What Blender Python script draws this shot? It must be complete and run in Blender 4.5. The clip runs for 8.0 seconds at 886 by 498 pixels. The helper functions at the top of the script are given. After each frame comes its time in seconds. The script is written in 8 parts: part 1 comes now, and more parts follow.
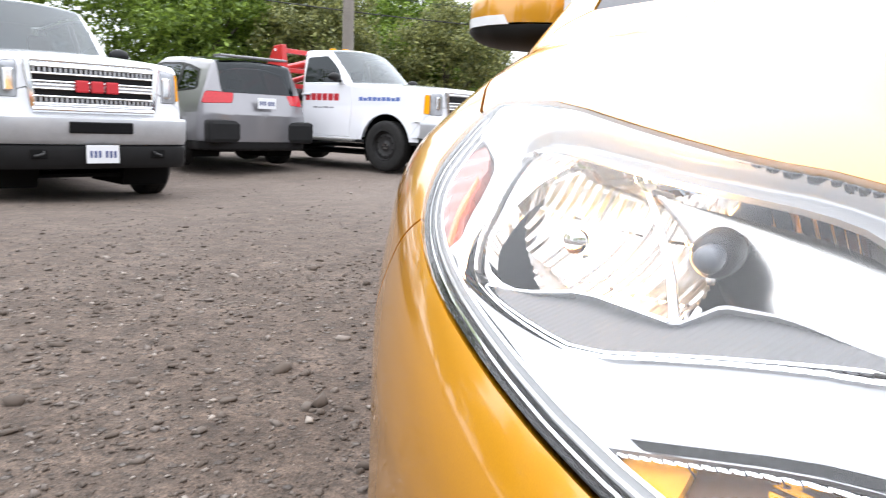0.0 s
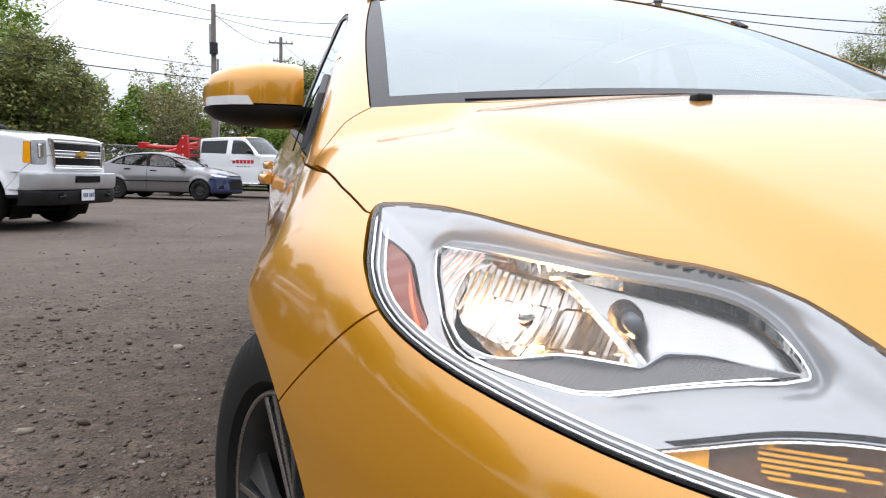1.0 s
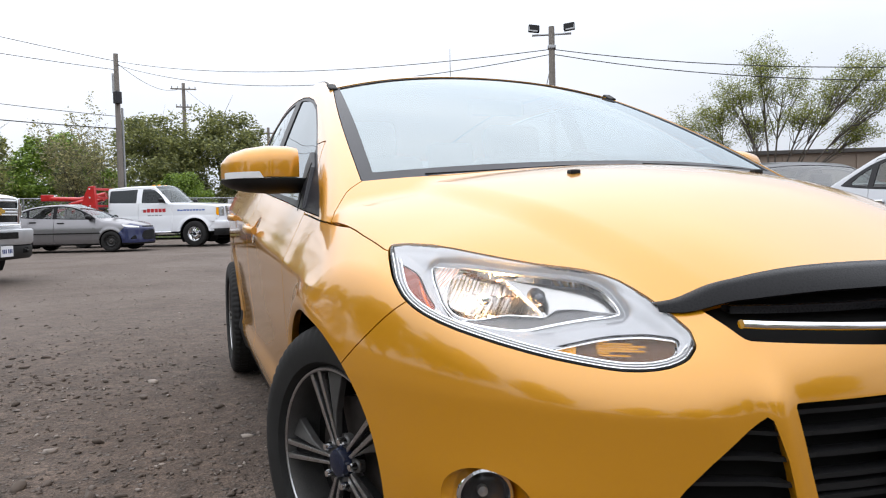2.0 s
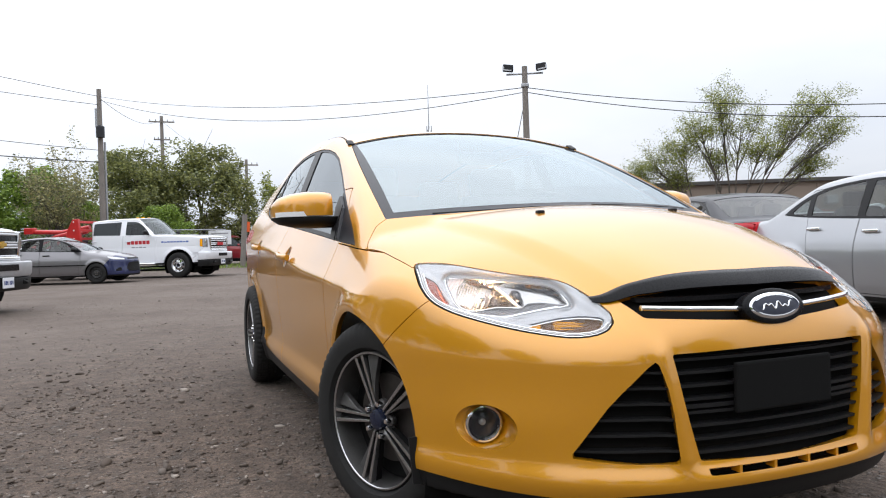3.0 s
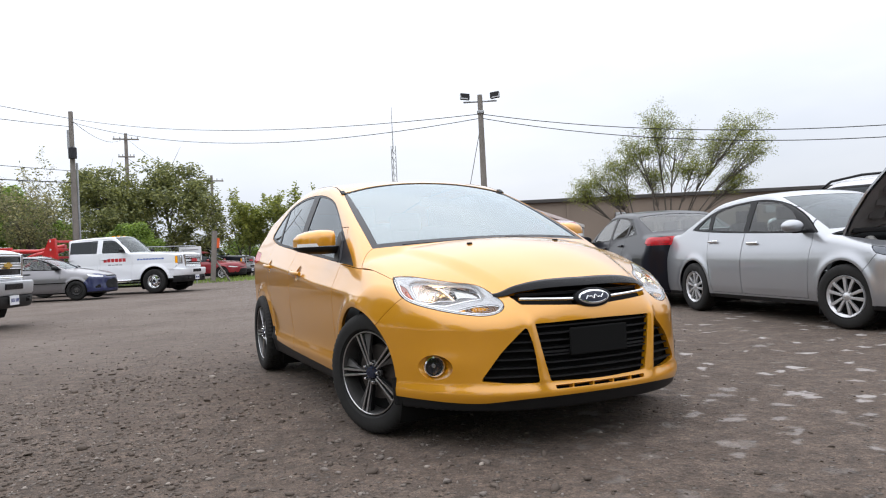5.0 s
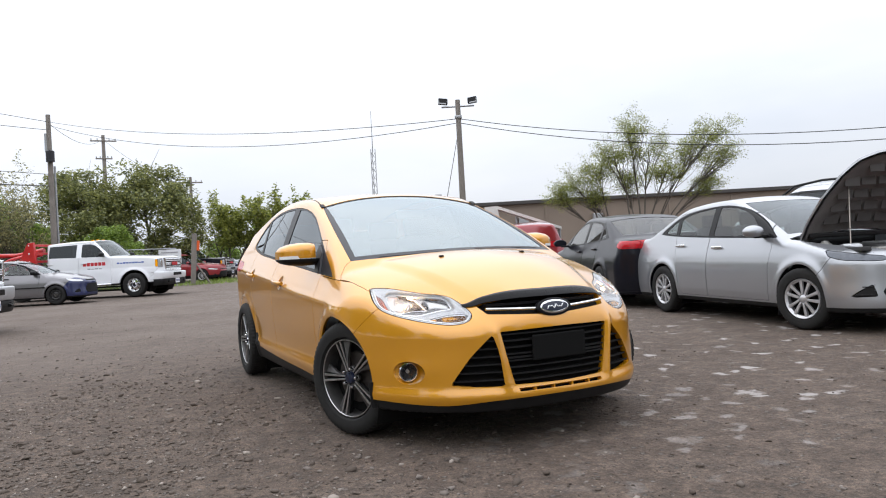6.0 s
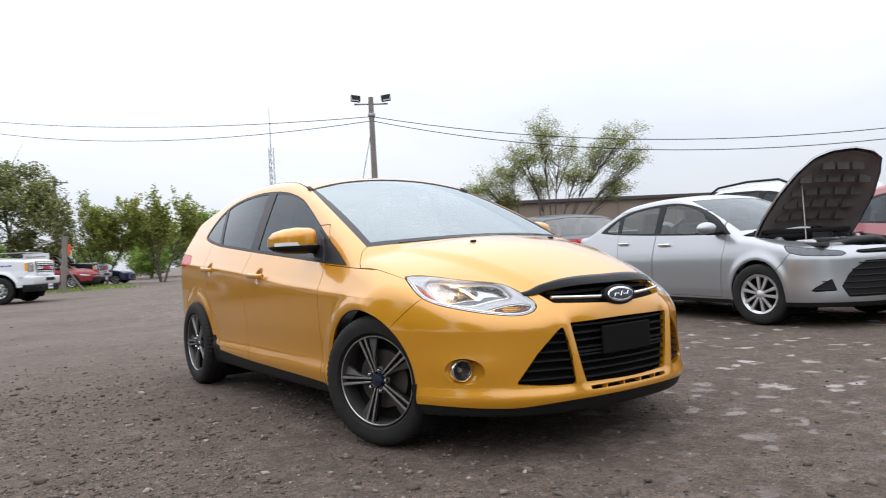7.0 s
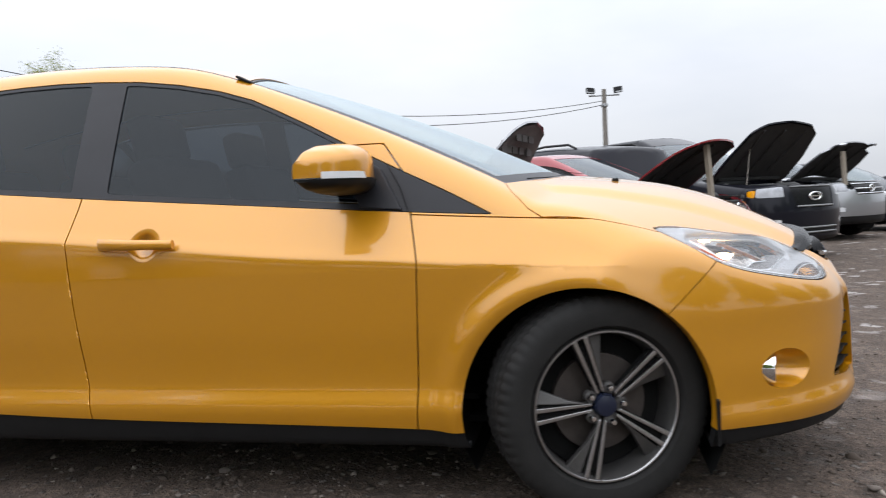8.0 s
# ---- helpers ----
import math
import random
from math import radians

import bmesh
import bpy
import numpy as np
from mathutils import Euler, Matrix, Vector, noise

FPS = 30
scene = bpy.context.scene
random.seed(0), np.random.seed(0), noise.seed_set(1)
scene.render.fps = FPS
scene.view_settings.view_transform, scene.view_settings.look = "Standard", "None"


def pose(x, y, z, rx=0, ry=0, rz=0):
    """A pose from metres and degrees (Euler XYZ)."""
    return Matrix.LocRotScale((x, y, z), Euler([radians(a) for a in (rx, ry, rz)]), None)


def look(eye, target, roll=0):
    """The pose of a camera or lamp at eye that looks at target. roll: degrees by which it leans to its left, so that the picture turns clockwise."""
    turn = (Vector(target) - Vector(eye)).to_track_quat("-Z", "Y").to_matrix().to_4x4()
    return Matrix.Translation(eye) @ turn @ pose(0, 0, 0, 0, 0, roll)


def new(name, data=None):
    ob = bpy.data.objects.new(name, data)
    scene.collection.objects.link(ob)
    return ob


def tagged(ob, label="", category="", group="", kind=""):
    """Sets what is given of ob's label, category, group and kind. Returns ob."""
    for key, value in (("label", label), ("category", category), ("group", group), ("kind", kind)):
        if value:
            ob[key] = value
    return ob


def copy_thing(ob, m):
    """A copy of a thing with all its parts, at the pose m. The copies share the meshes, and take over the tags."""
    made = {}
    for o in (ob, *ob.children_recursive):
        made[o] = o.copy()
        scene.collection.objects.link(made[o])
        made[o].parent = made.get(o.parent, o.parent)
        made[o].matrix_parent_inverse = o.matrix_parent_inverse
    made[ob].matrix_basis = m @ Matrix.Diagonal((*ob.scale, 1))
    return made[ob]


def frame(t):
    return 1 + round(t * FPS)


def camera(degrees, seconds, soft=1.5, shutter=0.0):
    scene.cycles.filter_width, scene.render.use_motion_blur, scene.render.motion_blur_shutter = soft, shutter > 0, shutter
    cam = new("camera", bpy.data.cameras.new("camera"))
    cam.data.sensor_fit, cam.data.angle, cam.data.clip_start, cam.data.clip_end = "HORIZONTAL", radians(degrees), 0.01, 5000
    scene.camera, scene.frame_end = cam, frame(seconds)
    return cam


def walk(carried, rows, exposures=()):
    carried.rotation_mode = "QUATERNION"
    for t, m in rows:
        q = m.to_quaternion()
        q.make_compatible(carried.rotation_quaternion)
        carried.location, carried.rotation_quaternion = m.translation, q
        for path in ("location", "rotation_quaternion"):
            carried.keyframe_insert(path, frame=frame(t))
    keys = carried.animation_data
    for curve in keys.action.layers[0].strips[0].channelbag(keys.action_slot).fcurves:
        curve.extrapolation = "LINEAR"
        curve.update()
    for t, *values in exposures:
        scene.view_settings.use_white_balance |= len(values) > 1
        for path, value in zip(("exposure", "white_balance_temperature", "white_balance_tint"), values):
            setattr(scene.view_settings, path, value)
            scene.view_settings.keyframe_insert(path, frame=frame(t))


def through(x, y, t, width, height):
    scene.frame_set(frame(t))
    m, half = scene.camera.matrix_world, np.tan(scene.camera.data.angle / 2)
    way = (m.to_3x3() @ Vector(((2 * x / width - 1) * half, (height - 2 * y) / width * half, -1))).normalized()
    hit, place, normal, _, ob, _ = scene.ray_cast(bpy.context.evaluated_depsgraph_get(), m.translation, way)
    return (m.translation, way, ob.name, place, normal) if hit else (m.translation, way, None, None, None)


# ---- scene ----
cam = camera(62.2, 8.0, soft=1.1, shutter=0.12)
PATH = [
    (0, (-0.585, -0.914, 0.784), (-1.147, 0.975, 0.448), 2.2),
    (0.5, (-0.727, -0.915, 0.811), (-0.632, 1.068, 0.567), 1.7),
    (1, (-0.869, -1.07, 0.84), (-0.425, 0.871, 0.645), 1.2),
    (1.5, (-0.992, -1.353, 0.847), (-0.419, 0.559, 0.718), -0.2),
    (2, (-1.158, -1.649, 0.867), (-0.486, 0.232, 0.773), -1.3),
    (3.5, (-1.614, -2.613, 0.863), (-0.871, -0.757, 0.869), -2.0),
    (4, (-1.741, -2.976, 0.85), (-0.979, -1.127, 0.858), -2.3),
    (4.5, (-1.916, -3.353, 0.869), (-1.126, -1.515, 0.88), -2.5),
    (6, (-2.111, -3.94, 0.984), (-1.241, -2.139, 0.992), -3.1),
    (6.5, (-2.159, -3.814, 0.96), (-1.261, -2.027, 0.973), -3.1),
    (7, (-2.583, -3.109, 0.909), (-1.431, -1.475, 0.919), -3.0),
    (7.2, (-2.777, -2.614, 0.886), (-1.441, -1.125, 0.872), -2.8),
    (7.4, (-2.906, -2.139, 0.906), (-1.405, -0.818, 0.856), -3.3),
    (7.6, (-2.969, -1.482, 0.894), (-1.275, -0.422, 0.826), -3.4),
    (7.8, (-2.963, -0.748, 0.891), (-1.104, -0.016, 0.803), -3.5),
    (8, (-2.924, -0.012, 0.898), (-0.967, 0.382, 0.782), -2.8),
]
EXPOSE = [(0.0, 0.75), (0.25, 0.62), (0.5, 0.36), (0.75, 0.12), (1.0, -0.03), (1.5, -0.04), (3.0, 0.0), (8.0, 0.0)]
walk(cam, [(t, look(eye, target, roll)) for t, eye, target, roll in PATH], EXPOSE)

# ---- light: a bright overcast sky, the sun only a soft broad glow behind the cloud ----
SUN_UP, SUN_TURN = 70.0, 300.0
world = bpy.data.worlds.new("overcast_sky")
scene.world = world
world.use_nodes = True
wn, wl = world.node_tree.nodes, world.node_tree.links
wn.clear()
w_out, w_bg = wn.new("ShaderNodeOutputWorld"), wn.new("ShaderNodeBackground")
w_sky = wn.new("ShaderNodeTexSky")
w_sky.sky_type, w_sky.sun_disc = "NISHITA", False
w_sky.sun_elevation, w_sky.sun_rotation = radians(SUN_UP), radians(SUN_TURN)
w_dim = wn.new("ShaderNodeVectorMath")
w_dim.operation = "SCALE"
w_dim.inputs["Scale"].default_value = 0.10
wl.new(w_sky.outputs[0], w_dim.inputs[0])
w_co, w_map = wn.new("ShaderNodeTexCoord"), wn.new("ShaderNodeMapping")
w_map.inputs["Scale"].default_value = (1.2, 1.2, 3.6)
wl.new(w_co.outputs["Generated"], w_map.inputs[0])
w_noise = wn.new("ShaderNodeTexNoise")
w_noise.inputs["Scale"].default_value, w_noise.inputs["Detail"].default_value, w_noise.inputs["Roughness"].default_value = 1.7, 5.0, 0.5
wl.new(w_map.outputs[0], w_noise.inputs["Vector"])
w_ramp = wn.new("ShaderNodeValToRGB")
w_ramp.color_ramp.elements[0].position, w_ramp.color_ramp.elements[0].color = 0.30, (0.84, 0.89, 0.99, 1)
w_ramp.color_ramp.elements[1].position, w_ramp.color_ramp.elements[1].color = 0.62, (1.00, 1.03, 1.10, 1)
wl.new(w_noise.outputs["Fac"], w_ramp.inputs[0])
w_sep = wn.new("ShaderNodeSeparateXYZ")
wl.new(w_co.outputs["Generated"], w_sep.inputs[0])
w_up = wn.new("ShaderNodeMapRange")
w_up.inputs["From Min"].default_value, w_up.inputs["From Max"].default_value = 0.02, 0.75
w_up.inputs["To Min"].default_value, w_up.inputs["To Max"].default_value = 0.93, 2.1
wl.new(w_sep.outputs["Z"], w_up.inputs["Value"])
w_cloud = wn.new("ShaderNodeVectorMath")
w_cloud.operation = "SCALE"
wl.new(w_ramp.outputs[0], w_cloud.inputs[0])
wl.new(w_up.outputs[0], w_cloud.inputs["Scale"])
w_mix = wn.new("ShaderNodeMix")
w_mix.data_type = "RGBA"
w_mix.inputs["Factor"].default_value = 0.90
wl.new(w_dim.outputs[0], w_mix.inputs["A"])
wl.new(w_cloud.outputs[0], w_mix.inputs["B"])
wl.new(w_mix.outputs["Result"], w_bg.inputs["Color"])
# the cloud is brighter round the hidden sun
w_dot, w_glow = wn.new("ShaderNodeVectorMath"), wn.new("ShaderNodeMapRange")
w_dot.operation = "DOT_PRODUCT"
wl.new(w_co.outputs["Generated"], w_dot.inputs[0])
up, turn_ = radians(SUN_UP), radians(180 - SUN_TURN)
w_dot.inputs[1].default_value = (math.cos(up) * math.sin(turn_), -math.cos(up) * math.cos(turn_), math.sin(up))
w_glow.inputs["From Min"].default_value, w_glow.inputs["From Max"].default_value = -0.4, 1.0
w_glow.inputs["To Min"].default_value, w_glow.inputs["To Max"].default_value = 0.80, 1.22
wl.new(w_dot.outputs["Value"], w_glow.inputs["Value"])
wl.new(w_glow.outputs[0], w_bg.inputs["Strength"])
wl.new(w_bg.outputs[0], w_out.inputs["Surface"])
sun = new("sun", bpy.data.lights.new("sun", "SUN"))
sun.data.energy, sun.data.angle, sun.data.color = 0.6, radians(150), (1.0, 0.96, 0.9)
sun.matrix_world = pose(0, 0, 30, 90 - SUN_UP, 0, 180 - SUN_TURN)

# ---- materials ----
def base_mat(name, color, rough=0.5, metal=0.0, **more):
    m = bpy.data.materials.new(name)
    m.use_nodes = True
    b = m.node_tree.nodes["Principled BSDF"]
    b.inputs["Base Color"].default_value = (*color, 1)
    b.inputs["Roughness"].default_value, b.inputs["Metallic"].default_value = rough, metal
    for k, v in more.items():
        b.inputs[k.replace("_", " ")].default_value = v
    return m


def vary(m, color, scale=8.0, amount=0.25, rough=0.12, bump=0.0, fine=None, fine_amount=0.1, detail=6.0):
    """Two scales of noise in colour and roughness, and fine relief, in metres of the thing itself."""
    t = m.node_tree
    n, l = t.nodes, t.links
    b = n["Principled BSDF"]
    co = n.new("ShaderNodeTexCoord")
    big, small = n.new("ShaderNodeTexNoise"), n.new("ShaderNodeTexNoise")
    big.inputs["Scale"].default_value, big.inputs["Detail"].default_value = scale, detail
    small.inputs["Scale"].default_value, small.inputs["Detail"].default_value = fine or scale * 12, 4.0
    for s in (big, small):
        l.new(co.outputs["Object"], s.inputs["Vector"])
    mix = n.new("ShaderNodeMix")
    mix.data_type = "RGBA"
    dark, light = [c * (1 - amount) for c in color], [min(1, c * (1 + amount)) for c in color]
    mix.inputs["A"].default_value, mix.inputs["B"].default_value = (*dark, 1), (*light, 1)
    l.new(big.outputs["Fac"], mix.inputs["Factor"])
    two = n.new("ShaderNodeMix")
    two.data_type, two.blend_type = "RGBA", "OVERLAY"
    two.inputs["Factor"].default_value = fine_amount
    l.new(mix.outputs["Result"], two.inputs["A"])
    l.new(small.outputs["Fac"], two.inputs["B"])
    l.new(two.outputs["Result"], b.inputs["Base Color"])
    if rough:
        r = n.new("ShaderNodeMapRange")
        v = b.inputs["Roughness"].default_value
        r.inputs["To Min"].default_value, r.inputs["To Max"].default_value = max(0.02, v - rough), min(1, v + rough)
        l.new(small.outputs["Fac"], r.inputs["Value"])
        l.new(r.outputs[0], b.inputs["Roughness"])
    if bump:
        bp = n.new("ShaderNodeBump")
        bp.inputs["Strength"].default_value, bp.inputs["Distance"].default_value = 0.6, bump
        l.new(small.outputs["Fac"], bp.inputs["Height"])
        l.new(bp.outputs[0], b.inputs["Normal"])
    return m


def paint(name, color, metal=0.0, rough=0.32, coat=1.0, flake=0.0, ior=1.5, spec=0.5):
    m = base_mat(name, color, rough, metal, Coat_Weight=coat, Coat_Roughness=0.04, Coat_IOR=ior, Specular_IOR_Level=spec)
    vary(m, color, 1.6, 0.05, 0.04, 0.0, 900.0, flake)
    t = m.node_tree
    b = t.nodes["Principled BSDF"]
    # road film: a thin dust that dulls the clear coat in patches
    co, ns, mr = t.nodes.new("ShaderNodeTexCoord"), t.nodes.new("ShaderNodeTexNoise"), t.nodes.new("ShaderNodeMapRange")
    ns.inputs["Scale"].default_value, ns.inputs["Detail"].default_value = 3.0, 7.0
    mr.inputs["To Min"].default_value, mr.inputs["To Max"].default_value = 0.03, 0.10
    t.links.new(co.outputs["Object"], ns.inputs["Vector"])
    t.links.new(ns.outputs["Fac"], mr.inputs["Value"])
    t.links.new(mr.outputs[0], b.inputs["Coat Roughness"])
    return m


def glass_mat(name, tint, rough=0.02, through=0.9, ior=1.5, haze=0.0, sheen=(1, 1, 1)):
    """Thin pane: clear or tinted see-through with a mirror gloss that grows at a slant."""
    m = bpy.data.materials.new(name)
    m.use_nodes = True
    n, l = m.node_tree.nodes, m.node_tree.links
    n.clear()
    out, mix = n.new("ShaderNodeOutputMaterial"), n.new("ShaderNodeMixShader")
    tr, gl, lw = n.new("ShaderNodeBsdfTransparent"), n.new("ShaderNodeBsdfGlossy"), n.new("ShaderNodeLayerWeight")
    tr.inputs["Color"].default_value = (*[c * through for c in tint], 1)
    gl.inputs["Color"].default_value, gl.inputs["Roughness"].default_value = (*sheen, 1), rough
    lw.inputs["Blend"].default_value = 0.5
    f0 = 2 * ((ior - 1) / (ior + 1)) ** 2
    pw, fr = n.new("ShaderNodeMath"), n.new("ShaderNodeMath")
    pw.operation, fr.operation = "POWER", "MULTIPLY_ADD"
    pw.inputs[1].default_value, fr.inputs[1].default_value, fr.inputs[2].default_value = 5.0, 1 - f0, f0
    l.new(lw.outputs["Facing"], pw.inputs[0])
    l.new(pw.outputs[0], fr.inputs[0])
    l.new(fr.outputs[0], mix.inputs["Fac"])
    l.new(tr.outputs[0], mix.inputs[1])
    l.new(gl.outputs[0], mix.inputs[2])
    if haze:
        # fine scratches and dust scatter a little light
        df, mx = n.new("ShaderNodeBsdfDiffuse"), n.new("ShaderNodeMixShader")
        df.inputs["Color"].default_value = (0.8, 0.8, 0.8, 1)
        co, ns, mr = n.new("ShaderNodeTexCoord"), n.new("ShaderNodeTexNoise"), n.new("ShaderNodeMapRange")
        ns.inputs["Scale"].default_value, ns.inputs["Detail"].default_value = 7.0, 2.0
        mr.inputs["To Min"].default_value, mr.inputs["To Max"].default_value = haze * 0.5, haze * 1.5
        l.new(co.outputs["Object"], ns.inputs["Vector"])
        l.new(ns.outputs["Fac"], mr.inputs["Value"])
        l.new(mr.outputs[0], mx.inputs["Fac"])
        l.new(mix.outputs[0], mx.inputs[1])
        l.new(df.outputs[0], mx.inputs[2])
        mix = mx
    l.new(mix.outputs[0], out.inputs["Surface"])
    return m


def emit_mat(name, color, strength):
    m = base_mat(name, color, 0.3)
    b = m.node_tree.nodes["Principled BSDF"]
    b.inputs["Emission Color"].default_value, b.inputs["Emission Strength"].default_value = (*color, 1), strength
    return m


YELLOW = paint("yellow_pearl_paint", (0.60, 0.260, 0.003), 0.28, 0.33, 1.0, 0.12, 1.66)
BLACK_PLASTIC = vary(base_mat("black_plastic", (0.012, 0.012, 0.0125), 0.5, Specular_IOR_Level=0.2), (0.012, 0.012, 0.0125), 9, 0.3, 0.12, 0.0003, 600, 0.2)
GLOSS_BLACK = vary(base_mat("gloss_black_trim", (0.007, 0.007, 0.008), 0.28, Specular_IOR_Level=0.14), (0.007, 0.007, 0.008), 7, 0.3, 0.08, 0, 300, 0.2)
TRIM_GREY = vary(base_mat("dark_grey_trim", (0.020, 0.020, 0.024), 0.42, Specular_IOR_Level=0.35), (0.020, 0.020, 0.024), 9, 0.25, 0.1, 0, 300, 0.2)
RUBBER = vary(base_mat("tyre_rubber", (0.017, 0.0165, 0.016), 0.75, Specular_IOR_Level=0.25), (0.017, 0.0165, 0.016), 14, 0.45, 0.12, 0.0006, 260, 0.5)
# near-black: stands in for shade inside openings, and colours plain black parts
DARK = base_mat("cavity_shade_and_black_parts", (0.008, 0.008, 0.008), 0.85, Specular_IOR_Level=0.1)
MIRROR = vary(base_mat("reflector_chrome", (0.46, 0.455, 0.45), 0.17, 1.0), (0.46, 0.455, 0.45), 30, 0.1, 0.05)
EYELID_GREY = vary(base_mat("grey_ribbed_plastic", (0.11, 0.11, 0.115), 0.45), (0.11, 0.11, 0.115), 40, 0.15, 0.05)
CHROME = vary(base_mat("chrome", (0.86, 0.87, 0.88), 0.06, 1.0), (0.86, 0.87, 0.88), 30, 0.04, 0.03)
SATIN = vary(base_mat("satin_silver_bezel", (0.36, 0.365, 0.38), 0.3, 0.45), (0.36, 0.365, 0.38), 25, 0.06, 0.0, 0, 400, 0.02)
GREY_BEZEL = vary(base_mat("grey_bezel", (0.24, 0.245, 0.25), 0.35, 0.3), (0.24, 0.245, 0.25), 25, 0.08, 0.0, 0, 400, 0.02)
MACHINED = vary(base_mat("machined_alloy", (0.50, 0.50, 0.505), 0.30, 1.0), (0.50, 0.50, 0.505), 40, 0.12, 0.12, 0, 500, 0.3)
GUNMETAL = vary(base_mat("gunmetal_alloy_paint", (0.085, 0.082, 0.08), 0.42, 0.5), (0.085, 0.082, 0.08), 18, 0.35, 0.15, 0, 350, 0.4)
# rotor colour is darkened for the shade in the wheel pockets
ROTOR = vary(base_mat("shaded_brake_rotor", (0.07, 0.06, 0.055), 0.55, 0.6), (0.07, 0.06, 0.055), 30, 0.4, 0.15)
STEEL = vary(base_mat("worn_steel", (0.30, 0.27, 0.24), 0.45, 0.9), (0.30, 0.27, 0.24), 30, 0.3, 0.15)
LENS = glass_mat("clear_lamp_lens", (1, 1, 1), 0.03, 0.98, 1.30, 0.012)
SCREEN = glass_mat("windscreen_glass", (0.80, 0.90, 0.88), 0.015, 0.72, 2.1, 0.02, (0.88, 0.97, 1.0))
CAR_SCREEN = glass_mat("parked_car_windscreen", (0.74, 0.82, 0.82), 0.015, 0.6, 1.5, 0.0, (0.92, 0.97, 1.0))
TINT = glass_mat("tinted_side_glass", (0.26, 0.30, 0.34), 0.015, 0.5, 1.30, 0.0, (0.90, 0.96, 1.0))
CLEAR = glass_mat("car_window_glass", (0.78, 0.86, 0.84), 0.015, 0.75, 1.42)
AMBER = vary(base_mat("amber_lens", (0.80, 0.33, 0.002), 0.2, Specular_IOR_Level=0.25), (0.80, 0.33, 0.002), 40, 0.2, 0.08)
AMBER_DARK = vary(base_mat("brown_amber_lens", (0.095, 0.038, 0.008), 0.2, Specular_IOR_Level=0.25), (0.095, 0.038, 0.008), 30, 0.35, 0.06)
ORANGE_RED = vary(base_mat("orange_marker_lens", (0.21, 0.036, 0.013), 0.14), (0.21, 0.036, 0.013), 40, 0.3, 0.06)
ORANGE_BRIGHT = vary(base_mat("orange_prism_strip", (0.80, 0.16, 0.04), 0.14), (0.80, 0.16, 0.04), 60, 0.3, 0.06)
AMBER_RIB = vary(base_mat("pale_orange_rib", (0.70, 0.30, 0.16), 0.2), (0.70, 0.30, 0.16), 60, 0.3, 0.06)
TRUCK_LENS = vary(base_mat("clear_lens_over_grey", (0.34, 0.35, 0.37), 0.1, 0.3), (0.34, 0.35, 0.37), 16, 0.4, 0.04)
SMOKED = vary(base_mat("smoked_lamp_lens", (0.10, 0.11, 0.13), 0.1), (0.10, 0.11, 0.13), 20, 0.4, 0.04)
BRIGHT_BAR = vary(base_mat("bright_grille_bar", (0.55, 0.56, 0.58), 0.25, 0.5), (0.55, 0.56, 0.58), 20, 0.15, 0.05)
TAIL_RED = vary(base_mat("red_tail_lens", (0.45, 0.012, 0.02), 0.12), (0.45, 0.012, 0.02), 30, 0.3, 0.05)
WHITE_LENS = vary(base_mat("white_lamp_lens", (0.75, 0.76, 0.78), 0.12), (0.75, 0.76, 0.78), 20, 0.15, 0.05)
BULB = emit_mat("lit_halogen_bulb", (1.0, 0.56, 0.20), 380.0)
BADGE_BLUE = vary(base_mat("dark_blue_badge", (0.012, 0.016, 0.034), 0.25), (0.012, 0.016, 0.034), 60, 0.2, 0.05)
SEAT = vary(base_mat("charcoal_seat_cloth", (0.05, 0.05, 0.052), 0.9), (0.05, 0.05, 0.052), 20, 0.25, 0.05, 0.001, 500, 0.3)
def curve(pts):
    """A smooth curve through (x, y) pairs (monotone cubic)."""
    xs = np.array([p[0] for p in pts], float)
    ys = np.array([p[1] for p in pts], float)
    h, d = np.diff(xs), np.diff(ys) / np.diff(xs)
    m = np.zeros(len(xs))
    m[0], m[-1] = d[0], d[-1]
    for i in range(1, len(xs) - 1):
        if d[i - 1] * d[i] > 0:
            w1, w2 = 2 * h[i] + h[i - 1], h[i] + 2 * h[i - 1]
            m[i] = (w1 + w2) / (w1 / d[i - 1] + w2 / d[i])

    def f(x):
        x = np.asarray(x, float)
        xc = np.clip(x, xs[0], xs[-1])
        i = np.clip(np.searchsorted(xs, xc) - 1, 0, len(h) - 1)
        t = (xc - xs[i]) / h[i]
        y = ((1 + 2 * t) * (1 - t) ** 2 * ys[i] + t * (1 - t) ** 2 * h[i] * m[i]
             + t * t * (3 - 2 * t) * ys[i + 1] + t * t * (t - 1) * h[i] * m[i + 1])
        return y + np.where(x < xs[0], (x - xs[0]) * m[0], 0) + np.where(x > xs[-1], (x - xs[-1]) * m[-1], 0)
    return f


def smax(a, b, k):
    h = np.clip(0.5 + 0.5 * (a - b) / k, 0, 1)
    return b + (a - b) * h + k * h * (1 - h)


def smin(a, b, k):
    return -smax(-a, -b, k)


def step(a, b, x):
    t = np.clip((x - a) / (b - a), 0, 1)
    return t * t * (3 - 2 * t)


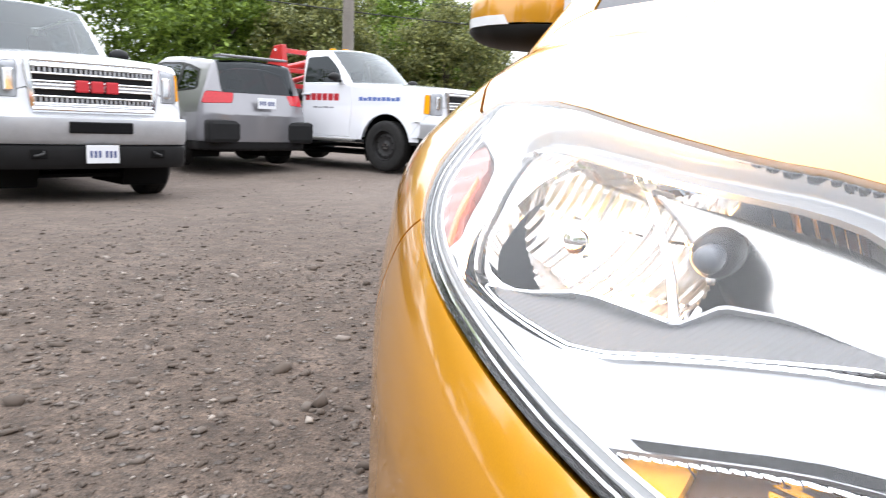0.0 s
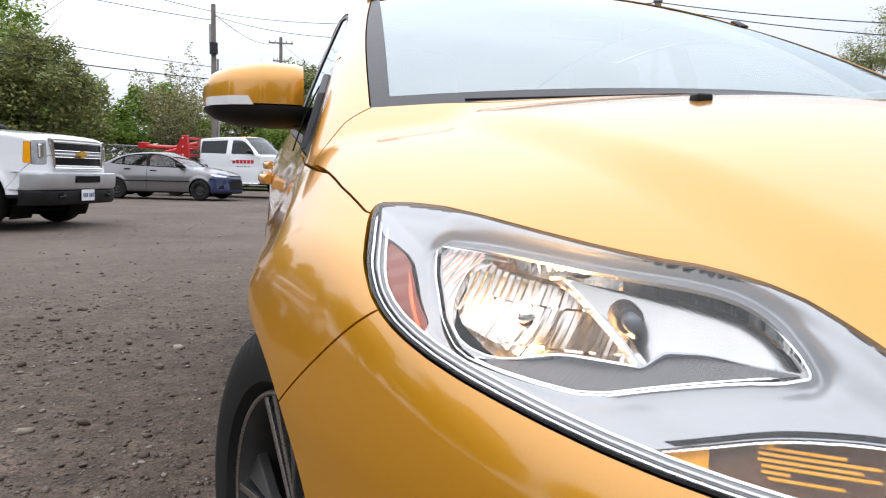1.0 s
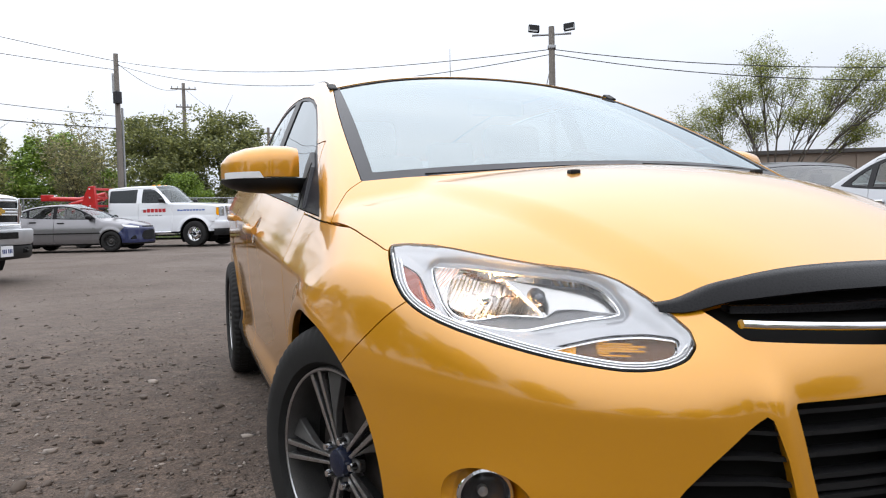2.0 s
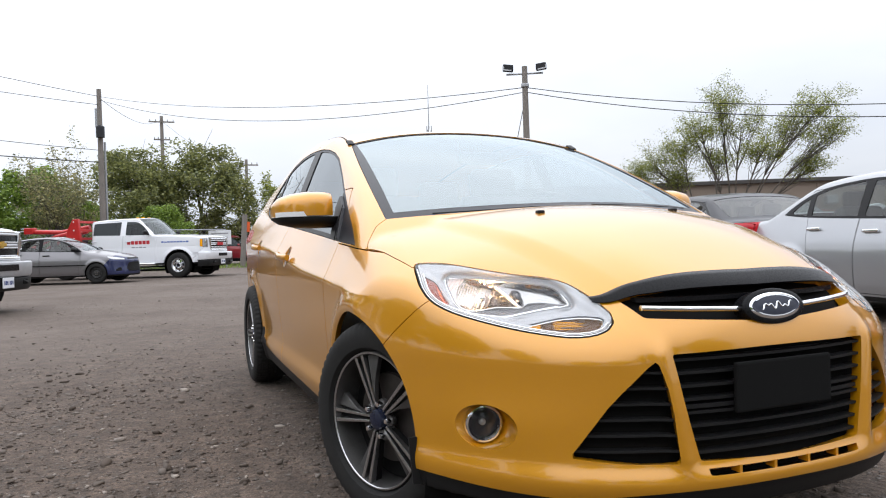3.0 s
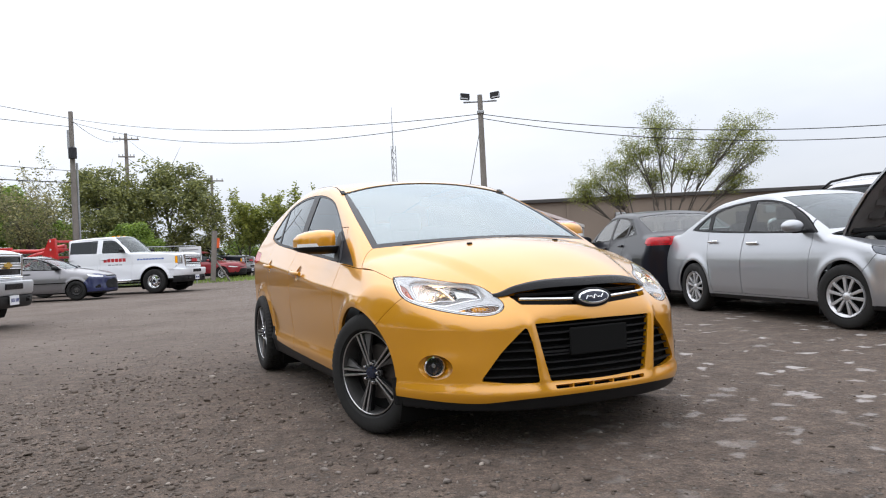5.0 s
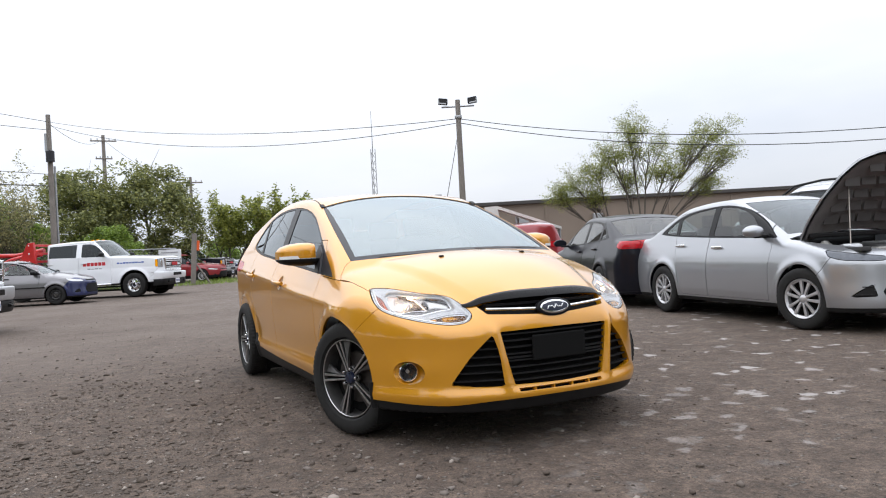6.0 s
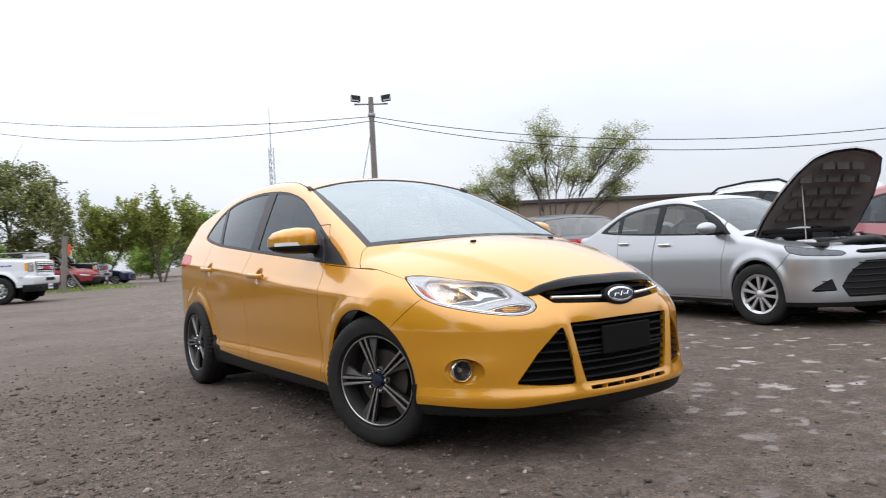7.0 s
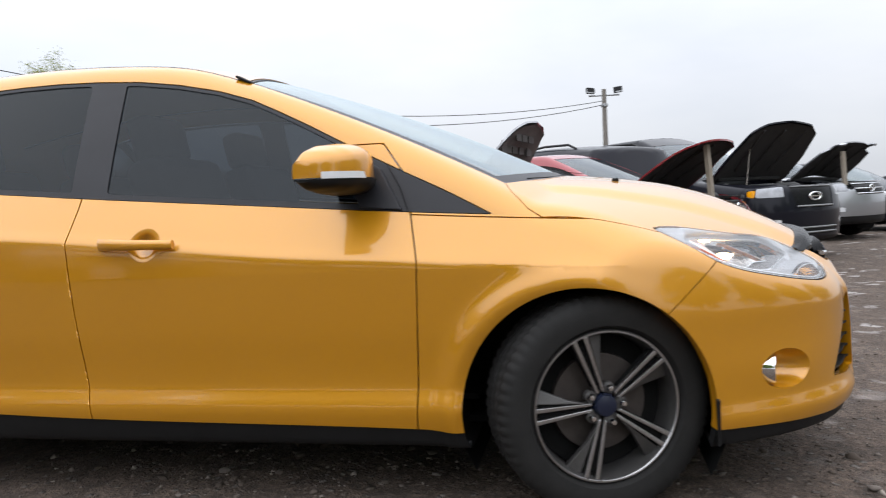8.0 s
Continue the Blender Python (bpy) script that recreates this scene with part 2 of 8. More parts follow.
# the yellow hatchback: front axle at y = 0, nose towards -y
HOOD = curve([(-0.95, 0.56), (-0.86, 0.655), (-0.80, 0.71), (-0.733, 0.758), (-0.515, 0.865), (-0.229, 0.947), (0.07, 0.985), (0.4, 1.0)])
CROWN = curve([(-0.9, 0.75), (-0.73, 0.55), (-0.5, 0.40), (-0.2, 0.25), (0.1, 0.15), (0.4, 0.12)])
CREASE = curve([(-0.6, 0.69), (0.36, 0.733), (0.474, 0.743), (0.886, 0.768), (1.25, 0.803), (1.6, 0.838), (1.85, 0.858), (2.5, 0.90), (3.2, 0.94)])
BELT = curve([(-0.5, 0.82), (0.27, 0.865), (0.525, 0.884), (1.17, 0.939), (1.59, 0.975), (1.9, 1.005), (2.23, 1.03), (2.55, 1.075), (3.0, 1.13)])
NOSE = curve([(0.1, 0.06), (0.2, 0.01), (0.27, -0.018), (0.32, 0.0), (0.45, 0.006), (0.58, 0.016), (0.68, 0.05), (0.75, 0.09), (0.9, 0.3)])
SIDE = curve([(0.1, 0.80), (0.18, 0.85), (0.25, 0.873), (0.31, 0.883), (0.38, 0.870), (0.55, 0.882), (0.72, 0.890)])


def hatch(x, y, z):
    x = np.abs(x)
    ridge = 0.60 + (y - 0.2) * 0.26
    hood = HOOD(y) - CROWN(y) * x * x + 0.017 * step(0.044, -0.036, x - ridge) - 0.010
    yy = y - 0.05 - 0.36 * x * x
    glass = 0.982 + 0.5 * yy - 0.09 * yy * yy - 0.05 * x * x
    glass = np.where(yy > 1.5, 9.0, glass)
    roof = 1.482 - 0.11 * (y - 1.85) ** 2 - 0.10 * x * x
    top = smin(smax(hood, glass, 0.012), roof, 0.02)
    zc, zb = CREASE(y), BELT(y)
    soft = 0.26 * (z - zc + np.sqrt((z - zc) ** 2 + 0.00012))
    low = SIDE(np.minimum(z, 0.72)) - 0.001 - soft
    shoulder = 0.89 - 0.004 * step(-0.02, 0.04, z - zc) * step(0.2, 0.45, y) - soft
    wb = 0.89 - 0.004 * step(0.2, 0.45, y) - 0.26 * (zb - zc + np.sqrt((zb - zc) ** 2 + 0.0006))
    cabin = wb - 0.36 * (z - zb) - 0.12 * np.maximum(z - zb, 0) ** 2
    w = np.where(z < zc, low, np.where(z < zb, shoulder, cabin))
    w = w - 0.02 * step(1.6, 3.4, y) * (1 + 3 * step(1.0, 1.4, z))
    for yw in (0.03, 2.655):
        r = np.hypot(y - yw, z - 0.305)
        w = w + (0.022 if yw < 1 else 0.012) * np.exp(-((r - 0.365) / 0.045) ** 2) * (z < 0.9)
    x4 = x ** 4
    front = -0.865 + NOSE(z) + 0.25 * x * x + 0.80 * x4
    # bumper: a soft crease from the lamps to the corners, proud blades beside the grille, pods round the fog lamps
    flank = step(0.36, 0.46, x) * step(0.95, 0.80, x)
    front = front - flank * 0.006 * np.exp(-np.sqrt((z - 0.562) ** 2 + 0.00004) / 0.045)
    blade = 0.292 + (z - 0.31) * 0.17
    front = front - 0.014 * np.exp(-((x - blade - 0.012) / 0.026) ** 2) * step(0.27, 0.33, z) * step(0.66, 0.58, z)
    front = front - 0.007 * np.exp(-(((x - 0.70) / 0.12) ** 2 + ((z - 0.395) / 0.062) ** 2))
    rear = 3.46 - 0.16 * x * x - 0.42 * x4 - 0.62 * np.maximum(z - 0.98, 0) - 0.25 * np.maximum(0.45 - z, 0)
    f = smax(x - w, z - top, 0.05 + 0.03 * step(0.4, -0.2, y))
    f = smax(f, front - y, 0.05)
    f = smax(f, y - rear, 0.06)
    return smax(f, 0.185 - z, 0.02)


# ---- building tools ----
def part(name, data, material, parent=None, label=""):
    """One mesh object, from a bmesh or a mesh, under a thing or a part."""
    if isinstance(data, bmesh.types.BMesh):
        me = bpy.data.meshes.new(name)
        data.to_mesh(me)
        data.free()
    else:
        me = data
    if material and not me.materials:
        me.materials.append(material)
    ob = new(name, me)
    if parent:
        ob.parent = parent
    return tagged(ob, label)


def thing(name, label, category, m=None, group="", kind=""):
    ob = new(name)
    ob.empty_display_size = 0.2
    if m is not None:
        ob.matrix_world = m
    return tagged(ob, label, category, group, kind)


def smooth(me, angle=None):
    me.polygons.foreach_set("use_smooth", [True] * len(me.polygons))
    if angle is not None:
        me.set_sharp_from_angle(angle=radians(angle))
    return me


def raw_mesh(name, v, f, normals=None, smoothed=True):
    me = bpy.data.meshes.new(name)
    f = np.asarray(f)
    if len(f) and f.ndim == 2:
        me.vertices.add(len(v))
        me.vertices.foreach_set("co", np.asarray(v, np.float32).ravel())
        k = f.shape[1]
        me.loops.add(f.size)
        me.loops.foreach_set("vertex_index", f.astype(np.int32).ravel())
        me.polygons.add(len(f))
        me.polygons.foreach_set("loop_start", np.arange(0, f.size, k, dtype=np.int32))
        me.polygons.foreach_set("loop_total", np.full(len(f), k, np.int32))
        me.update(calc_edges=True)
        me.validate()
    if smoothed:
        smooth(me)
    if normals is not None:
        me.normals_split_custom_set_from_vertices(np.asarray(normals, float).tolist())
    return me


def gradient(fn, v, e=0.002):
    g = np.stack([fn(*(v + d).T) - fn(*(v - d).T) for d in np.eye(3) * e], 1)
    return g / np.maximum(np.linalg.norm(g, axis=1, keepdims=True), 1e-9)


def shell(fn, ya, yb, zc, counts, rings, far=4.0, dense=None):
    """The half (x >= 0) of a hull given by fn < 0, as points, triangles and normals: rays from a spine between ya and yb."""
    n1, n2, n3 = counts
    psi = np.r_[np.linspace(90, 0, n1), np.zeros(n2 - 1), np.linspace(0, -90, n3)[1:]]
    org = np.r_[np.full(n1, ya), np.linspace(ya, yb, n2)[1:], np.full(n3 - 1, yb)]
    phi = np.linspace(-90, 90, rings)
    if dense:
        phi = np.unique(np.r_[phi, np.linspace(dense[0], dense[1], dense[2])])
    phi = np.radians(phi)
    ps, ph = np.meshgrid(np.radians(psi), phi, indexing="ij")
    d = np.stack([np.cos(ps) * np.cos(ph), -np.sin(ps) + 0 * ph, np.cos(ps) * np.sin(ph)], -1)
    o = np.zeros_like(d)
    o[..., 1], o[..., 2] = org[:, None], zc
    lo, hi = np.zeros(d.shape[:2]), np.full(d.shape[:2], far)
    for _ in range(30):
        mid = (lo + hi) / 2
        p = o + mid[..., None] * d
        inside = fn(p[..., 0], p[..., 1], p[..., 2]) < 0
        lo, hi = np.where(inside, mid, lo), np.where(inside, hi, mid)
    v = (o + lo[..., None] * d).reshape(-1, 3)
    v[np.abs(v[:, 0]) < 1e-6, 0] = 0
    m = len(phi)
    i = (np.arange(len(psi) - 1)[:, None] * m + np.arange(m - 1)[None]).ravel()
    f = np.r_[np.stack([i, i + m, i + m + 1], 1), np.stack([i, i + m + 1, i + 1], 1)]
    a, b, c = v[f[:, 0]], v[f[:, 1]], v[f[:, 2]]
    f = f[np.linalg.norm(np.cross(b - a, c - a), axis=1) > 1e-10]
    return v, f, gradient(fn, v, 0.003)


def keep(mesh, d):
    """The part of a triangle mesh where d (one value a point) is negative, cut cleanly along d = 0."""
    v, f, n = mesh
    s = d[f] < 0
    k = s.sum(1)
    full = f[k == 3]
    one, two = f[k == 1], f[k == 2]
    s1, s2 = s[k == 1], s[k == 2]
    def rolled(t, first):
        j = np.argmax(first, 1)
        r = np.arange(len(t))
        return t[r, j], t[r, (j + 1) % 3], t[r, (j + 2) % 3]
    a1, b1, c1 = rolled(one, s1)
    a2, b2, c2 = rolled(two, ~s2)
    pairs = np.r_[np.stack([a1, b1], 1), np.stack([a1, c1], 1), np.stack([a2, b2], 1), np.stack([a2, c2], 1)]
    if len(pairs):
        pairs = np.sort(pairs, 1)
        uniq, inv = np.unique(pairs, axis=0, return_inverse=True)
        inv = inv.ravel()
        da, db = d[uniq[:, 0]], d[uniq[:, 1]]
        t = (da / (da - db))[:, None]
        nv, nn = v[uniq[:, 0]] * (1 - t) + v[uniq[:, 1]] * t, n[uniq[:, 0]] * (1 - t) + n[uniq[:, 1]] * t
        ids = len(v) + inv
        p1, p2 = len(a1), len(a2)
        ab1, ac1, ab2, ac2 = ids[:p1], ids[p1:2 * p1], ids[2 * p1:2 * p1 + p2], ids[2 * p1 + p2:]
        full = np.r_[full, np.stack([a1, ab1, ac1], 1), np.stack([ab2, b2, c2], 1), np.stack([ab2, c2, ac2], 1)]
        v, n = np.r_[v, nv], np.r_[n, nn]
    used = np.unique(full)
    remap = np.zeros(len(v), int)
    remap[used] = np.arange(len(used))
    return v[used], remap[full], n[used]


def mirrored(mesh):
    v, f, n = mesh
    k = np.array([-1, 1, 1])
    return v * k, f[:, ::-1], n * k


def both(mesh):
    v, f, n = mesh
    v2, f2, n2 = mirrored(mesh)
    return np.r_[v, v2], np.r_[f, f2 + len(v)], np.r_[n, n2]


def panel(name, mesh, depth=0.014, lift=0.0):
    """A sheet of the hull with its cut edges turned inwards."""
    v, f, n = mesh
    n = n / np.maximum(np.linalg.norm(n, axis=1, keepdims=True), 1e-9)
    v = v + n * lift
    zero = np.zeros((0, 3))
    if depth and len(f):
        e = np.r_[f[:, [0, 1]], f[:, [1, 2]], f[:, [2, 0]]]
        s = np.sort(e, 1)
        _, inv, cnt = np.unique(s, axis=0, return_inverse=True, return_counts=True)
        rim = e[cnt[inv.ravel()] == 1]
        rim = rim[~((np.abs(v[rim[:, 0], 0]) < 1e-5) & (np.abs(v[rim[:, 1], 0]) < 1e-5))]
        ids = np.unique(rim)
        pos = np.zeros(len(v), int)
        pos[ids] = np.arange(len(ids))
        k = len(v)
        a, b = pos[rim[:, 0]] + k, pos[rim[:, 1]] + k
        low = len(ids)
        f = np.r_[f, np.stack([b, a, a + low], 1), np.stack([b, a + low, b + low], 1)]
        v = np.r_[v, v[ids], v[ids] - n[ids] * depth]
        n = np.r_[n, np.zeros((2 * low, 3))]
    return raw_mesh(name, v, f, n)


def rounded(pts, times=2, closed=True):
    """Corner cutting, to soften a polygon."""
    p = np.array(pts, float)
    for _ in range(times):
        q = np.roll(p, -1, 0) if closed else p[1:]
        a = p if closed else p[:-1]
        p = np.stack([0.75 * a + 0.25 * q, 0.25 * a + 0.75 * q], 1).reshape(-1, 2)
    return p


def crisp(pts, r=0.016):
    """Marks the true corners of a polygon with close pairs of points, so that softening rounds them only there."""
    p, out = np.array(pts, float), []
    n = len(p)
    for i in range(n):
        a, b = p[i - 1] - p[i], p[(i + 1) % n] - p[i]
        la, lb = np.hypot(*a), np.hypot(*b)
        bend = math.acos(max(-1.0, min(1.0, float(-(a @ b) / (la * lb + 1e-12)))))
        if bend > 0.55:
            out += [p[i] + a * min(r / la, 0.4), p[i], p[i] + b * min(r / lb, 0.4)]
        else:
            out.append(p[i])
    return np.array(out)


def outline(pts, u, v, soft=1):
    """Signed distance of points (u, v) from a closed outline: negative inside."""
    p = rounded(crisp(pts), soft) if soft else np.array(pts, float)
    q = np.roll(p, -1, 0)
    best, inside = np.full(len(u), 1e9), np.zeros(len(u), bool)
    for (ax, ay), (bx, by) in zip(p, q):
        ex, ey = bx - ax, by - ay
        t = np.clip(((u - ax) * ex + (v - ay) * ey) / (ex * ex + ey * ey + 1e-12), 0, 1)
        best = np.minimum(best, (u - ax - t * ex) ** 2 + (v - ay - t * ey) ** 2)
        cross = (ay > v) != (by > v)
        inside ^= cross & (u < ex * (v - ay) / (ey if abs(ey) > 1e-12 else 1e-12) + ax)
    return np.where(inside, -1, 1) * np.sqrt(best)


def revolve(name, profile, steps=64, axis="x", smoothed=True, closed=False):
    """A turned form: profile of (along the axis, radius)."""
    pr = np.array(profile, float)
    a = np.linspace(0, 2 * np.pi, steps, endpoint=False)
    c, s = np.cos(a)[:, None], np.sin(a)[:, None]
    al, r = pr[None, :, 0] + 0 * c, pr[None, :, 1]
    order = {"x": (al, r * c, r * s), "y": (r * s, al, r * c), "z": (r * c, r * s, al)}[axis]
    v = np.stack(np.broadcast_arrays(*order), -1).reshape(-1, 3)
    m = len(pr)
    k = m if closed else m - 1
    i, j = np.meshgrid(np.arange(steps), np.arange(k), indexing="ij")
    i2, j2 = (i + 1) % steps, (j + 1) % m
    f = np.stack([i * m + j, i2 * m + j, i2 * m + j2, i * m + j2], -1).reshape(-1, 4)
    me = raw_mesh(name, v, f, None, smoothed)
    if smoothed:
        me.set_sharp_from_angle(angle=radians(40))
    return me


def joined(name, meshes):
    """One mesh out of (points, faces) lists or meshes."""
    bm = bmesh.new()
    for me in meshes:
        bm.from_mesh(me)
    out = bpy.data.meshes.new(name)
    bm.to_mesh(out)
    bm.free()
    return out


def block(sx, sy, sz, at=(0, 0, 0), bevel=0.0, m=None, segments=2):
    bm = bmesh.new()
    bmesh.ops.create_cube(bm, size=1, matrix=Matrix.Translation(at) @ (m or Matrix()) @ Matrix.Diagonal((sx, sy, sz, 1)))
    if bevel:
        bmesh.ops.bevel(bm, geom=bm.edges[:], offset=bevel, segments=segments, profile=0.6, affect="EDGES")
    return bm


def tube(name, pts, radius, sides=8, flat=1.0, taper=None):
    """A round (or flattened) bar along points."""
    p = np.array(pts, float)
    d = np.gradient(p, axis=0)
    d /= np.linalg.norm(d, axis=1, keepdims=True) + 1e-12
    ref = np.array([0, 0, 1.0]) if abs(d[:, 2]).mean() < 0.8 else np.array([0, 1.0, 0])
    u = np.cross(d, ref)
    u /= np.linalg.norm(u, axis=1, keepdims=True) + 1e-12
    w = np.cross(u, d)
    a = np.linspace(0, 2 * np.pi, sides, endpoint=False)
    r = np.full(len(p), radius) if taper is None else radius * np.array(taper, float)
    v = p[:, None] + r[:, None, None] * (np.cos(a)[None, :, None] * u[:, None] + flat * np.sin(a)[None, :, None] * w[:, None])
    n = len(p)
    i, j = np.meshgrid(np.arange(n - 1), np.arange(sides), indexing="ij")
    j2 = (j + 1) % sides
    f = np.stack([i * sides + j, (i + 1) * sides + j, (i + 1) * sides + j2, i * sides + j2], -1).reshape(-1, 4).tolist()
    f += [list(range(sides)), list(range((n - 1) * sides, n * sides))[::-1]]
    me = bpy.data.meshes.new(name)
    me.from_pydata(v.reshape(-1, 3).tolist(), [], f)
    smooth(me, 50)
    return me


def prism(name, pts, z0, z1, bevel=0.0, plane="xy"):
    """A flat outline with thickness: plane xy (along z), xz (along y) or yz (along x)."""
    bm = bmesh.new()
    def at(p, h):
        return {"xy": (p[0], p[1], h), "xz": (p[0], h, p[1]), "yz": (h, p[0], p[1])}[plane]
    lo = [bm.verts.new(at(p, z0)) for p in pts]
    hi = [bm.verts.new(at(p, z1)) for p in pts]
    bm.faces.new(lo[::-1])
    bm.faces.new(hi)
    for i in range(len(pts)):
        j = (i + 1) % len(pts)
        bm.faces.new((lo[i], lo[j], hi[j], hi[i]))
    bmesh.ops.recalc_face_normals(bm, faces=bm.faces)
    if bevel:
        bmesh.ops.bevel(bm, geom=[e for e in bm.edges if e.calc_face_angle(0) > 0.6], offset=bevel, segments=2, profile=0.6, affect="EDGES")
    return bm


# ---- the yard ----
def ground_mat():
    m = base_mat("packed_gravel_dirt", (0.16, 0.135, 0.115), 0.92)
    t = m.node_tree
    n, l = t.nodes, t.links
    b = n["Principled BSDF"]
    co = n.new("ShaderNodeTexCoord")

    def tex(scale, detail=6, rough=0.6):
        x = n.new("ShaderNodeTexNoise")
        x.inputs["Scale"].default_value, x.inputs["Detail"].default_value, x.inputs["Roughness"].default_value = scale, detail, rough
        l.new(co.outputs["Object"], x.inputs["Vector"])
        return x

    def ramp(src, stops):
        r = n.new("ShaderNodeValToRGB")
        e = r.color_ramp.elements
        while len(e) < len(stops):
            e.new(0.5)
        for k, (p, c) in zip(e, stops):
            k.position, k.color = p, (*c, 1)
        l.new(src, r.inputs[0])
        return r

    def mix(fac, a, bb, mode="MIX"):
        x = n.new("ShaderNodeMix")
        x.data_type, x.blend_type = "RGBA", mode
        if isinstance(fac, float):
            x.inputs["Factor"].default_value = fac
        else:
            l.new(fac, x.inputs["Factor"])
        l.new(a, x.inputs["A"])
        l.new(bb, x.inputs["B"])
        return x.outputs["Result"]

    big, mid, fine = tex(0.35), tex(2.6), tex(38.0)
    c_big = ramp(big.outputs["Fac"], [(0.30, (0.070, 0.050, 0.037)), (0.55, (0.094, 0.069, 0.053)), (0.72, (0.114, 0.086, 0.069))])
    c_mid = ramp(mid.outputs["Fac"], [(0.32, (0.052, 0.037, 0.028)), (0.52, (0.092, 0.068, 0.053)), (0.75, (0.134, 0.105, 0.087))])
    col = mix(0.6, c_big.outputs[0], c_mid.outputs[0])
    c_blot = ramp(tex(9.0, 5, 0.7).outputs["Fac"], [(0.35, (0.28, 0.28, 0.28)), (0.66, (0.72, 0.71, 0.70))])
    col = mix(0.8, col, c_blot.outputs[0], "OVERLAY")
    c_fine = ramp(fine.outputs["Fac"], [(0.25, (0.25, 0.25, 0.25)), (0.75, (0.75, 0.74, 0.73))])
    col = mix(0.95, col, c_fine.outputs[0], "OVERLAY")
    grit = tex(150.0, 3)
    c_grit = ramp(grit.outputs["Fac"], [(0.30, (0.15, 0.15, 0.15)), (0.70, (0.88, 0.87, 0.86))])
    col = mix(0.75, col, c_grit.outputs[0], "OVERLAY")
    # crushed stones bedded in the dirt
    vor = n.new("ShaderNodeTexVoronoi")
    vor.inputs["Scale"].default_value = 55.0
    l.new(co.outputs["Object"], vor.inputs["Vector"])
    stone = ramp(vor.outputs["Distance"], [(0.10, (1, 1, 1)), (0.30, (0, 0, 0))])
    sc = ramp(vor.outputs["Color"], [(0.2, (0.035, 0.029, 0.025)), (0.6, (0.105, 0.09, 0.08)), (0.9, (0.24, 0.215, 0.195))])
    pick = n.new("ShaderNodeMath")
    pick.operation = "MULTIPLY"
    patch = ramp(mid.outputs["Fac"], [(0.40, (0.1, 0.1, 0.1)), (0.65, (0.8, 0.8, 0.8))])
    l.new(stone.outputs[0], pick.inputs[0])
    l.new(patch.outputs[0], pick.inputs[1])
    col = mix(pick.outputs[0], col, sc.outputs[0])
    big_vor = n.new("ShaderNodeTexVoronoi")
    big_vor.inputs["Scale"].default_value = 21.0
    l.new(co.outputs["Object"], big_vor.inputs["Vector"])
    lump = ramp(big_vor.outputs["Distance"], [(0.16, (1, 1, 1)), (0.30, (0, 0, 0))])
    few = ramp(big_vor.outputs["Color"], [(0.52, (0, 0, 0)), (0.62, (0.8, 0.8, 0.8))])
    lump_fac = mix(1.0, lump.outputs[0], few.outputs[0], "MULTIPLY")
    lump_col = ramp(big_vor.outputs["Color"], [(0.50, (0.045, 0.036, 0.031)), (0.75, (0.17, 0.15, 0.135))])
    col = mix(lump_fac, col, lump_col.outputs[0])
    # pale trodden patches of flat stone on the open side of the yard
    flat = n.new("ShaderNodeTexVoronoi")
    flat.inputs["Scale"].default_value = 4.6
    warp = n.new("ShaderNodeVectorMath")
    warp.operation = "MULTIPLY_ADD"
    warp.inputs[1].default_value = (0.35, 0.35, 0.0)
    l.new(tex(5.0).outputs["Color"], warp.inputs[0])
    l.new(co.outputs["Object"], warp.inputs[2])
    l.new(warp.outputs[0], flat.inputs["Vector"])
    spot = ramp(flat.outputs["Distance"], [(0.16, (1, 1, 1)), (0.29, (0, 0, 0))])
    sep = n.new("ShaderNodeSeparateXYZ")
    l.new(co.outputs["Object"], sep.inputs[0])
    zone = n.new("ShaderNodeMapRange")
    zone.inputs["From Min"].default_value, zone.inputs["From Max"].default_value = -0.8, 2.2
    l.new(sep.outputs["X"], zone.inputs["Value"])
    some = ramp(flat.outputs["Color"], [(0.10, (0, 0, 0)), (0.55, (0.9, 0.9, 0.9))])
    m1, m2 = n.new("ShaderNodeMath"), n.new("ShaderNodeMath")
    m1.operation = m2.operation = "MULTIPLY"
    l.new(spot.outputs[0], m1.inputs[0])
    l.new(zone.outputs[0], m1.inputs[1])
    l.new(m1.outputs[0], m2.inputs[0])
    l.new(some.outputs[0], m2.inputs[1])
    pale = n.new("ShaderNodeRGB")
    pale.outputs[0].default_value = (0.40, 0.37, 0.355, 1)
    col = mix(m2.outputs[0], col, pale.outputs[0])
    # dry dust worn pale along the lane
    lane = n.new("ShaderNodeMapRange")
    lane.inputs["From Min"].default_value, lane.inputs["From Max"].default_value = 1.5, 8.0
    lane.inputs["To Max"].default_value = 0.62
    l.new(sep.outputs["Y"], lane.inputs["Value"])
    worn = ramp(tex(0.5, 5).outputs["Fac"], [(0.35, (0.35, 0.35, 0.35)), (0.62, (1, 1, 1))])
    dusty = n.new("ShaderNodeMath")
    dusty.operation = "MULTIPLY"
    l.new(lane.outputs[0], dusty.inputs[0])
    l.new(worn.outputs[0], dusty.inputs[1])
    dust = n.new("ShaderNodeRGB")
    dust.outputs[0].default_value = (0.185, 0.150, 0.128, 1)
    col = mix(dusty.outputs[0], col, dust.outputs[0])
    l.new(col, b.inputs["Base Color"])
    h1 = n.new("ShaderNodeMath")
    h1.operation = "MULTIPLY_ADD"
    l.new(pick.outputs[0], h1.inputs[0])
    h1.inputs[1].default_value = 0.8
    l.new(fine.outputs["Fac"], h1.inputs[2])
    h2 = n.new("ShaderNodeMath")
    h2.operation = "MULTIPLY_ADD"
    l.new(lump_fac, h2.inputs[0])
    h2.inputs[1].default_value = 1.1
    l.new(h1.outputs[0], h2.inputs[2])
    h1 = h2
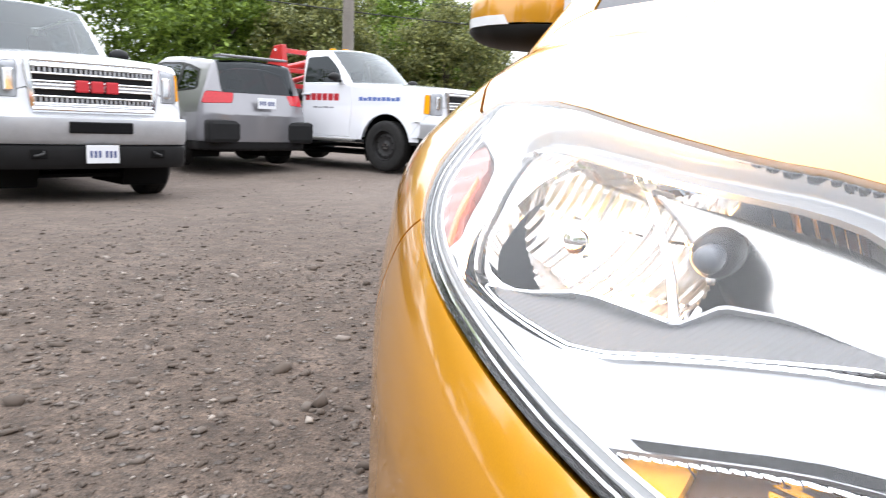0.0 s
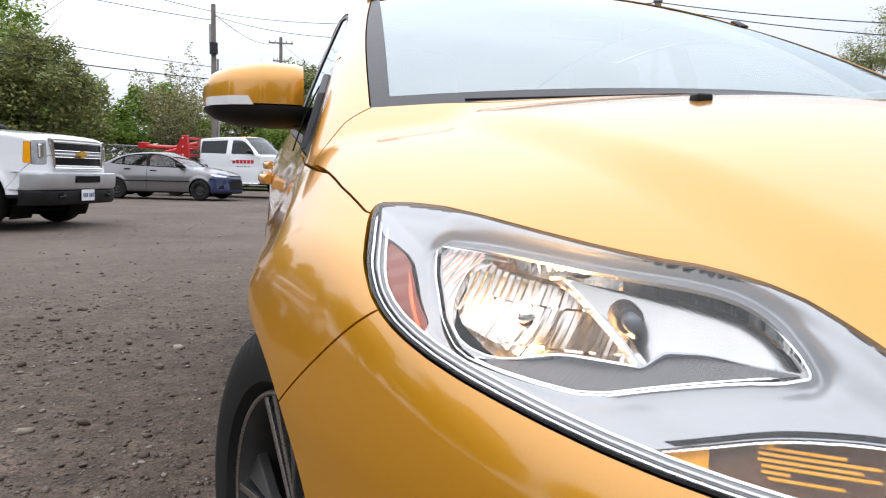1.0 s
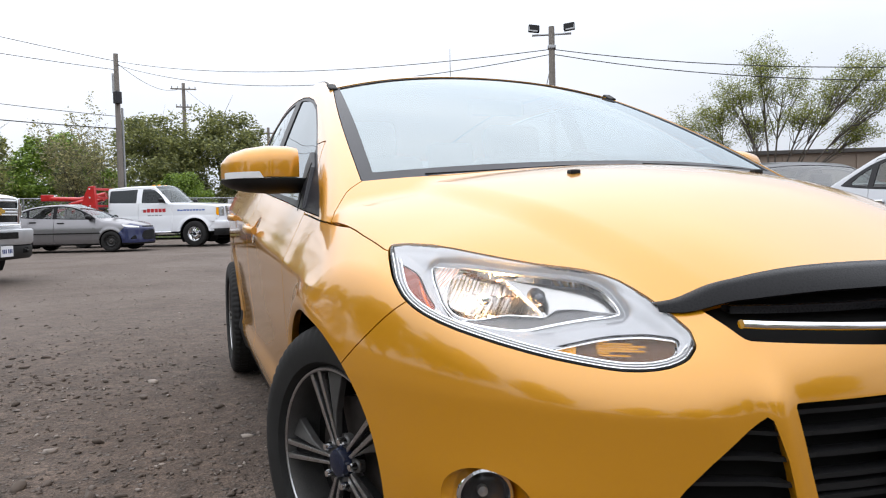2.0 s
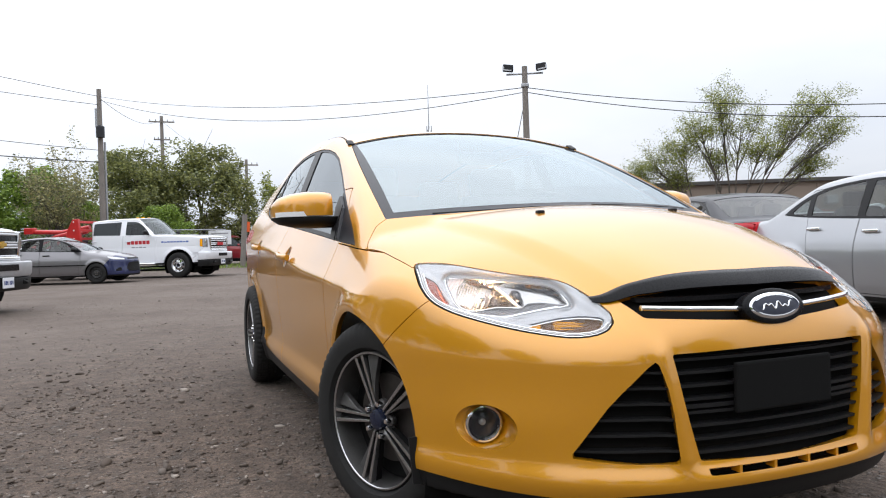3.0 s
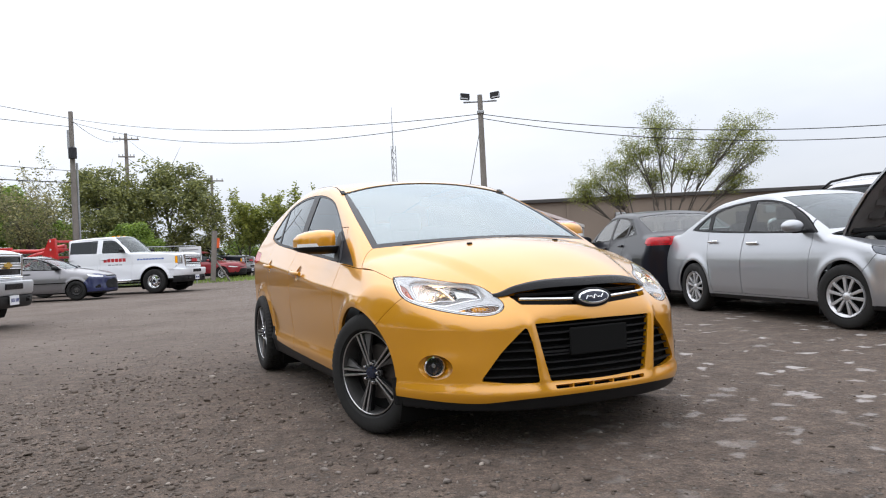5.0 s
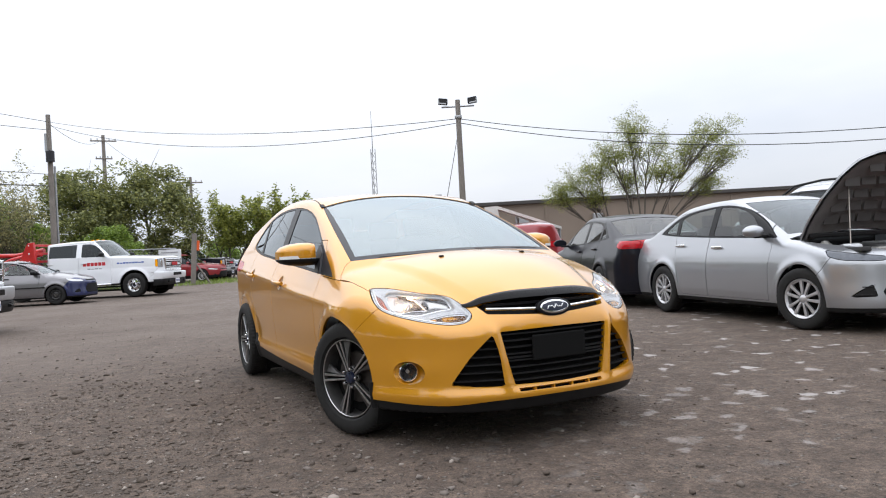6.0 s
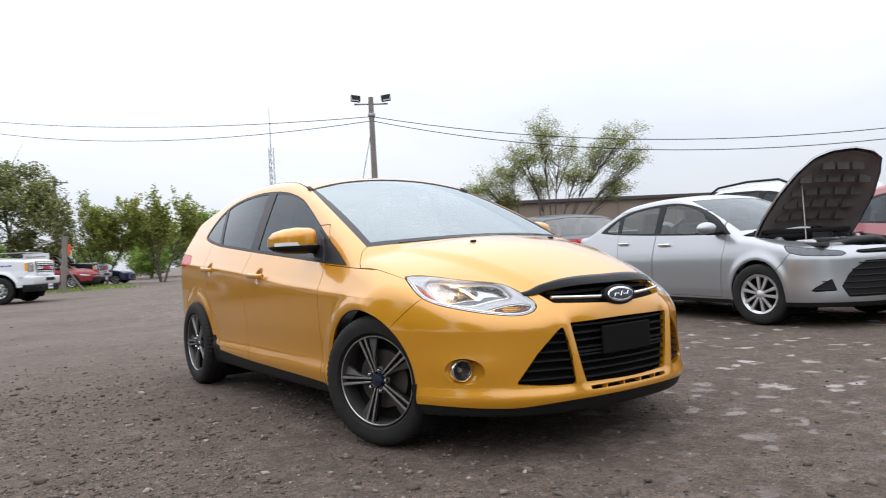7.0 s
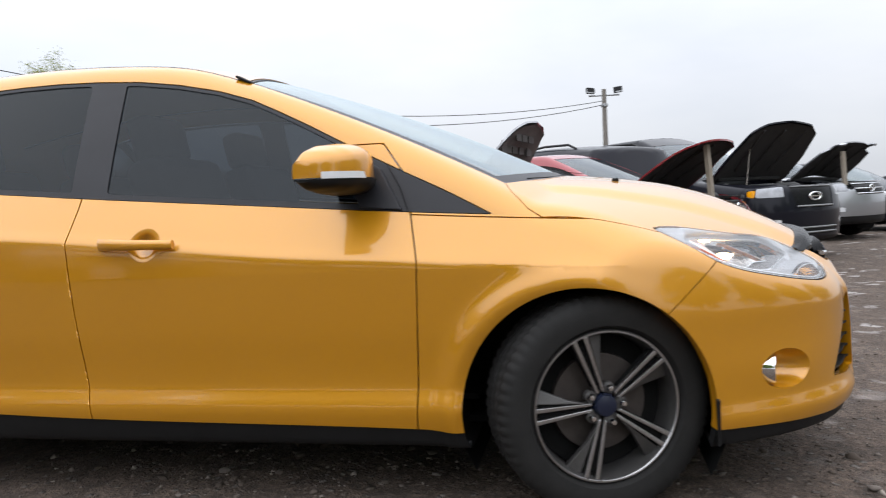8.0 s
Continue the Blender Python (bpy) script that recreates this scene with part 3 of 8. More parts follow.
    bp = n.new("ShaderNodeBump")
    bp.inputs["Strength"].default_value, bp.inputs["Distance"].default_value = 1.0, 0.02
    l.new(h1.outputs[0], bp.inputs["Height"])
    l.new(bp.outputs[0], b.inputs["Normal"])
    return m


def ground_height(x, y):
    d = math.hypot(x, y - 1)
    k = min(1.0, max(0.0, (d - 3.5) / 6))
    dip = 0.18 * math.exp(-((x + 7.4) ** 2 + (y - 6.4) ** 2) / 9)
    return -dip + 0.035 * k * noise.noise((x * 0.16, y * 0.16, 3.0)) - 0.004 + 0.004 * noise.noise((x * 1.7, y * 1.7, 7.0))


def build_ground():
    """One sheet: fine near the car, coarse to the horizon."""
    ax = np.r_[-np.geomspace(900, 14, 26), np.linspace(-12.5, 12.5, 126), np.geomspace(14, 900, 26)]
    ay = np.r_[-np.geomspace(900, 14, 26), np.linspace(-12.5, 24.5, 160), np.geomspace(26, 900, 26)]
    nx, ny = len(ax), len(ay)
    v = [(float(x), float(y), ground_height(float(x), float(y)) if abs(x) < 60 and abs(y) < 90 else 0.0) for x in ax for y in ay]
    i, j = np.meshgrid(np.arange(nx - 1), np.arange(ny - 1), indexing="ij")
    f = np.stack([i * ny + j, (i + 1) * ny + j, (i + 1) * ny + j + 1, i * ny + j + 1], -1).reshape(-1, 4)
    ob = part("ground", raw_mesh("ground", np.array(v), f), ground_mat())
    return tagged(ob, "packed grey-brown dirt and gravel yard", "ground", "", "structure")


ground = build_ground()


# ---- wheels ----
def tyre_mesh(r, rim, width, blocks=64, tread=0.008):
    w = width / 2
    prof = [(-w * 0.72, rim), (-w * 0.94, rim + 0.012), (-w * 1.0, rim + (r - rim) * 0.45), (-w * 0.95, r - 0.03), (-w * 0.86, r - 0.012), (-w * 0.8, r - tread)]
    for a, b in ((-0.62, -0.56), (-0.2, -0.14), (0.14, 0.2), (0.56, 0.62)):
        prof += [(w * a - 0.001, r - 0.002), (w * a, r - tread), (w * b, r - tread), (w * b + 0.001, r - 0.002)]
    prof += [(w * 0.8, r - tread), (w * 0.86, r - 0.012), (w * 0.95, r - 0.03), (w * 1.0, rim + (r - rim) * 0.45), (w * 0.94, rim + 0.012), (w * 0.72, rim)]
    steps = blocks * 5
    out = revolve("tyre", prof, steps)
    # cross grooves in the shoulder and tread blocks
    for v in out.vertices:
        x, y, z = v.co
        rr = math.hypot(y, z)
        if rr > r - 0.02 and abs(x) > w * 0.1:
            k = round(math.atan2(z, y) / (2 * math.pi) * steps) + (2 if x > 0 else 0) + (1 if abs(x) < w * 0.55 else 0)
            if k % 5 < 2:
                f = (rr - 0.0035) / rr
                v.co = (x, y * f, z * f)
    smooth(out, 35)
    return out


def twin_spoke_wheel(parent, m, spin):
    """Alloy wheel with five twin spokes; its outer face looks to -x."""
    wheel = new("wheel")
    wheel.parent, wheel.matrix_local = parent, m
    part("tyre", tyre_mesh(0.316, 0.218, 0.205), RUBBER, wheel, "black rubber road tyre with worn tread")
    rim = part("rim", revolve("rim", [(-0.075, 0.2185), (-0.083, 0.2165), (-0.084, 0.209), (-0.072, 0.205), (-0.05, 0.202), (0.07, 0.195), (0.08, 0.21), (0.08, 0.2165)], 80), GUNMETAL, wheel, "gunmetal alloy rim with machined spokes")
    part("rim_lip", revolve("rim_lip", [(-0.0835, 0.2155), (-0.0862, 0.2145), (-0.0862, 0.2105), (-0.0835, 0.2085)], 80), MACHINED, rim)
    for k in range(5):
        a = Matrix.Rotation(radians(spin + 72 * k), 4, "X")
        for s in (-1, 1):
            pts = [(s * 0.0040, 0.040), (s * 0.0125, 0.044), (s * 0.0235, 0.207), (s * 0.0105, 0.209)]
            bar = prism("spoke", pts if s > 0 else pts[::-1], -0.078, -0.050, 0.002, "yz")
            for v in bar.verts:
                rr = v.co.z
                v.co.x += 0.012 * (1 - ((rr - 0.04) / 0.17)) ** 2 - 0.004
            bmesh.ops.transform(bar, matrix=a, verts=bar.verts)
            part("spoke", bar, MACHINED, rim)
        # near-black filler stands in for the shade between the twin spokes
        gap_shade = prism("gap_shade", [(-0.014, 0.06), (0.014, 0.06), (0.026, 0.207), (-0.026, 0.207)], -0.060, -0.040, 0.0, "yz")
        bmesh.ops.transform(gap_shade, matrix=a, verts=gap_shade.verts)
        part("gap_shade", gap_shade, DARK, rim)
        fin = prism("fin", [(-0.013, 0.052), (-0.031, 0.205), (-0.072, 0.192), (-0.058, 0.165), (-0.030, 0.11)], -0.068, -0.050, 0.003, "yz")
        for v in fin.verts:
            v.co.x += -0.9 * (v.co.y + 0.03) * 0.35
        bmesh.ops.transform(fin, matrix=a, verts=fin.verts)
        part("fin", fin, GUNMETAL, rim)
        nut = revolve("lug_nut", [(-0.082, 0.0), (-0.081, 0.007), (-0.074, 0.0095), (-0.05, 0.0095)], 10)
        nut.transform(Matrix.Rotation(radians(spin + 36 + 72 * k), 4, "X") @ Matrix.Translation((0, 0, 0.052)))
        part("lug_nut", nut, CHROME, rim)
        boss = prism("lug_seat", [(0.020, 0.034), (0.014, 0.062), (0.006, 0.067), (-0.006, 0.067), (-0.014, 0.062), (-0.020, 0.034)], -0.062, -0.045, 0.003, "yz")
        bmesh.ops.transform(boss, matrix=Matrix.Rotation(radians(spin + 36 + 72 * k), 4, "X"), verts=boss.verts)
        part("lug_seat", boss, GUNMETAL, rim)
    part("hub_cap", revolve("hub_cap", [(-0.081, 0.0), (-0.0805, 0.02), (-0.078, 0.029), (-0.07, 0.033), (-0.05, 0.036)], 32), BADGE_BLUE, rim, "dark blue-black hub cap")
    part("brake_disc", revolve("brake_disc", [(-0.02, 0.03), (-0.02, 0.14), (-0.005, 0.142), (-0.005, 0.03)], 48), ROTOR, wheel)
    # near-black disc gives the wheel pockets their shade
    part("wheel_shade_disc", revolve("wheel_shade_disc", [(0.0, 0.03), (0.0, 0.195)], 32), DARK, wheel)
    return wheel


# ---- the yellow hatchback ----
LAMP = [(69, .807), (66.5, .809), (61.5, .805), (50, .781), (44, .77), (39.4, .765), (35, .752), (31.8, .73), (29, .702), (27.2, .677), (26.9, .655), (27.9, .636),
        (30, .624), (33, .620), (36, .624), (41.5, .636), (47.6, .654), (53, .672), (57.2, .692), (60, .713), (62.4, .74), (65.2, .77), (68.2, .797)]


def azimuth(v):
    return np.degrees(np.arctan2(np.abs(v[:, 0]), -(v[:, 1] - 0.1))) * 0.014


def lamp_shape(v, pts, soft=1):
    return outline([(a * 0.014, z) for a, z in pts], azimuth(v), v[:, 2], soft)


SIDE_OPENING = [(.262, .869), (.525, .887), (1.17, .942), (1.59, .978), (1.9, 1.008), (2.23, 1.034), (2.55, 1.078), (2.72, 1.118), (2.71, 1.16), (2.64, 1.25), (2.50, 1.318), (2.3, 1.36),
                (2.0, 1.383), (1.69, 1.384), (1.39, 1.362), (1.1, 1.297), (.9, 1.202), (.7, 1.095), (.54, 1.012), (.40, .944)]


def side_panes(v):
    """The three panes of one side, as distances: the opening set in by its rubber, split by the pillars."""
    y, z = v[:, 1], v[:, 2]
    inside = outline(SIDE_OPENING, y, z) + 0.012 + 0.008 * step(0.06, 0.0, z - BELT(y))
    sail = 0.655 + (z - 0.905) * 0.36
    rear_bar = 2.235 + (z - 1.04) * 0.66
    return (np.maximum.reduce([inside, sail - y, y - 1.512]), np.maximum.reduce([inside, 1.640 - y, y - rear_bar]),
            np.maximum(inside, rear_bar + 0.055 - y))


SILL_LINE = curve([(-.95, .258), (-.85, .25), (-.7, .230), (-.34, .241), (.38, .245), (.5, .25), (1.57, .272), (1.9, .284), (2.3, .30), (3.5, .31)])


def build_hatchback():
    car = thing("hatchback_car", "golden yellow five-door hatchback with lit headlamp on gravel", "car")
    half = shell(hatch, 0.15, 2.6, 0.62, (190, 230, 60), 190, 4.0, (6, 18, 36))

    def cut(mesh, fn, gap=0.0013):
        """(inside, outside) along a shape, with a gap between."""
        d = fn(mesh[0])
        inner = keep(mesh, d + gap)
        return inner, keep(mesh, gap - d)

    def arch(v):
        r1 = np.hypot((v[:, 1] - 0.012) * 1.02, v[:, 2] - 0.298) - 0.360
        r2 = np.hypot(v[:, 1] - 2.645, v[:, 2] - 0.272) - 0.355
        return np.maximum(np.minimum(r1, r2), 0.5 - v[:, 0])

    def screen(v):
        q = v[:, 1] - 0.05 - 0.36 * v[:, 0] ** 2
        edge = 0.7065 + (v[:, 1] - 0.243) * (0.600 - 0.7065) / (1.095 - 0.243) + 0.012 * np.sin(np.clip((v[:, 1] - 0.243) / 0.85, 0, 1) * np.pi)
        return np.maximum(np.maximum(0.004 - q, np.abs(v[:, 0]) - edge), np.maximum(v[:, 1] - 1.165 + 0.19 * v[:, 0] ** 2, 0.9 - v[:, 2]))

    def hood_shape(v):
        h = [(-.5, -.722), (0, -.724), (.237, -.704), (.345, -.682), (.44, -.645), (.60, -.5), (.765, -.195), (.785, -.098), (.803, .035), (.813, .12), (.795, .16), (.75, .212), (.704, .2345),
             (.5, .136), (.3, .078), (0, .046), (-.5, .046)]
        return np.maximum(outline(h, v[:, 0], v[:, 1], 0), 0.6 - v[:, 2])

    def front_only(d, v):
        return np.maximum(d, v[:, 1] + 0.2)

    grille = [(-.5, .582), (0, .584), (.318, .578), (.292, .44), (.262, .318), (0, .310), (-.5, .310)]
    slim = [(-.5, .765), (0, .765), (.30, .742), (.385, .712), (.352, .664), (0, .643), (-.5, .643)]
    tri = [(.360, .566), (.335, .48), (.318, .316), (.43, .318), (.552, .330), (.50, .41), (.46, .468)]
    slit = [(-.5, .300), (.25, .300), (.244, .284), (-.5, .284)]

    rest = keep(half, -arch(half[0]))
    lamp, rest = cut(rest, lambda v: lamp_shape(v, LAMP))
    ws, rest = cut(rest, screen)
    side, rest = cut(rest, lambda v: np.maximum(outline(SIDE_OPENING, v[:, 1], v[:, 2]), 0.4 - v[:, 0]), 0.0015)
    low, rest = cut(rest, lambda v: v[:, 2] - SILL_LINE(v[:, 1]), 0.002)
    guard, rest = cut(rest, lambda v: np.maximum(outline([(2.31, .396), (2.255, .396), (2.24, .335), (2.16, .322), (2.135, .25), (2.31, .25)], v[:, 1], v[:, 2], 0), 0.5 - v[:, 0]))
    tail, rest = cut(rest, lambda v: np.maximum(outline([(2.80, .925), (2.95, .905), (3.7, .90), (3.7, 1.02), (3.0, 1.005), (2.86, .985)], v[:, 1], v[:, 2]), 0.35 - v[:, 0]))
    hood, rest = cut(rest, hood_shape, 0.0015)
    # front bumper ahead of the seam from the wheel arch to the lamp
    bumper, rest = cut(rest, lambda v: (v[:, 1] + 0.218) * 0.681 + (v[:, 2] - 0.580) * 0.733, 0.0014)
    bumper = keep(bumper, bumper[0][:, 1] + 0.05)
    for pts in (grille, slim, slit):
        bumper = keep(bumper, -front_only(outline(pts, bumper[0][:, 0], bumper[0][:, 2], 1 if pts is not slit else 0), bumper[0]))
    bumper = keep(bumper, -front_only(outline(tri, bumper[0][:, 0], bumper[0][:, 2]), bumper[0]))
    fog = lambda v: np.maximum(np.hypot((azimuth(v) - 47.2 * 0.014) / 0.0775, (v[:, 2] - 0.389) / 0.057) - 1, v[:, 1] + 0.2) * 0.05
    bumper = keep(bumper, -fog(bumper[0]))
    # doors
    front_door = [(.492, .95), (.506, .886), (.478, .741), (.488, .5), (.504, .2), (1.566, .2), (1.572, .30), (1.60, .602), (1.614, .837), (1.598, .95), (1.585, 1.1), (.6, 1.1)]
    rear_door = [(1.598, .95), (1.614, .837), (1.60, .602), (1.572, .30), (1.566, .2), (2.16, .2), (2.17, .33), (2.235, .50), (2.33, .63), (2.42, .80), (2.46, .95), (2.47, 1.2), (1.585, 1.2)]
    side_only = lambda d, v: np.maximum(d, 0.45 - v[:, 0])
    fdoor, rest = cut(rest, lambda v: side_only(outline(front_door, v[:, 1], v[:, 2], 0), v), 0.0022)
    rdoor, rest = cut(rest, lambda v: side_only(outline(rear_door, v[:, 1], v[:, 2], 0), v), 0.0022)
    fender, rest = cut(rest, lambda v: np.maximum(np.maximum(v[:, 1] - 0.55, v[:, 2] - BELT(v[:, 1]) + 0.004), 0.5 - v[:, 0]), 0.002)

    back, rest = cut(rest, lambda v: np.maximum.reduce([np.abs(v[:, 0]) - 0.62 + 0.35 * (v[:, 2] - 1.06), 1.06 - v[:, 2], v[:, 2] - 1.25, 2.9 - v[:, 1]]))
    ob = part("rear_window", panel("rear_window", both(back), 0.004, -0.004), TINT, car, "dark tinted tailgate window")
    ob.visible_shadow = False
    part("body_shell", panel("body_shell", both(rest)), YELLOW, car, "golden yellow roof, pillars and rear body")
    part("hood", panel("hood", both(hood)), YELLOW, car, "golden yellow hood with two raised ridges")
    bump = part("front_bumper", panel("front_bumper", both(bumper), 0.03), YELLOW, car, "golden yellow front bumper")
    sides = ((1, lambda m: m), (-1, mirrored))
    for sgn, flip in sides:
        part("fender", panel("fender", flip(fender), 0.02), YELLOW, car)
        for name, d in (("front_door", fdoor), ("rear_door", rdoor)):
            door = part(name, panel(name, flip(d)), YELLOW, car)
            y0, y1, z0 = (1.236, 1.488, 0.826) if name == "front_door" else (2.20, 2.43, 0.876)
            handle_at(door, sgn, y0, y1, z0)
        part("wheel_guard", panel("wheel_guard", flip(guard), 0.02), BLACK_PLASTIC, car, "black plastic stone guard")
        part("tail_lamp", panel("tail_lamp", flip(tail), 0.02), TAIL_RED, car, "red tail lamp lens")
        # side windows: black trim with three panes
        trim = flip(side)
        tv = trim[0]
        panes = side_panes(tv)
        part("window_trim", panel("window_trim", keep(trim, -np.minimum.reduce(panes)), 0.012, -0.002), TRIM_GREY, car, "black window surround and pillars")
        for d in panes:
            ob = part("side_window", panel("side_window", keep(trim, d - 0.004), 0.004, -0.006), TINT, car, "dark tinted side window")
            ob.visible_shadow = False
        # thin bright-edged seam between trim triangle and mirror sail
        part("sail_seam", tube("sail_seam", [(sgn * x, y, z) for x, y, z in ((.834, .508, .888), (.81, .535, .96), (.776, .58, 1.032))], 0.0015, 6), DARK, car)
        headlamp(car, flip, lamp, sgn)
        fog_lamp(bump, sgn)
        mirror(car, sgn)
        # wheel house liners
        for yw, zw, rr in ((0.012, 0.298, 0.385), (2.645, 0.272, 0.38)):
            a = np.radians(np.linspace(-30, 210, 40))
            v = np.array([(x * sgn, yw + rr * np.cos(t), zw + rr * np.sin(t)) for x in (0.42, 0.80) for t in a] + [(0.42 * sgn, yw, zw - 0.05)])
            f = [(i, i + 1, 40 + i + 1, 40 + i) for i in range(39)]
            me = bpy.data.meshes.new("wheel_liner")
            me.from_pydata(v.tolist(), [], f + [[i for i in range(40)]])
            part("wheel_liner", smooth(me, 40), DARK, car)
        part("mud_flap", prism("mud_flap", [(sgn * a, b) for a, b in ((0.74, .19), (0.83, .20), (0.84, .33), (0.74, .33))], -0.345, -0.337, 0, "xz"), BLACK_PLASTIC, car)
        # roof channel strips
        ys = np.linspace(1.09, 2.95, 40)
        xs = np.interp(ys, [1.09, 1.3, 2.0, 2.6, 2.95], [.602, .585, .575, .56, .54])
        zs = roof_height(xs, ys)
        part("roof_channel", tube("roof_channel", [(sgn * x, y, z - 0.003) for x, y, z in zip(xs, ys, zs)], 0.008, 6, 0.5), BLACK_PLASTIC, car, "black roof channel strip")
        part("roof_channel_end", block(0.034, 0.060, 0.010, (sgn * 0.601, 1.105, float(roof_height(np.array([.6]), np.array([1.105]))[0]) + 0.004), 0.006, Matrix.Rotation(radians(26), 4, "X")), BLACK_PLASTIC, car)
        w_m = pose(sgn * 0.775, -0.012, 0.316, 0, 0, (22 if sgn > 0 else 22) + (180 if sgn > 0 else 0))
        twin_spoke_wheel(car, w_m, 51)
        twin_spoke_wheel(car, pose(sgn * 0.815, 2.648, 0.316, 0, 0, 180 if sgn > 0 else 0), 50)
    part("rocker", panel("rocker", both(low), 0.02, -0.006), BLACK_PLASTIC, car, "black plastic sills and front air dam")
    # windscreen with its dark border
    wv = ws[0]
    q = wv[:, 1] - 0.05 - 0.36 * wv[:, 0] ** 2
    inset = np.maximum(np.maximum(0.052 - q, screen(wv) + 0.003), np.maximum(np.abs(wv[:, 0]) - (0.672 + (wv[:, 1] - 0.243) * (0.578 - 0.672) / 0.852), wv[:, 1] - 1.155 + 0.19 * wv[:, 0] ** 2))
    part("windscreen_border", panel("windscreen_border", both(keep(ws, -inset)), 0.01, -0.003), TRIM_GREY, car, "dark grey windscreen border and cowl")
    sc = part("windscreen", panel("windscreen", both(keep(ws, inset - 0.004)), 0.005, -0.006), SCREEN, car, "windscreen reflecting the cloudy sky")
    sc.visible_shadow = False
    grilles(bump, hatch)
    front_trim(car)
    interior(car)
    return car


def on_hull(fn, x, z, y0=-1.4, y1=0.6):
    """The front surface of a hull at x, z."""
    ys = np.linspace(y0, y1, 4000)
    v = fn(np.full_like(ys, x), ys, np.full_like(ys, z))
    return float(ys[np.argmax(v < 0)])


def side_hull(fn, y, z):
    xs = np.linspace(1.3, 0.0, 4000)
    v = fn(xs, np.full_like(xs, y), np.full_like(xs, z))
    return float(xs[np.argmax(v < 0)])


def top_hull(fn, x, y, z0=1.7):
    zs = np.linspace(z0, 0.3, 4000)
    v = fn(np.full_like(zs, x), np.full_like(zs, y), zs)
    return float(zs[np.argmax(v < 0)])


def roof_height(xs, ys):
    return np.array([top_hull(hatch, float(x), float(y)) for x, y in zip(xs, ys)])


def handle_at(door, sgn, y0, y1, z0):
    x0 = side_hull(hatch, (y0 + y1) / 2, z0)
    tilt = 0.035
    bm = bmesh.new()
    n = 13
    for i in range(n):
        t = i / (n - 1)
        y = y0 + (y1 - y0) * t
        out_ = x0 + 0.012 + 0.022 * math.sin(math.pi * min(1, max(0, t * 1.0))) ** 0.5
        h = 0.015 + 0.004 * t
        zc = z0 + tilt * (t - 0.5) * (y1 - y0)
        for k in range(10):
            a = 2 * math.pi * k / 10
            bm.verts.new((sgn * (out_ + 0.011 * math.cos(a)), y, zc + h * math.sin(a)))
    bm.verts.ensure_lookup_table()
    for i in range(n - 1):
        for k in range(10):
            k2 = (k + 1) % 10
            bm.faces.new([bm.verts[j] for j in (i * 10 + k, i * 10 + k2, (i + 1) * 10 + k2, (i + 1) * 10 + k)])
    bm.faces.new([bm.verts[k] for k in range(10)])
    bm.faces.new([bm.verts[(n - 1) * 10 + k] for k in range(10)])
    bmesh.ops.recalc_face_normals(bm, faces=bm.faces)
    ob = part("handle", bm, YELLOW, door, "body-coloured pull handle")
    smooth(ob.data, 50)
    # recess behind the handle: a shallow dished disc
    cy, cz = y0 + (y1 - y0) * 0.42, z0 - 0.004
    v, f = [], []
    rings, seg = 6, 28
    for i in range(rings + 1):
        r = i / rings
        for k in range(seg):
            a = 2 * math.pi * k / seg
            y, z = cy + 0.052 * r * math.cos(a), cz + 0.052 * r * math.sin(a)
            v.append((sgn * (side_hull(hatch, y, z) + 0.0012 - 0.0 * (1 - r)), y, z))
    for i in range(rings):
        for k in range(seg):
            k2 = (k + 1) % seg
            f.append((i * seg + k, i * seg + k2, (i + 1) * seg + k2, (i + 1) * seg + k))
    me = bpy.data.meshes.new("handle_dish")
    me.from_pydata(v, [], f)
    smooth(me)
    nrm = []
    for i in range(rings + 1):
        r = i / rings
        for k in range(seg):
            a = 2 * math.pi * k / seg
            s = 0.85 * math.sin(min(1, r * 1.1) * math.pi)
            nrm.append(Vector((sgn, -math.cos(a) * s, -math.sin(a) * s + 0.2)).normalized())
    me.normals_split_custom_set_from_vertices(nrm)
    part("handle_dish", me, YELLOW, door)


LOW_BOWL = [(56.2, .7665), (52.7, .764), (50.2, .759), (47.3, .7396), (44.3, .7143), (42.6, .696), (44.6, .697), (47.1, .6977), (48.9, .692), (50.8, .686), (53.2, .692), (54.7, .709), (55.9, .731), (56.5, .752)]
HIGH_BOWL = [(49.7, .757), (46.7, .754), (42.2, .7514), (39.2, .748), (36.9, .7385), (35.2, .7205), (34.3, .704), (36.7, .706), (39.2, .710), (41.5, .7085), (42.4, .697), (44.3, .717), (47.1, .740)]
EYELID = [(51.9, .6837), (50.6, .6856), (48.7, .691), (47.0, .697), (44.5, .696), (42.4, .695), (41.4, .707), (39.1, .709), (36.7, .705), (34.3, .7025), (37.3, .696), (40.7, .687), (44.6, .674), (47.3, .6757), (50.4, .6795)]
FRAME = [(60.1, .772), (56.5, .7695), (51.6, .7627), (47.9, .757), (43.9, .753), (40.3, .7494), (37.7, .743), (35.8, .730), (34.6, .7135), (34.1, .702), (35.5, .697), (37.3, .6945), (40.6, .686), (44.5, .673), (47.1, .6744), (50.2, .6787), (52.9, .6857), (54.5, .703), (56.2, .7257), (58.3, .7493)]
TURN = [(41.4, .641), (38.7, .651), (36, .6605), (34, .664), (31.4, .666), (28.8, .662), (28.8, .650), (29.5, .636), (30.7, .628), (32.4, .6255), (35.7, .628), (38.2, .6325), (40, .6365)]
MARKER = [(65.6, .7776), (63.3, .7693), (61.0, .758), (59.0, .7385), (55.8, .7037), (55.6, .6927), (57.0, .697), (59.8, .725), (62.5, .7506)]


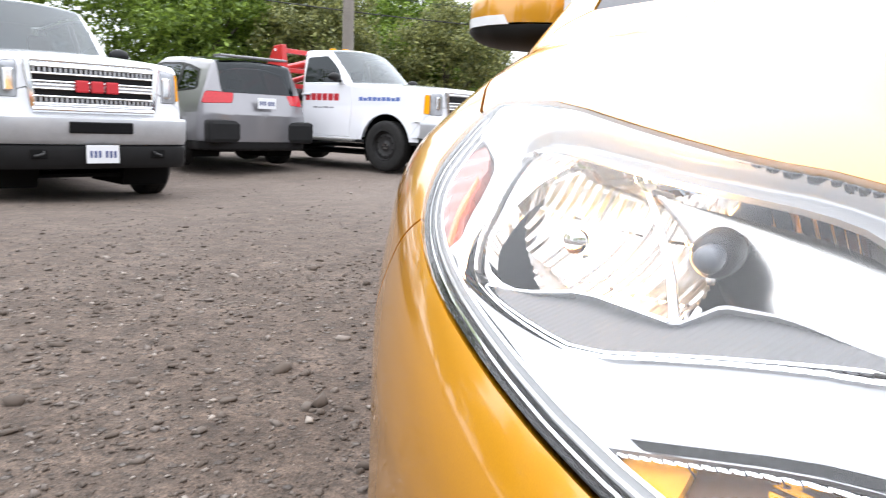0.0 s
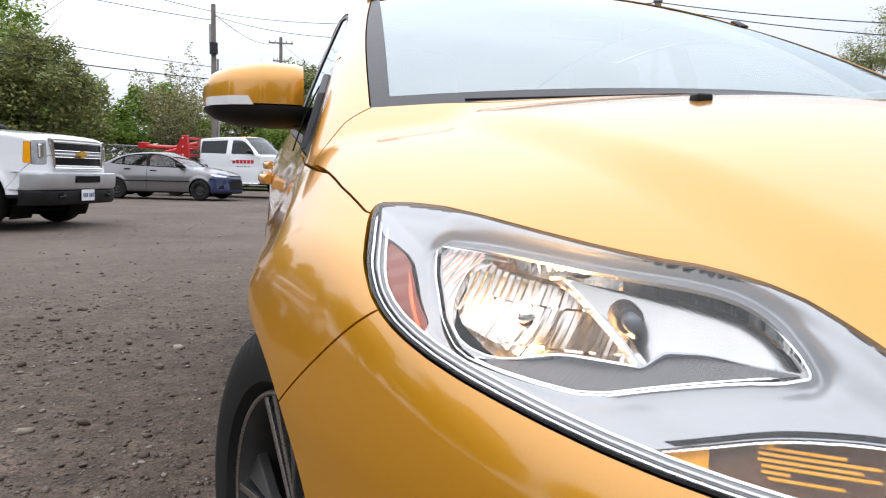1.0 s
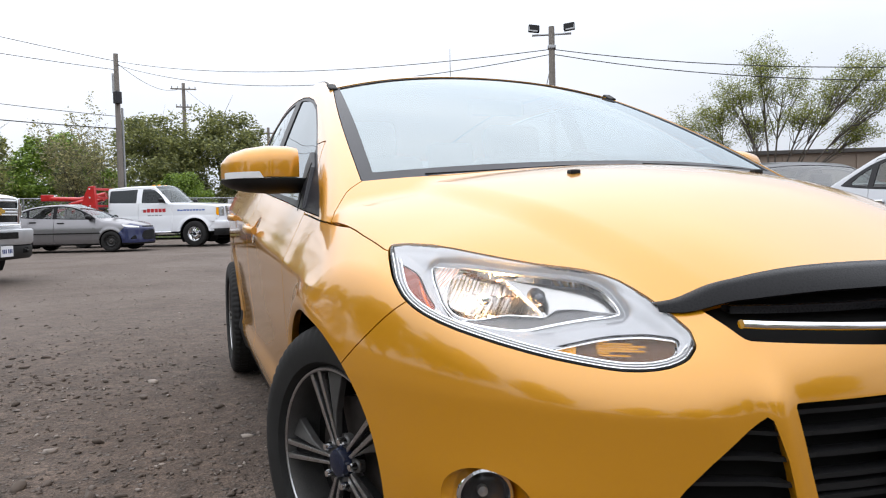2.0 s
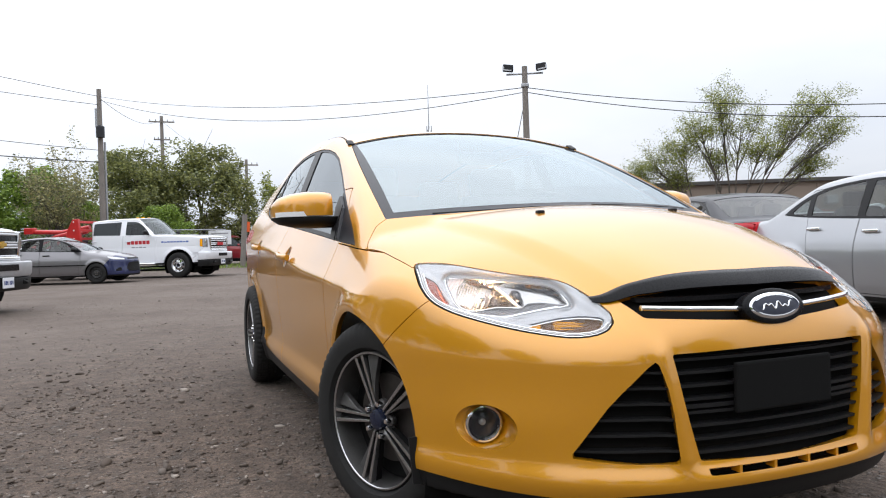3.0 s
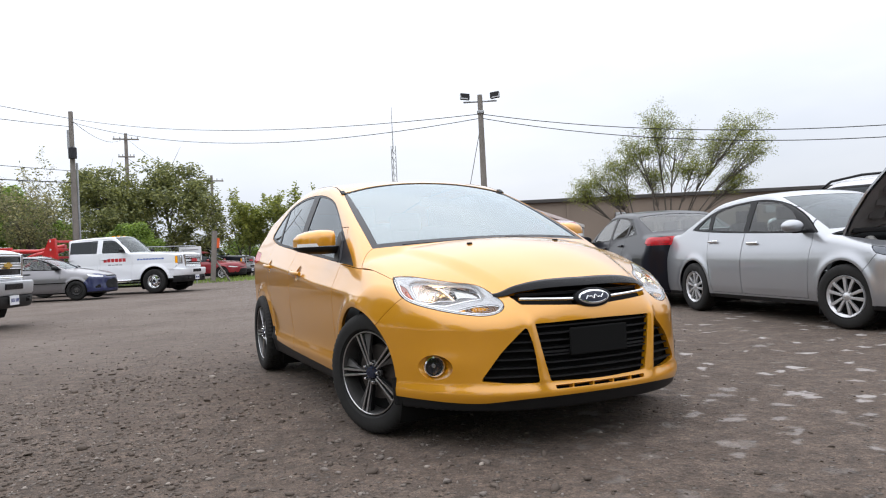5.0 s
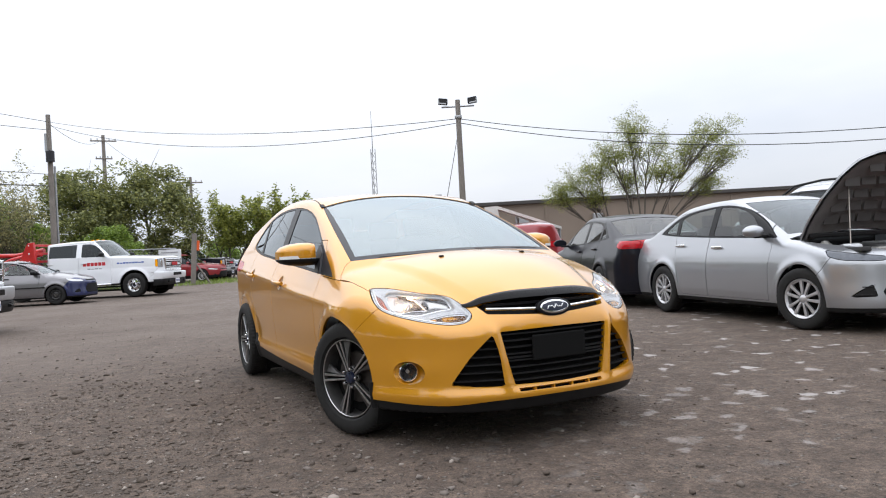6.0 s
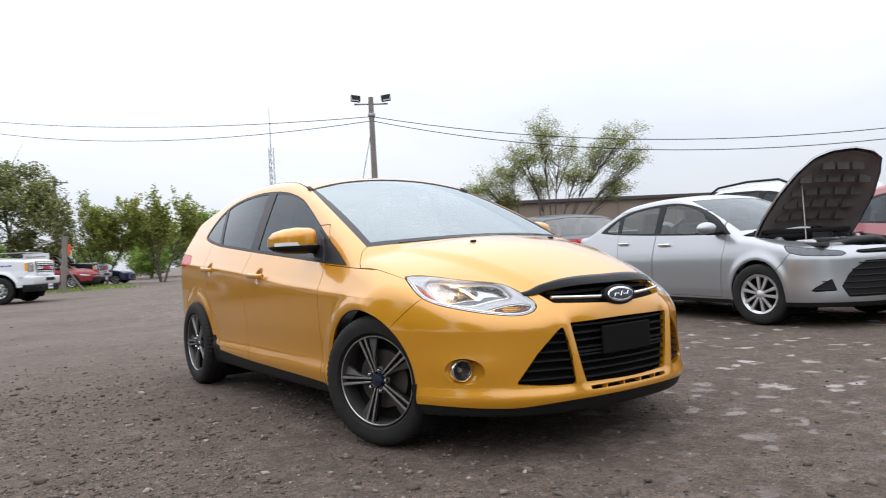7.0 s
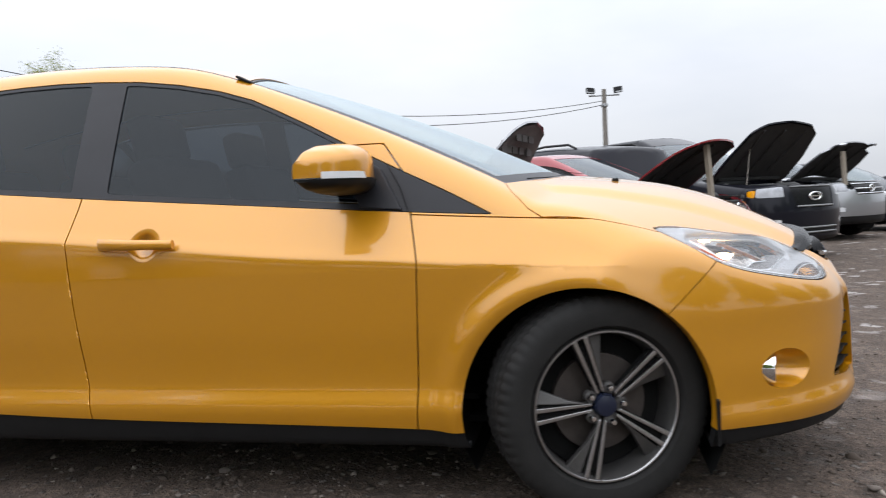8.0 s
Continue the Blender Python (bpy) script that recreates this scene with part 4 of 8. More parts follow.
def lamp_grid(a0, a1, na, z0, z1, nz):
    """A fine sheet of the hull over a span of angles and heights: points, triangles, normals, angle and height."""
    az, z = np.meshgrid(np.linspace(a0, a1, na), np.linspace(z0, z1, nz), indexing="ij")
    az, z = az.ravel(), z.ravel()
    s, c = np.sin(np.radians(az)), np.cos(np.radians(az))
    lo, hi = np.full(len(az), 0.1), np.full(len(az), 1.6)
    for _ in range(28):
        mid = (lo + hi) / 2
        inside = hatch(s * mid, 0.1 - c * mid, z) < 0
        lo, hi = np.where(inside, mid, lo), np.where(inside, hi, mid)
    v = np.stack([s * lo, 0.1 - c * lo, z], 1)
    i = (np.arange(na - 1)[:, None] * nz + np.arange(nz - 1)[None]).ravel()
    f = np.r_[np.stack([i, i + nz, i + nz + 1], 1), np.stack([i, i + nz + 1, i + 1], 1)]
    n = gradient(hatch, v, 0.003)
    a, b, c = (v[f[:, k]] for k in range(3))
    if (np.cross(b - a, c - a) * n[f[:, 0]]).sum() < 0:
        f = f[:, ::-1]
    return v, f, n


def sunk(name, mesh, depth, edge=0.0, flip=None, flat=False, plain=False):
    """A piece of the lamp set a varying depth behind the lens, with shaded relief of its own."""
    v, f, n = mesh
    n = n / np.maximum(np.linalg.norm(n, axis=1, keepdims=True), 1e-9)
    d = depth(v)[:, None] if callable(depth) else depth
    # the lamp's bowls open forwards, so depth runs nearly level
    inward = n * (1.0, 1.0, 0.3)
    v = v - inward / np.maximum(np.linalg.norm(inward, axis=1, keepdims=True), 1e-9) * d
    tri = np.cross(v[f[:, 1]] - v[f[:, 0]], v[f[:, 2]] - v[f[:, 0]])
    own = np.zeros_like(v)
    for k in range(3):
        np.add.at(own, f[:, k], tri)
    own /= np.maximum(np.linalg.norm(own, axis=1, keepdims=True), 1e-12)
    m = (v, f, n if plain else own)
    if flip:
        m = flip(m)
    if flat:
        return raw_mesh(name, m[0], m[1], None, False)
    return panel(name, m, edge)


def arc(v):
    return np.degrees(np.arctan2(np.abs(v[:, 0]), -(v[:, 1] - 0.1)))


def headlamp(car, flip, lamp, sgn):
    rng = np.random.default_rng(5)
    g = lamp_grid(25.5, 70.5, 330, 0.612, 0.816, 170)
    fine = lamp_grid(32, 61, 460, 0.657, 0.782, 150)

    def mid_line(v):
        return np.interp(arc(v), [27, 30, 40, 50, 60, 69], [.655, .672, .70, .718, .757, .802])

    def edge_of(v):
        low = np.clip((mid_line(v) - v[:, 2]) / 0.02 + 0.5, 0, 1)
        return lamp_shape(v, LAMP) + 0.0010 + 0.0012 * low

    d = edge_of(g[0])
    low = np.clip((mid_line(g[0]) - g[0][:, 2]) / 0.02 + 0.5, 0, 1)
    below = (g[0][:, 2] - mid_line(g[0])) * 0.3
    unit = part("headlamp_lens", panel("headlamp_lens", flip(keep(g, d)), 0.006, 0.003), LENS, car, "clear headlamp lens, low beam lit")
    unit.visible_shadow = False
    part("gasket", panel("gasket", flip(keep(g, np.maximum(lamp_shape(g[0], LAMP) + 0.001, -d - 0.001))), 0.03, -0.002), GLOSS_BLACK, unit, "black rubber lamp gasket")

    def part_of(name, m, shape, depth, edge, mat, label="", flat=False):
        plain = name.endswith(("rim", "gap", "frame", "edge", "divider", "bar", "rib"))
        return part(name, sunk(name, keep(m, shape), depth, edge, flip, flat, plain), mat, unit, label)

    fr, tn, mk = (lamp_shape(g[0], p) for p in (FRAME, TURN, MARKER))
    part_of("outer_rim", g, np.maximum.reduce([d + 0.001, -(d + 0.0024), below]), 0.004, 0.02, CHROME, "chrome rim inside the lamp")
    part_of("rim_gap", g, np.maximum.reduce([d + 0.0022, -(d + 0.0088), below]), 0.010, 0.0, GREY_BEZEL)
    part_of("inner_rim", g, np.maximum.reduce([d + 0.0046, -(d + 0.0062), below]), 0.006, 0.02, MIRROR)
    part_of("bezel_rim", g, np.maximum.reduce([d + 0.0084, -(d + 0.0100), below]), 0.008, 0.02, CHROME)

    def bezel_depth(v):
        b, f = edge_of(v), lamp_shape(v, FRAME)
        top = np.clip((v[:, 2] - mid_line(v)) / 0.02, 0, 1)
        groove = np.exp(-((f - 0.0085) / 0.0045) ** 2) * (0.25 + 0.75 * top)
        swell = np.exp(-((f - 0.024) / 0.010) ** 2) * top
        return 0.003 + 0.008 * step(0.0, 0.014, -b) + 0.012 * step(0.012, 0.035, -b) + 0.010 * groove - 0.004 * swell

    part_of("bezel", g, np.maximum(d + 0.0008 + 0.0087 * low, -np.minimum(fr - 0.002, np.minimum(tn - 0.003, mk - 0.0015))), bezel_depth, 0.004, SATIN, "satin silver bezel")
    part_of("reflector_frame", g, np.maximum(fr - 0.0020, -(fr - 0.0004)), lambda v: 0.017 + 0.004 * step(-0.0015, 0.003, lamp_shape(v, FRAME)), 0.013, CHROME, "chrome frame round the reflectors")
    # turn signal: amber reflector, brown lens with bright bars, chrome edge
    part_of("turn_rim", g, np.maximum(np.abs(tn - 0.0012) - 0.0007, d + 0.010), 0.008, 0.02, CHROME)
    part_of("turn_gap", g, np.maximum(np.maximum(np.abs(tn - 0.0055) - 0.0018, d + 0.013), -(g[0][:, 2] - 0.647)), 0.012, 0.0, GLOSS_BLACK)
    split = (arc(g[0]) - 38.3) * 0.014
    part_of("turn_lens", g, np.maximum(tn, split), lambda v: 0.020 + 0.004 * np.sin((arc(v) - 30) * 0.7), 0.01, AMBER_DARK, "brown amber turn signal")
    part_of("turn_reflector", g, np.maximum(tn, 0.0005 - split), lambda v: 0.014 + 0.0012 * np.abs((arc(v) * 1.6 + v[:, 2] * 60) % 2 - 1), 0.01, AMBER, "bright amber reflector")
    for k in range(6):
        zk, a_, b_ = 0.6585 - 0.0033 * k, 36.6 - 0.25 * rng.random() - 0.1 * k, 30.2 + 3.2 * rng.random() + 0.4 * k
        sh = np.maximum.reduce([np.abs(g[0][:, 2] - zk) - 0.0009, (arc(g[0]) - a_) * 0.014, (b_ - arc(g[0])) * 0.014, tn + 0.001])
        if (sh < 0).sum() > 6:
            part_of("turn_bar", g, sh, 0.013, 0.0, AMBER)
    # side marker with a glowing-orange prism strip
    part_of("side_marker", g, mk, lambda v: 0.014 + 0.0016 * np.abs((v[:, 2] * 90 + arc(v) * 0.5) % 2 - 1), 0.012, ORANGE_RED, "orange-red side marker")
    strip = np.maximum(np.abs(arc(g[0]) - np.interp(g[0][:, 2], [.698, .737, .763], [56.1, 59.0, 61.4])) * 0.014 - 0.0022, mk + 0.001)
    part_of("marker_strip", g, strip, 0.011, 0.004, ORANGE_BRIGHT)
    # inside of the frame
    v = fine[0]
    f_fr, f_lo, f_hi, f_lid = (lamp_shape(v, p) for p in (FRAME, LOW_BOWL, HIGH_BOWL, EYELID))
    part_of("divider", fine, np.maximum(f_fr, -np.minimum(f_lo, np.minimum(f_hi, f_lid))), 0.027, 0.004, SATIN)
    lid_depth = lambda p: 0.023 + 0.45 * (p[:, 2] - np.interp(arc(p), [34, 37.3, 40.8, 44.7, 47.4, 50.5], [.7025, .696, .687, .674, .6757, .6795])) + 0.0012 * np.abs((arc(p) * 6.5 + p[:, 2] * 220) % 2 - 1)
    part_of("eyelid", fine, f_lid, lid_depth, 0.004, EYELID_GREY, "finely ribbed grey shelf under the reflectors")
    part_of("eyelid_edge", fine, np.maximum(np.abs(f_lid - 0.0004) - 0.0006, v[:, 2] - np.interp(arc(v), [34, 38.9, 42.2, 47.4, 52], [.699, .699, .690, .685, .685])), 0.021, 0.008, CHROME)
    # ribbed corner reflector
    corner = np.maximum(f_fr + 0.002, -(f_lo - 0.001))
    corner = np.maximum(corner, (54.8 - arc(v)) * 0.014)
    part_of("corner_reflector", fine, corner, lambda p: 0.026 + 0.0013 * np.abs((arc(p) * 2.3 - p[:, 2] * 40) % 2 - 1), 0.0, WHITE_LENS, "ribbed clear corner reflector")
    for k in range(9):
        line = np.maximum(corner, np.abs((arc(v) - 59.0 + 0.52 * k) * 0.014 + (v[:, 2] - .767) * 0.12) - 0.0008)
        line = np.maximum(line, .740 - v[:, 2])
        if (line < 0).sum() > 8:
            part_of("corner_rib", fine, line, 0.0245, 0.0, AMBER_RIB)

    def bowl(name, shape, centre, reach, deep, pitch, tilt, label, facets=True, upright=0.0):
        c_a, c_z = centre
        strips = rng.uniform(-tilt, tilt, 400)
        lean = rng.uniform(-tilt * 0.5, tilt * 0.5, (400, 9))

        def depth(p):
            a, z = arc(p), p[:, 2]
            u = (a - c_a) * 0.0138
            k = np.floor((u + 0.5) / pitch).astype(int)
            uq = (k + 0.5) * pitch - 0.5 if facets else u
            row = np.clip(((z - 0.672) / 0.034).astype(int), 0, 8)
            rho = ((u * 0.35 + uq * 0.65) / reach[0]) ** 2 + ((z - c_z) / reach[1]) ** 2
            flute = 0 if not facets else strips[k % 400] * (u - uq) + lean[k % 400, row] * ((z - 0.672) % 0.034 - 0.017) * 0.5
            return 0.030 + deep * np.clip(1 - rho, 0, 1) + flute + upright * np.clip(0.757 - z, 0, 1)
        return part_of(name, fine, shape, depth, 0.0, MIRROR, label, facets)

    bowl("low_reflector", np.maximum(f_lo - 0.005, f_fr + 0.001), (50.0, .725), (0.100, 0.060), 0.050, 0.0062, 0.30, "faceted chrome reflector glowing with the lit bulb", True, 0.25)
    bowl("high_reflector", np.maximum(f_hi, f_fr + 0.001), (41.5, .730), (0.120, 0.048), 0.018, 0.021, 0.16, "smooth chrome reflector", False, 0.8)
    part_of("bowl_edge", fine, np.maximum(np.abs(f_lo) - 0.0007, -(v[:, 2] - .685)), 0.026, 0.012, CHROME)
    for lit, a0, z0, dep in ((True, 51.2, .727, 0.046), (False, 44.2, .729, 0.040)):
        a = math.radians(a0)
        r0 = [r for r in np.linspace(1.2, 0.5, 1400) if hatch(np.array([math.sin(a) * r]), np.array([0.1 - math.cos(a) * r]), np.array([z0]))[0] < 0][0]
        p = Vector((math.sin(a) * r0, 0.1 - math.cos(a) * r0, z0))
        n = Vector(gradient(hatch, np.array([p]))[0])
        n.z *= 0.3
        at = p - n.normalized() * dep
        at.x *= sgn
        turn = Vector((sgn * 0.25, -0.96, 0.0)).normalized().to_track_quat("Z", "Y").to_matrix().to_4x4()
        b = revolve("bulb", [(-0.016, 0.0085), (0.010, 0.0088), (0.015, 0.0075), (0.018, 0.004), (0.0185, 0.0)], 16, "z")
        b.transform(Matrix.Translation(at) @ turn)
        part("bulb", b, BULB if lit else SMOKED, unit, "lit warm halogen bulb" if lit else "unlit bulb")
        cap = revolve("bulb_shield", [(0.021, 0.0085), (0.027, 0.0085), (0.029, 0.006), (0.0295, 0.0)] if lit else [(-0.02, 0.0085), (0.010, 0.0085), (0.012, 0.006), (0.0125, 0.0)], 20, "z")
        cap.transform(Matrix.Translation(at) @ turn)
        part("bulb_shield", cap, CHROME if lit else SMOKED, unit)
        if not lit:
            hood_ = revolve("bulb_hood", [(-0.030, 0.0), (-0.030, 0.015), (-0.006, 0.014), (0.000, 0.012), (0.002, 0.009)], 28, "z")
            hood_.transform(Matrix.Translation(at) @ turn)
            part("bulb_hood", hood_, TRIM_GREY, unit, "dark grey bulb shade")
        stem = block(0.004, 0.03, 0.004, (0, 0, 0))
        bmesh.ops.transform(stem, matrix=Matrix.Translation(at + Vector((0, 0.002, -0.012))), verts=stem.verts)
        part("shield_stem", stem, CHROME, unit)


def fog_lamp(bump, sgn):
    # dished recess, chrome ring and lens
    a0 = math.radians(47.2)
    z0 = 0.389
    x0 = 0.703
    y0 = on_hull(hatch, x0, z0)
    n = gradient(hatch, np.array([[x0, y0, z0]]))[0]
    n = Vector((sgn * n[0], n[1], n[2]))
    steps, rows = 40, 9
    v, f = [], []
    az0 = 47.2 * 0.014
    ring = []
    for j in range(steps):
        a = 2 * math.pi * j / steps
        az, z = az0 + 0.078 * math.cos(a), z0 + 0.0575 * math.sin(a)
        lo, hi = 0.1, 1.6
        ang = az / 0.014 * math.pi / 180
        for _ in range(40):
            mid = (lo + hi) / 2
            p = np.array([math.sin(ang) * mid, 0.1 - math.cos(ang) * mid, z])
            if hatch(p[0:1], p[1:2], p[2:3])[0] < 0:
                lo = mid
            else:
                hi = mid
        ring.append((sgn * math.sin(ang) * lo, 0.1 - math.cos(ang) * lo, z))
    c = Vector((sgn * 0.685, -0.504, 0.389))
    fwd = Vector((sgn * 0.22, -0.97, 0.0)).normalized()
    turn = fwd.to_track_quat("Z", "Y").to_matrix().to_4x4()
    hole = [c + turn.to_3x3() @ Vector((0.047 * math.cos(2 * math.pi * j / steps), 0.047 * math.sin(2 * math.pi * j / steps), -0.01)) for j in range(steps)]
    # match the two rings by angle about the lamp's axis
    def ang_of(p):
        q = turn.to_3x3().inverted() @ (Vector(p) - c)
        return math.atan2(q.y, q.x)
    ring.sort(key=ang_of)
    hole.sort(key=ang_of)
    for i in range(rows + 1):
        t = i / rows
        for p, q in zip(ring, hole):
            w = Vector(p).lerp(q, t) - n * 0.012 * math.sin(math.pi * t) * 0.8
            v.append(w)
    for i in range(rows):
        for j in range(steps):
            j2 = (j + 1) % steps
            f.append((i * steps + j, i * steps + j2, (i + 1) * steps + j2, (i + 1) * steps + j))
    me = bpy.data.meshes.new("fog_recess")
    me.from_pydata(v, [], f)
    bm = bmesh.new()
    bm.from_mesh(me)
    bmesh.ops.recalc_face_normals(bm, faces=bm.faces)
    bm.to_mesh(me)
    bm.free()
    smooth(me)
    part("fog_recess", me, YELLOW, bump)
    m = Matrix.Translation(c) @ turn
    lamp = revolve("fog_lamp", [(-0.05, 0.050), (0.010, 0.0505), (0.018, 0.048), (0.019, 0.043), (0.010, 0.039), (0.000, 0.037)], 40, "z")
    lamp.transform(m)
    ob = part("fog_lamp", lamp, CHROME, bump, "round fog lamp with chrome ring")
    g = revolve("fog_lens", [(0.004, 0.038), (0.008, 0.024), (0.009, 0.0)], 32, "z")
    g.transform(m)
    part("fog_lens", g, LENS, ob).visible_shadow = False
    b = revolve("fog_reflector", [(0.000, 0.038), (-0.014, 0.030), (-0.030, 0.012), (-0.032, 0.0)], 32, "z")
    b.transform(m)
    part("fog_reflector", b, TRIM_GREY, ob)
    b = revolve("fog_bulb", [(-0.02, 0.009), (-0.006, 0.009), (-0.003, 0.0)], 16, "z")
    b.transform(m)
    part("fog_bulb", b, GREY_BEZEL, ob)


def mirror(car, sgn):
    """Door mirror: painted cap, clear turn lens, black foot."""
    def housing(name, x_in):
        n, k = 24, 40
        v, f = [], []
        xs = np.linspace(0.0, 1.0, n)
        for t in xs:
            x = x_in + t * (1.031 - x_in)
            # height and depth of the shell along its length
            h1 = np.interp(t, [0, .1, .4, .7, .9, 1.0], [.080, .084, .085, .076, .060, .034])
            h0 = np.interp(t, [0, .1, .4, .7, .9, 1.0], [.056, .064, .067, .060, .046, .026])
            dp = np.interp(t, [0, .1, .4, .7, .9, 1.0], [.085, .100, .115, .108, .085, .035])
            cz, cy = 1.006 + 0.006 * t * (1 - t), 0.705 + 0.05 * t * t
            for j in range(k):
                a = 2 * math.pi * j / k
                ca, sa = math.cos(a), math.sin(a)
                yy = -dp * abs(ca) ** 0.8 if ca > 0 else 0.022 * abs(ca)
                zz = (h1 if sa > 0 else h0) * math.copysign(abs(sa) ** 0.5, sa)
                v.append((sgn * x, cy + yy, cz + zz))
        for i in range(n - 1):
            for j in range(k):
                j2 = (j + 1) % k
                f.append((i * k + j, i * k + j2, (i + 1) * k + j2, (i + 1) * k + j))
        f.append(tuple(range(k)))
        f.append(tuple(range((n - 1) * k, n * k)))
        me = bpy.data.meshes.new(name)
        me.from_pydata(v, [], f)
        bm = bmesh.new()
        bm.from_mesh(me)
        bmesh.ops.recalc_face_normals(bm, faces=bm.faces)
        return bm

    def slice_bm(bm, co, no, clear_outer=True):
        r = bmesh.ops.bisect_plane(bm, geom=bm.verts[:] + bm.edges[:] + bm.faces[:], plane_co=co, plane_no=no, clear_outer=clear_outer)
        edges = [e for e in r["geom_cut"] if isinstance(e, bmesh.types.BMEdge)]
        bmesh.ops.contextual_create(bm, geom=edges)
        return bm

    zs = 0.992
    cap = slice_bm(housing("cap", 0.808), (0, 0, zs), (0, 0, -1))
    unit = part("mirror_cap", cap, YELLOW, car, "golden yellow door mirror cap")
    smooth(unit.data, 40)
    foot = slice_bm(housing("foot", 0.785), (0, 0, zs - 0.004), (0, 0, 1))
    bmesh.ops.scale(foot, vec=(1, 1, 0.95), verts=foot.verts, space=Matrix.Translation((0, 0, -zs)))
    ob = part("mirror_foot", foot, BLACK_PLASTIC, unit, "black plastic mirror housing")
    smooth(ob.data, 40)
    # clear repeater strip along the outer lower edge
    lens = housing("repeater", 0.808)
    bmesh.ops.scale(lens, vec=(1.004, 1.012, 1.01), verts=lens.verts, space=Matrix.Translation((-sgn * 0.9, -0.715, -1.0)))
    slice_bm(lens, (0, 0, zs - 0.003), (0, 0, -1))
    slice_bm(lens, (0, 0, zs + 0.016), (0.0, 0, 1))
    slice_bm(lens, (sgn * 0.918, 0, zs), (-sgn * 0.85, 0, 0.5))
    slice_bm(lens, (0, 0.698, zs), (0, 1, 0))
    ob = part("repeater_lens", lens, WHITE_LENS, unit, "clear turn signal strip")
    smooth(ob.data, 40)
    # arm to the door
    arm = prism("mirror_arm", [(sgn * 0.70, 0.60), (sgn * 0.86, 0.66), (sgn * 0.86, 0.745), (sgn * 0.72, 0.735)], 0.945, 0.978, 0.01)
    part("mirror_arm", arm, BLACK_PLASTIC, unit)
    sail = prism("mirror_sail", [(0.53, .893), (0.66, .906), (0.72, 1.03), (0.70, 1.075), (0.60, 1.02)], sgn * 0.795, sgn * 0.812, 0.004, "yz")
    for v in sail.verts:
        v.co.x -= sgn * (v.co.z - 0.90) * 0.33 - sgn * 0.005
    part("mirror_sail", sail, TRIM_GREY, unit)


def grilles(bump, fn):
    def slat(x0, x1, z, sink, h, d, mat=BLACK_PLASTIC, name="slat"):
        n = 20
        pts = [(x, on_hull(fn, x, z) + sink, z) for x in np.linspace(x0, x1, n)]
        v = []
        for x, y, zz in pts:
            v += [(x, y, zz + h), (x, y, zz - h), (x, y + d, zz - h * 0.4), (x, y + d, zz + h)]
        f = []
        for i in range(n - 1):
            for k in range(4):
                k2 = (k + 1) % 4
                f.append((i * 4 + k, i * 4 + k2, (i + 1) * 4 + k2, (i + 1) * 4 + k))
        me = bpy.data.meshes.new(name)
        me.from_pydata(v, [], f)
        bm = bmesh.new()
        bm.from_mesh(me)
        bmesh.ops.recalc_face_normals(bm, faces=bm.faces)
        bm.to_mesh(me)
        bm.free()
        part(name, me, mat, bump)
    for z in np.linspace(0.335, 0.562, 8):
        w = float(np.interp(z, [.318, .44, .578], [.262, .292, .318])) + 0.01
        slat(-w, w, float(z), 0.012, 0.0035, 0.03)
    slat(-0.29, 0.29, 0.447, 0.014, 0.005, 0.02)
    for s in (-1, 1):
        for z in np.linspace(0.345, 0.535, 6):
            lo = float(np.interp(z, [.316, .48, .566], [.318, .335, .360])) - 0.006
            hi = float(np.interp(z, [.330, .41, .468, .566], [.552, .50, .46, .362])) + 0.006
            slat(*sorted((s * lo, s * hi)), float(z), 0.012, 0.003, 0.03)
    # near-black sheets behind the openings, standing in for the shade inside
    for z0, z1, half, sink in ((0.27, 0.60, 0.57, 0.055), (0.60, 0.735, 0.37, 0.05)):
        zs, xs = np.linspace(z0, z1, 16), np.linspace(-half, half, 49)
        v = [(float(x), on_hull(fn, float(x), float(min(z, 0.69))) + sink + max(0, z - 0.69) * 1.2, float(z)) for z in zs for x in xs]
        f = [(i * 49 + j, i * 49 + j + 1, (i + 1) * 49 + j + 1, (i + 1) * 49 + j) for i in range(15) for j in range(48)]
        me = bpy.data.meshes.new("grille_shade_sheet")
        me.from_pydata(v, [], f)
        part("grille_shade_sheet", smooth(me), DARK, bump)
    for x in (-0.16, -0.055, 0.055, 0.16):
        y = on_hull(fn, x, 0.292)
        part("slit_divider", block(0.008, 0.03, 0.02, (x, y + 0.016, 0.292)), YELLOW, bump)
    # number plate carrier, empty
    y = on_hull(fn, 0.0, 0.50)
    carrier = block(0.315, 0.014, 0.125, (0.0, y + 0.004, 0.487), 0.006)
    part("plate_carrier", carrier, DARK, bump, "empty black number plate carrier")
    # slim upper grille bar, chrome on both sides of the badge
    for s in (-1, 1):
        n = 24
        xs = np.linspace(0.10, 0.352, n)
        v, f = [], []
        for x in xs:
            yb = on_hull(fn, float(x), 0.672) + 0.004
            zc = 0.676 + 0.012 * (x - 0.1) / 0.25
            for k in range(8):
                a = 2 * math.pi * k / 8
                v.append((s * x, yb - 0.008 * math.cos(a), zc + 0.0075 * math.sin(a)))
        for i in range(n - 1):
            for k in range(8):
                k2 = (k + 1) % 8
                f.append((i * 8 + k, i * 8 + k2, (i + 1) * 8 + k2, (i + 1) * 8 + k))
        f += [tuple(range(8)), tuple(range((n - 1) * 8, n * 8))]
        me = bpy.data.meshes.new("chrome_bar")
        me.from_pydata(v, [], f)
        part("chrome_bar", smooth(me, 60), CHROME, bump, "chrome grille bar")
        slat(*sorted((s * 0.02, s * 0.34)), 0.705, 0.016, 0.006, 0.02, GLOSS_BLACK, "upper_slat")


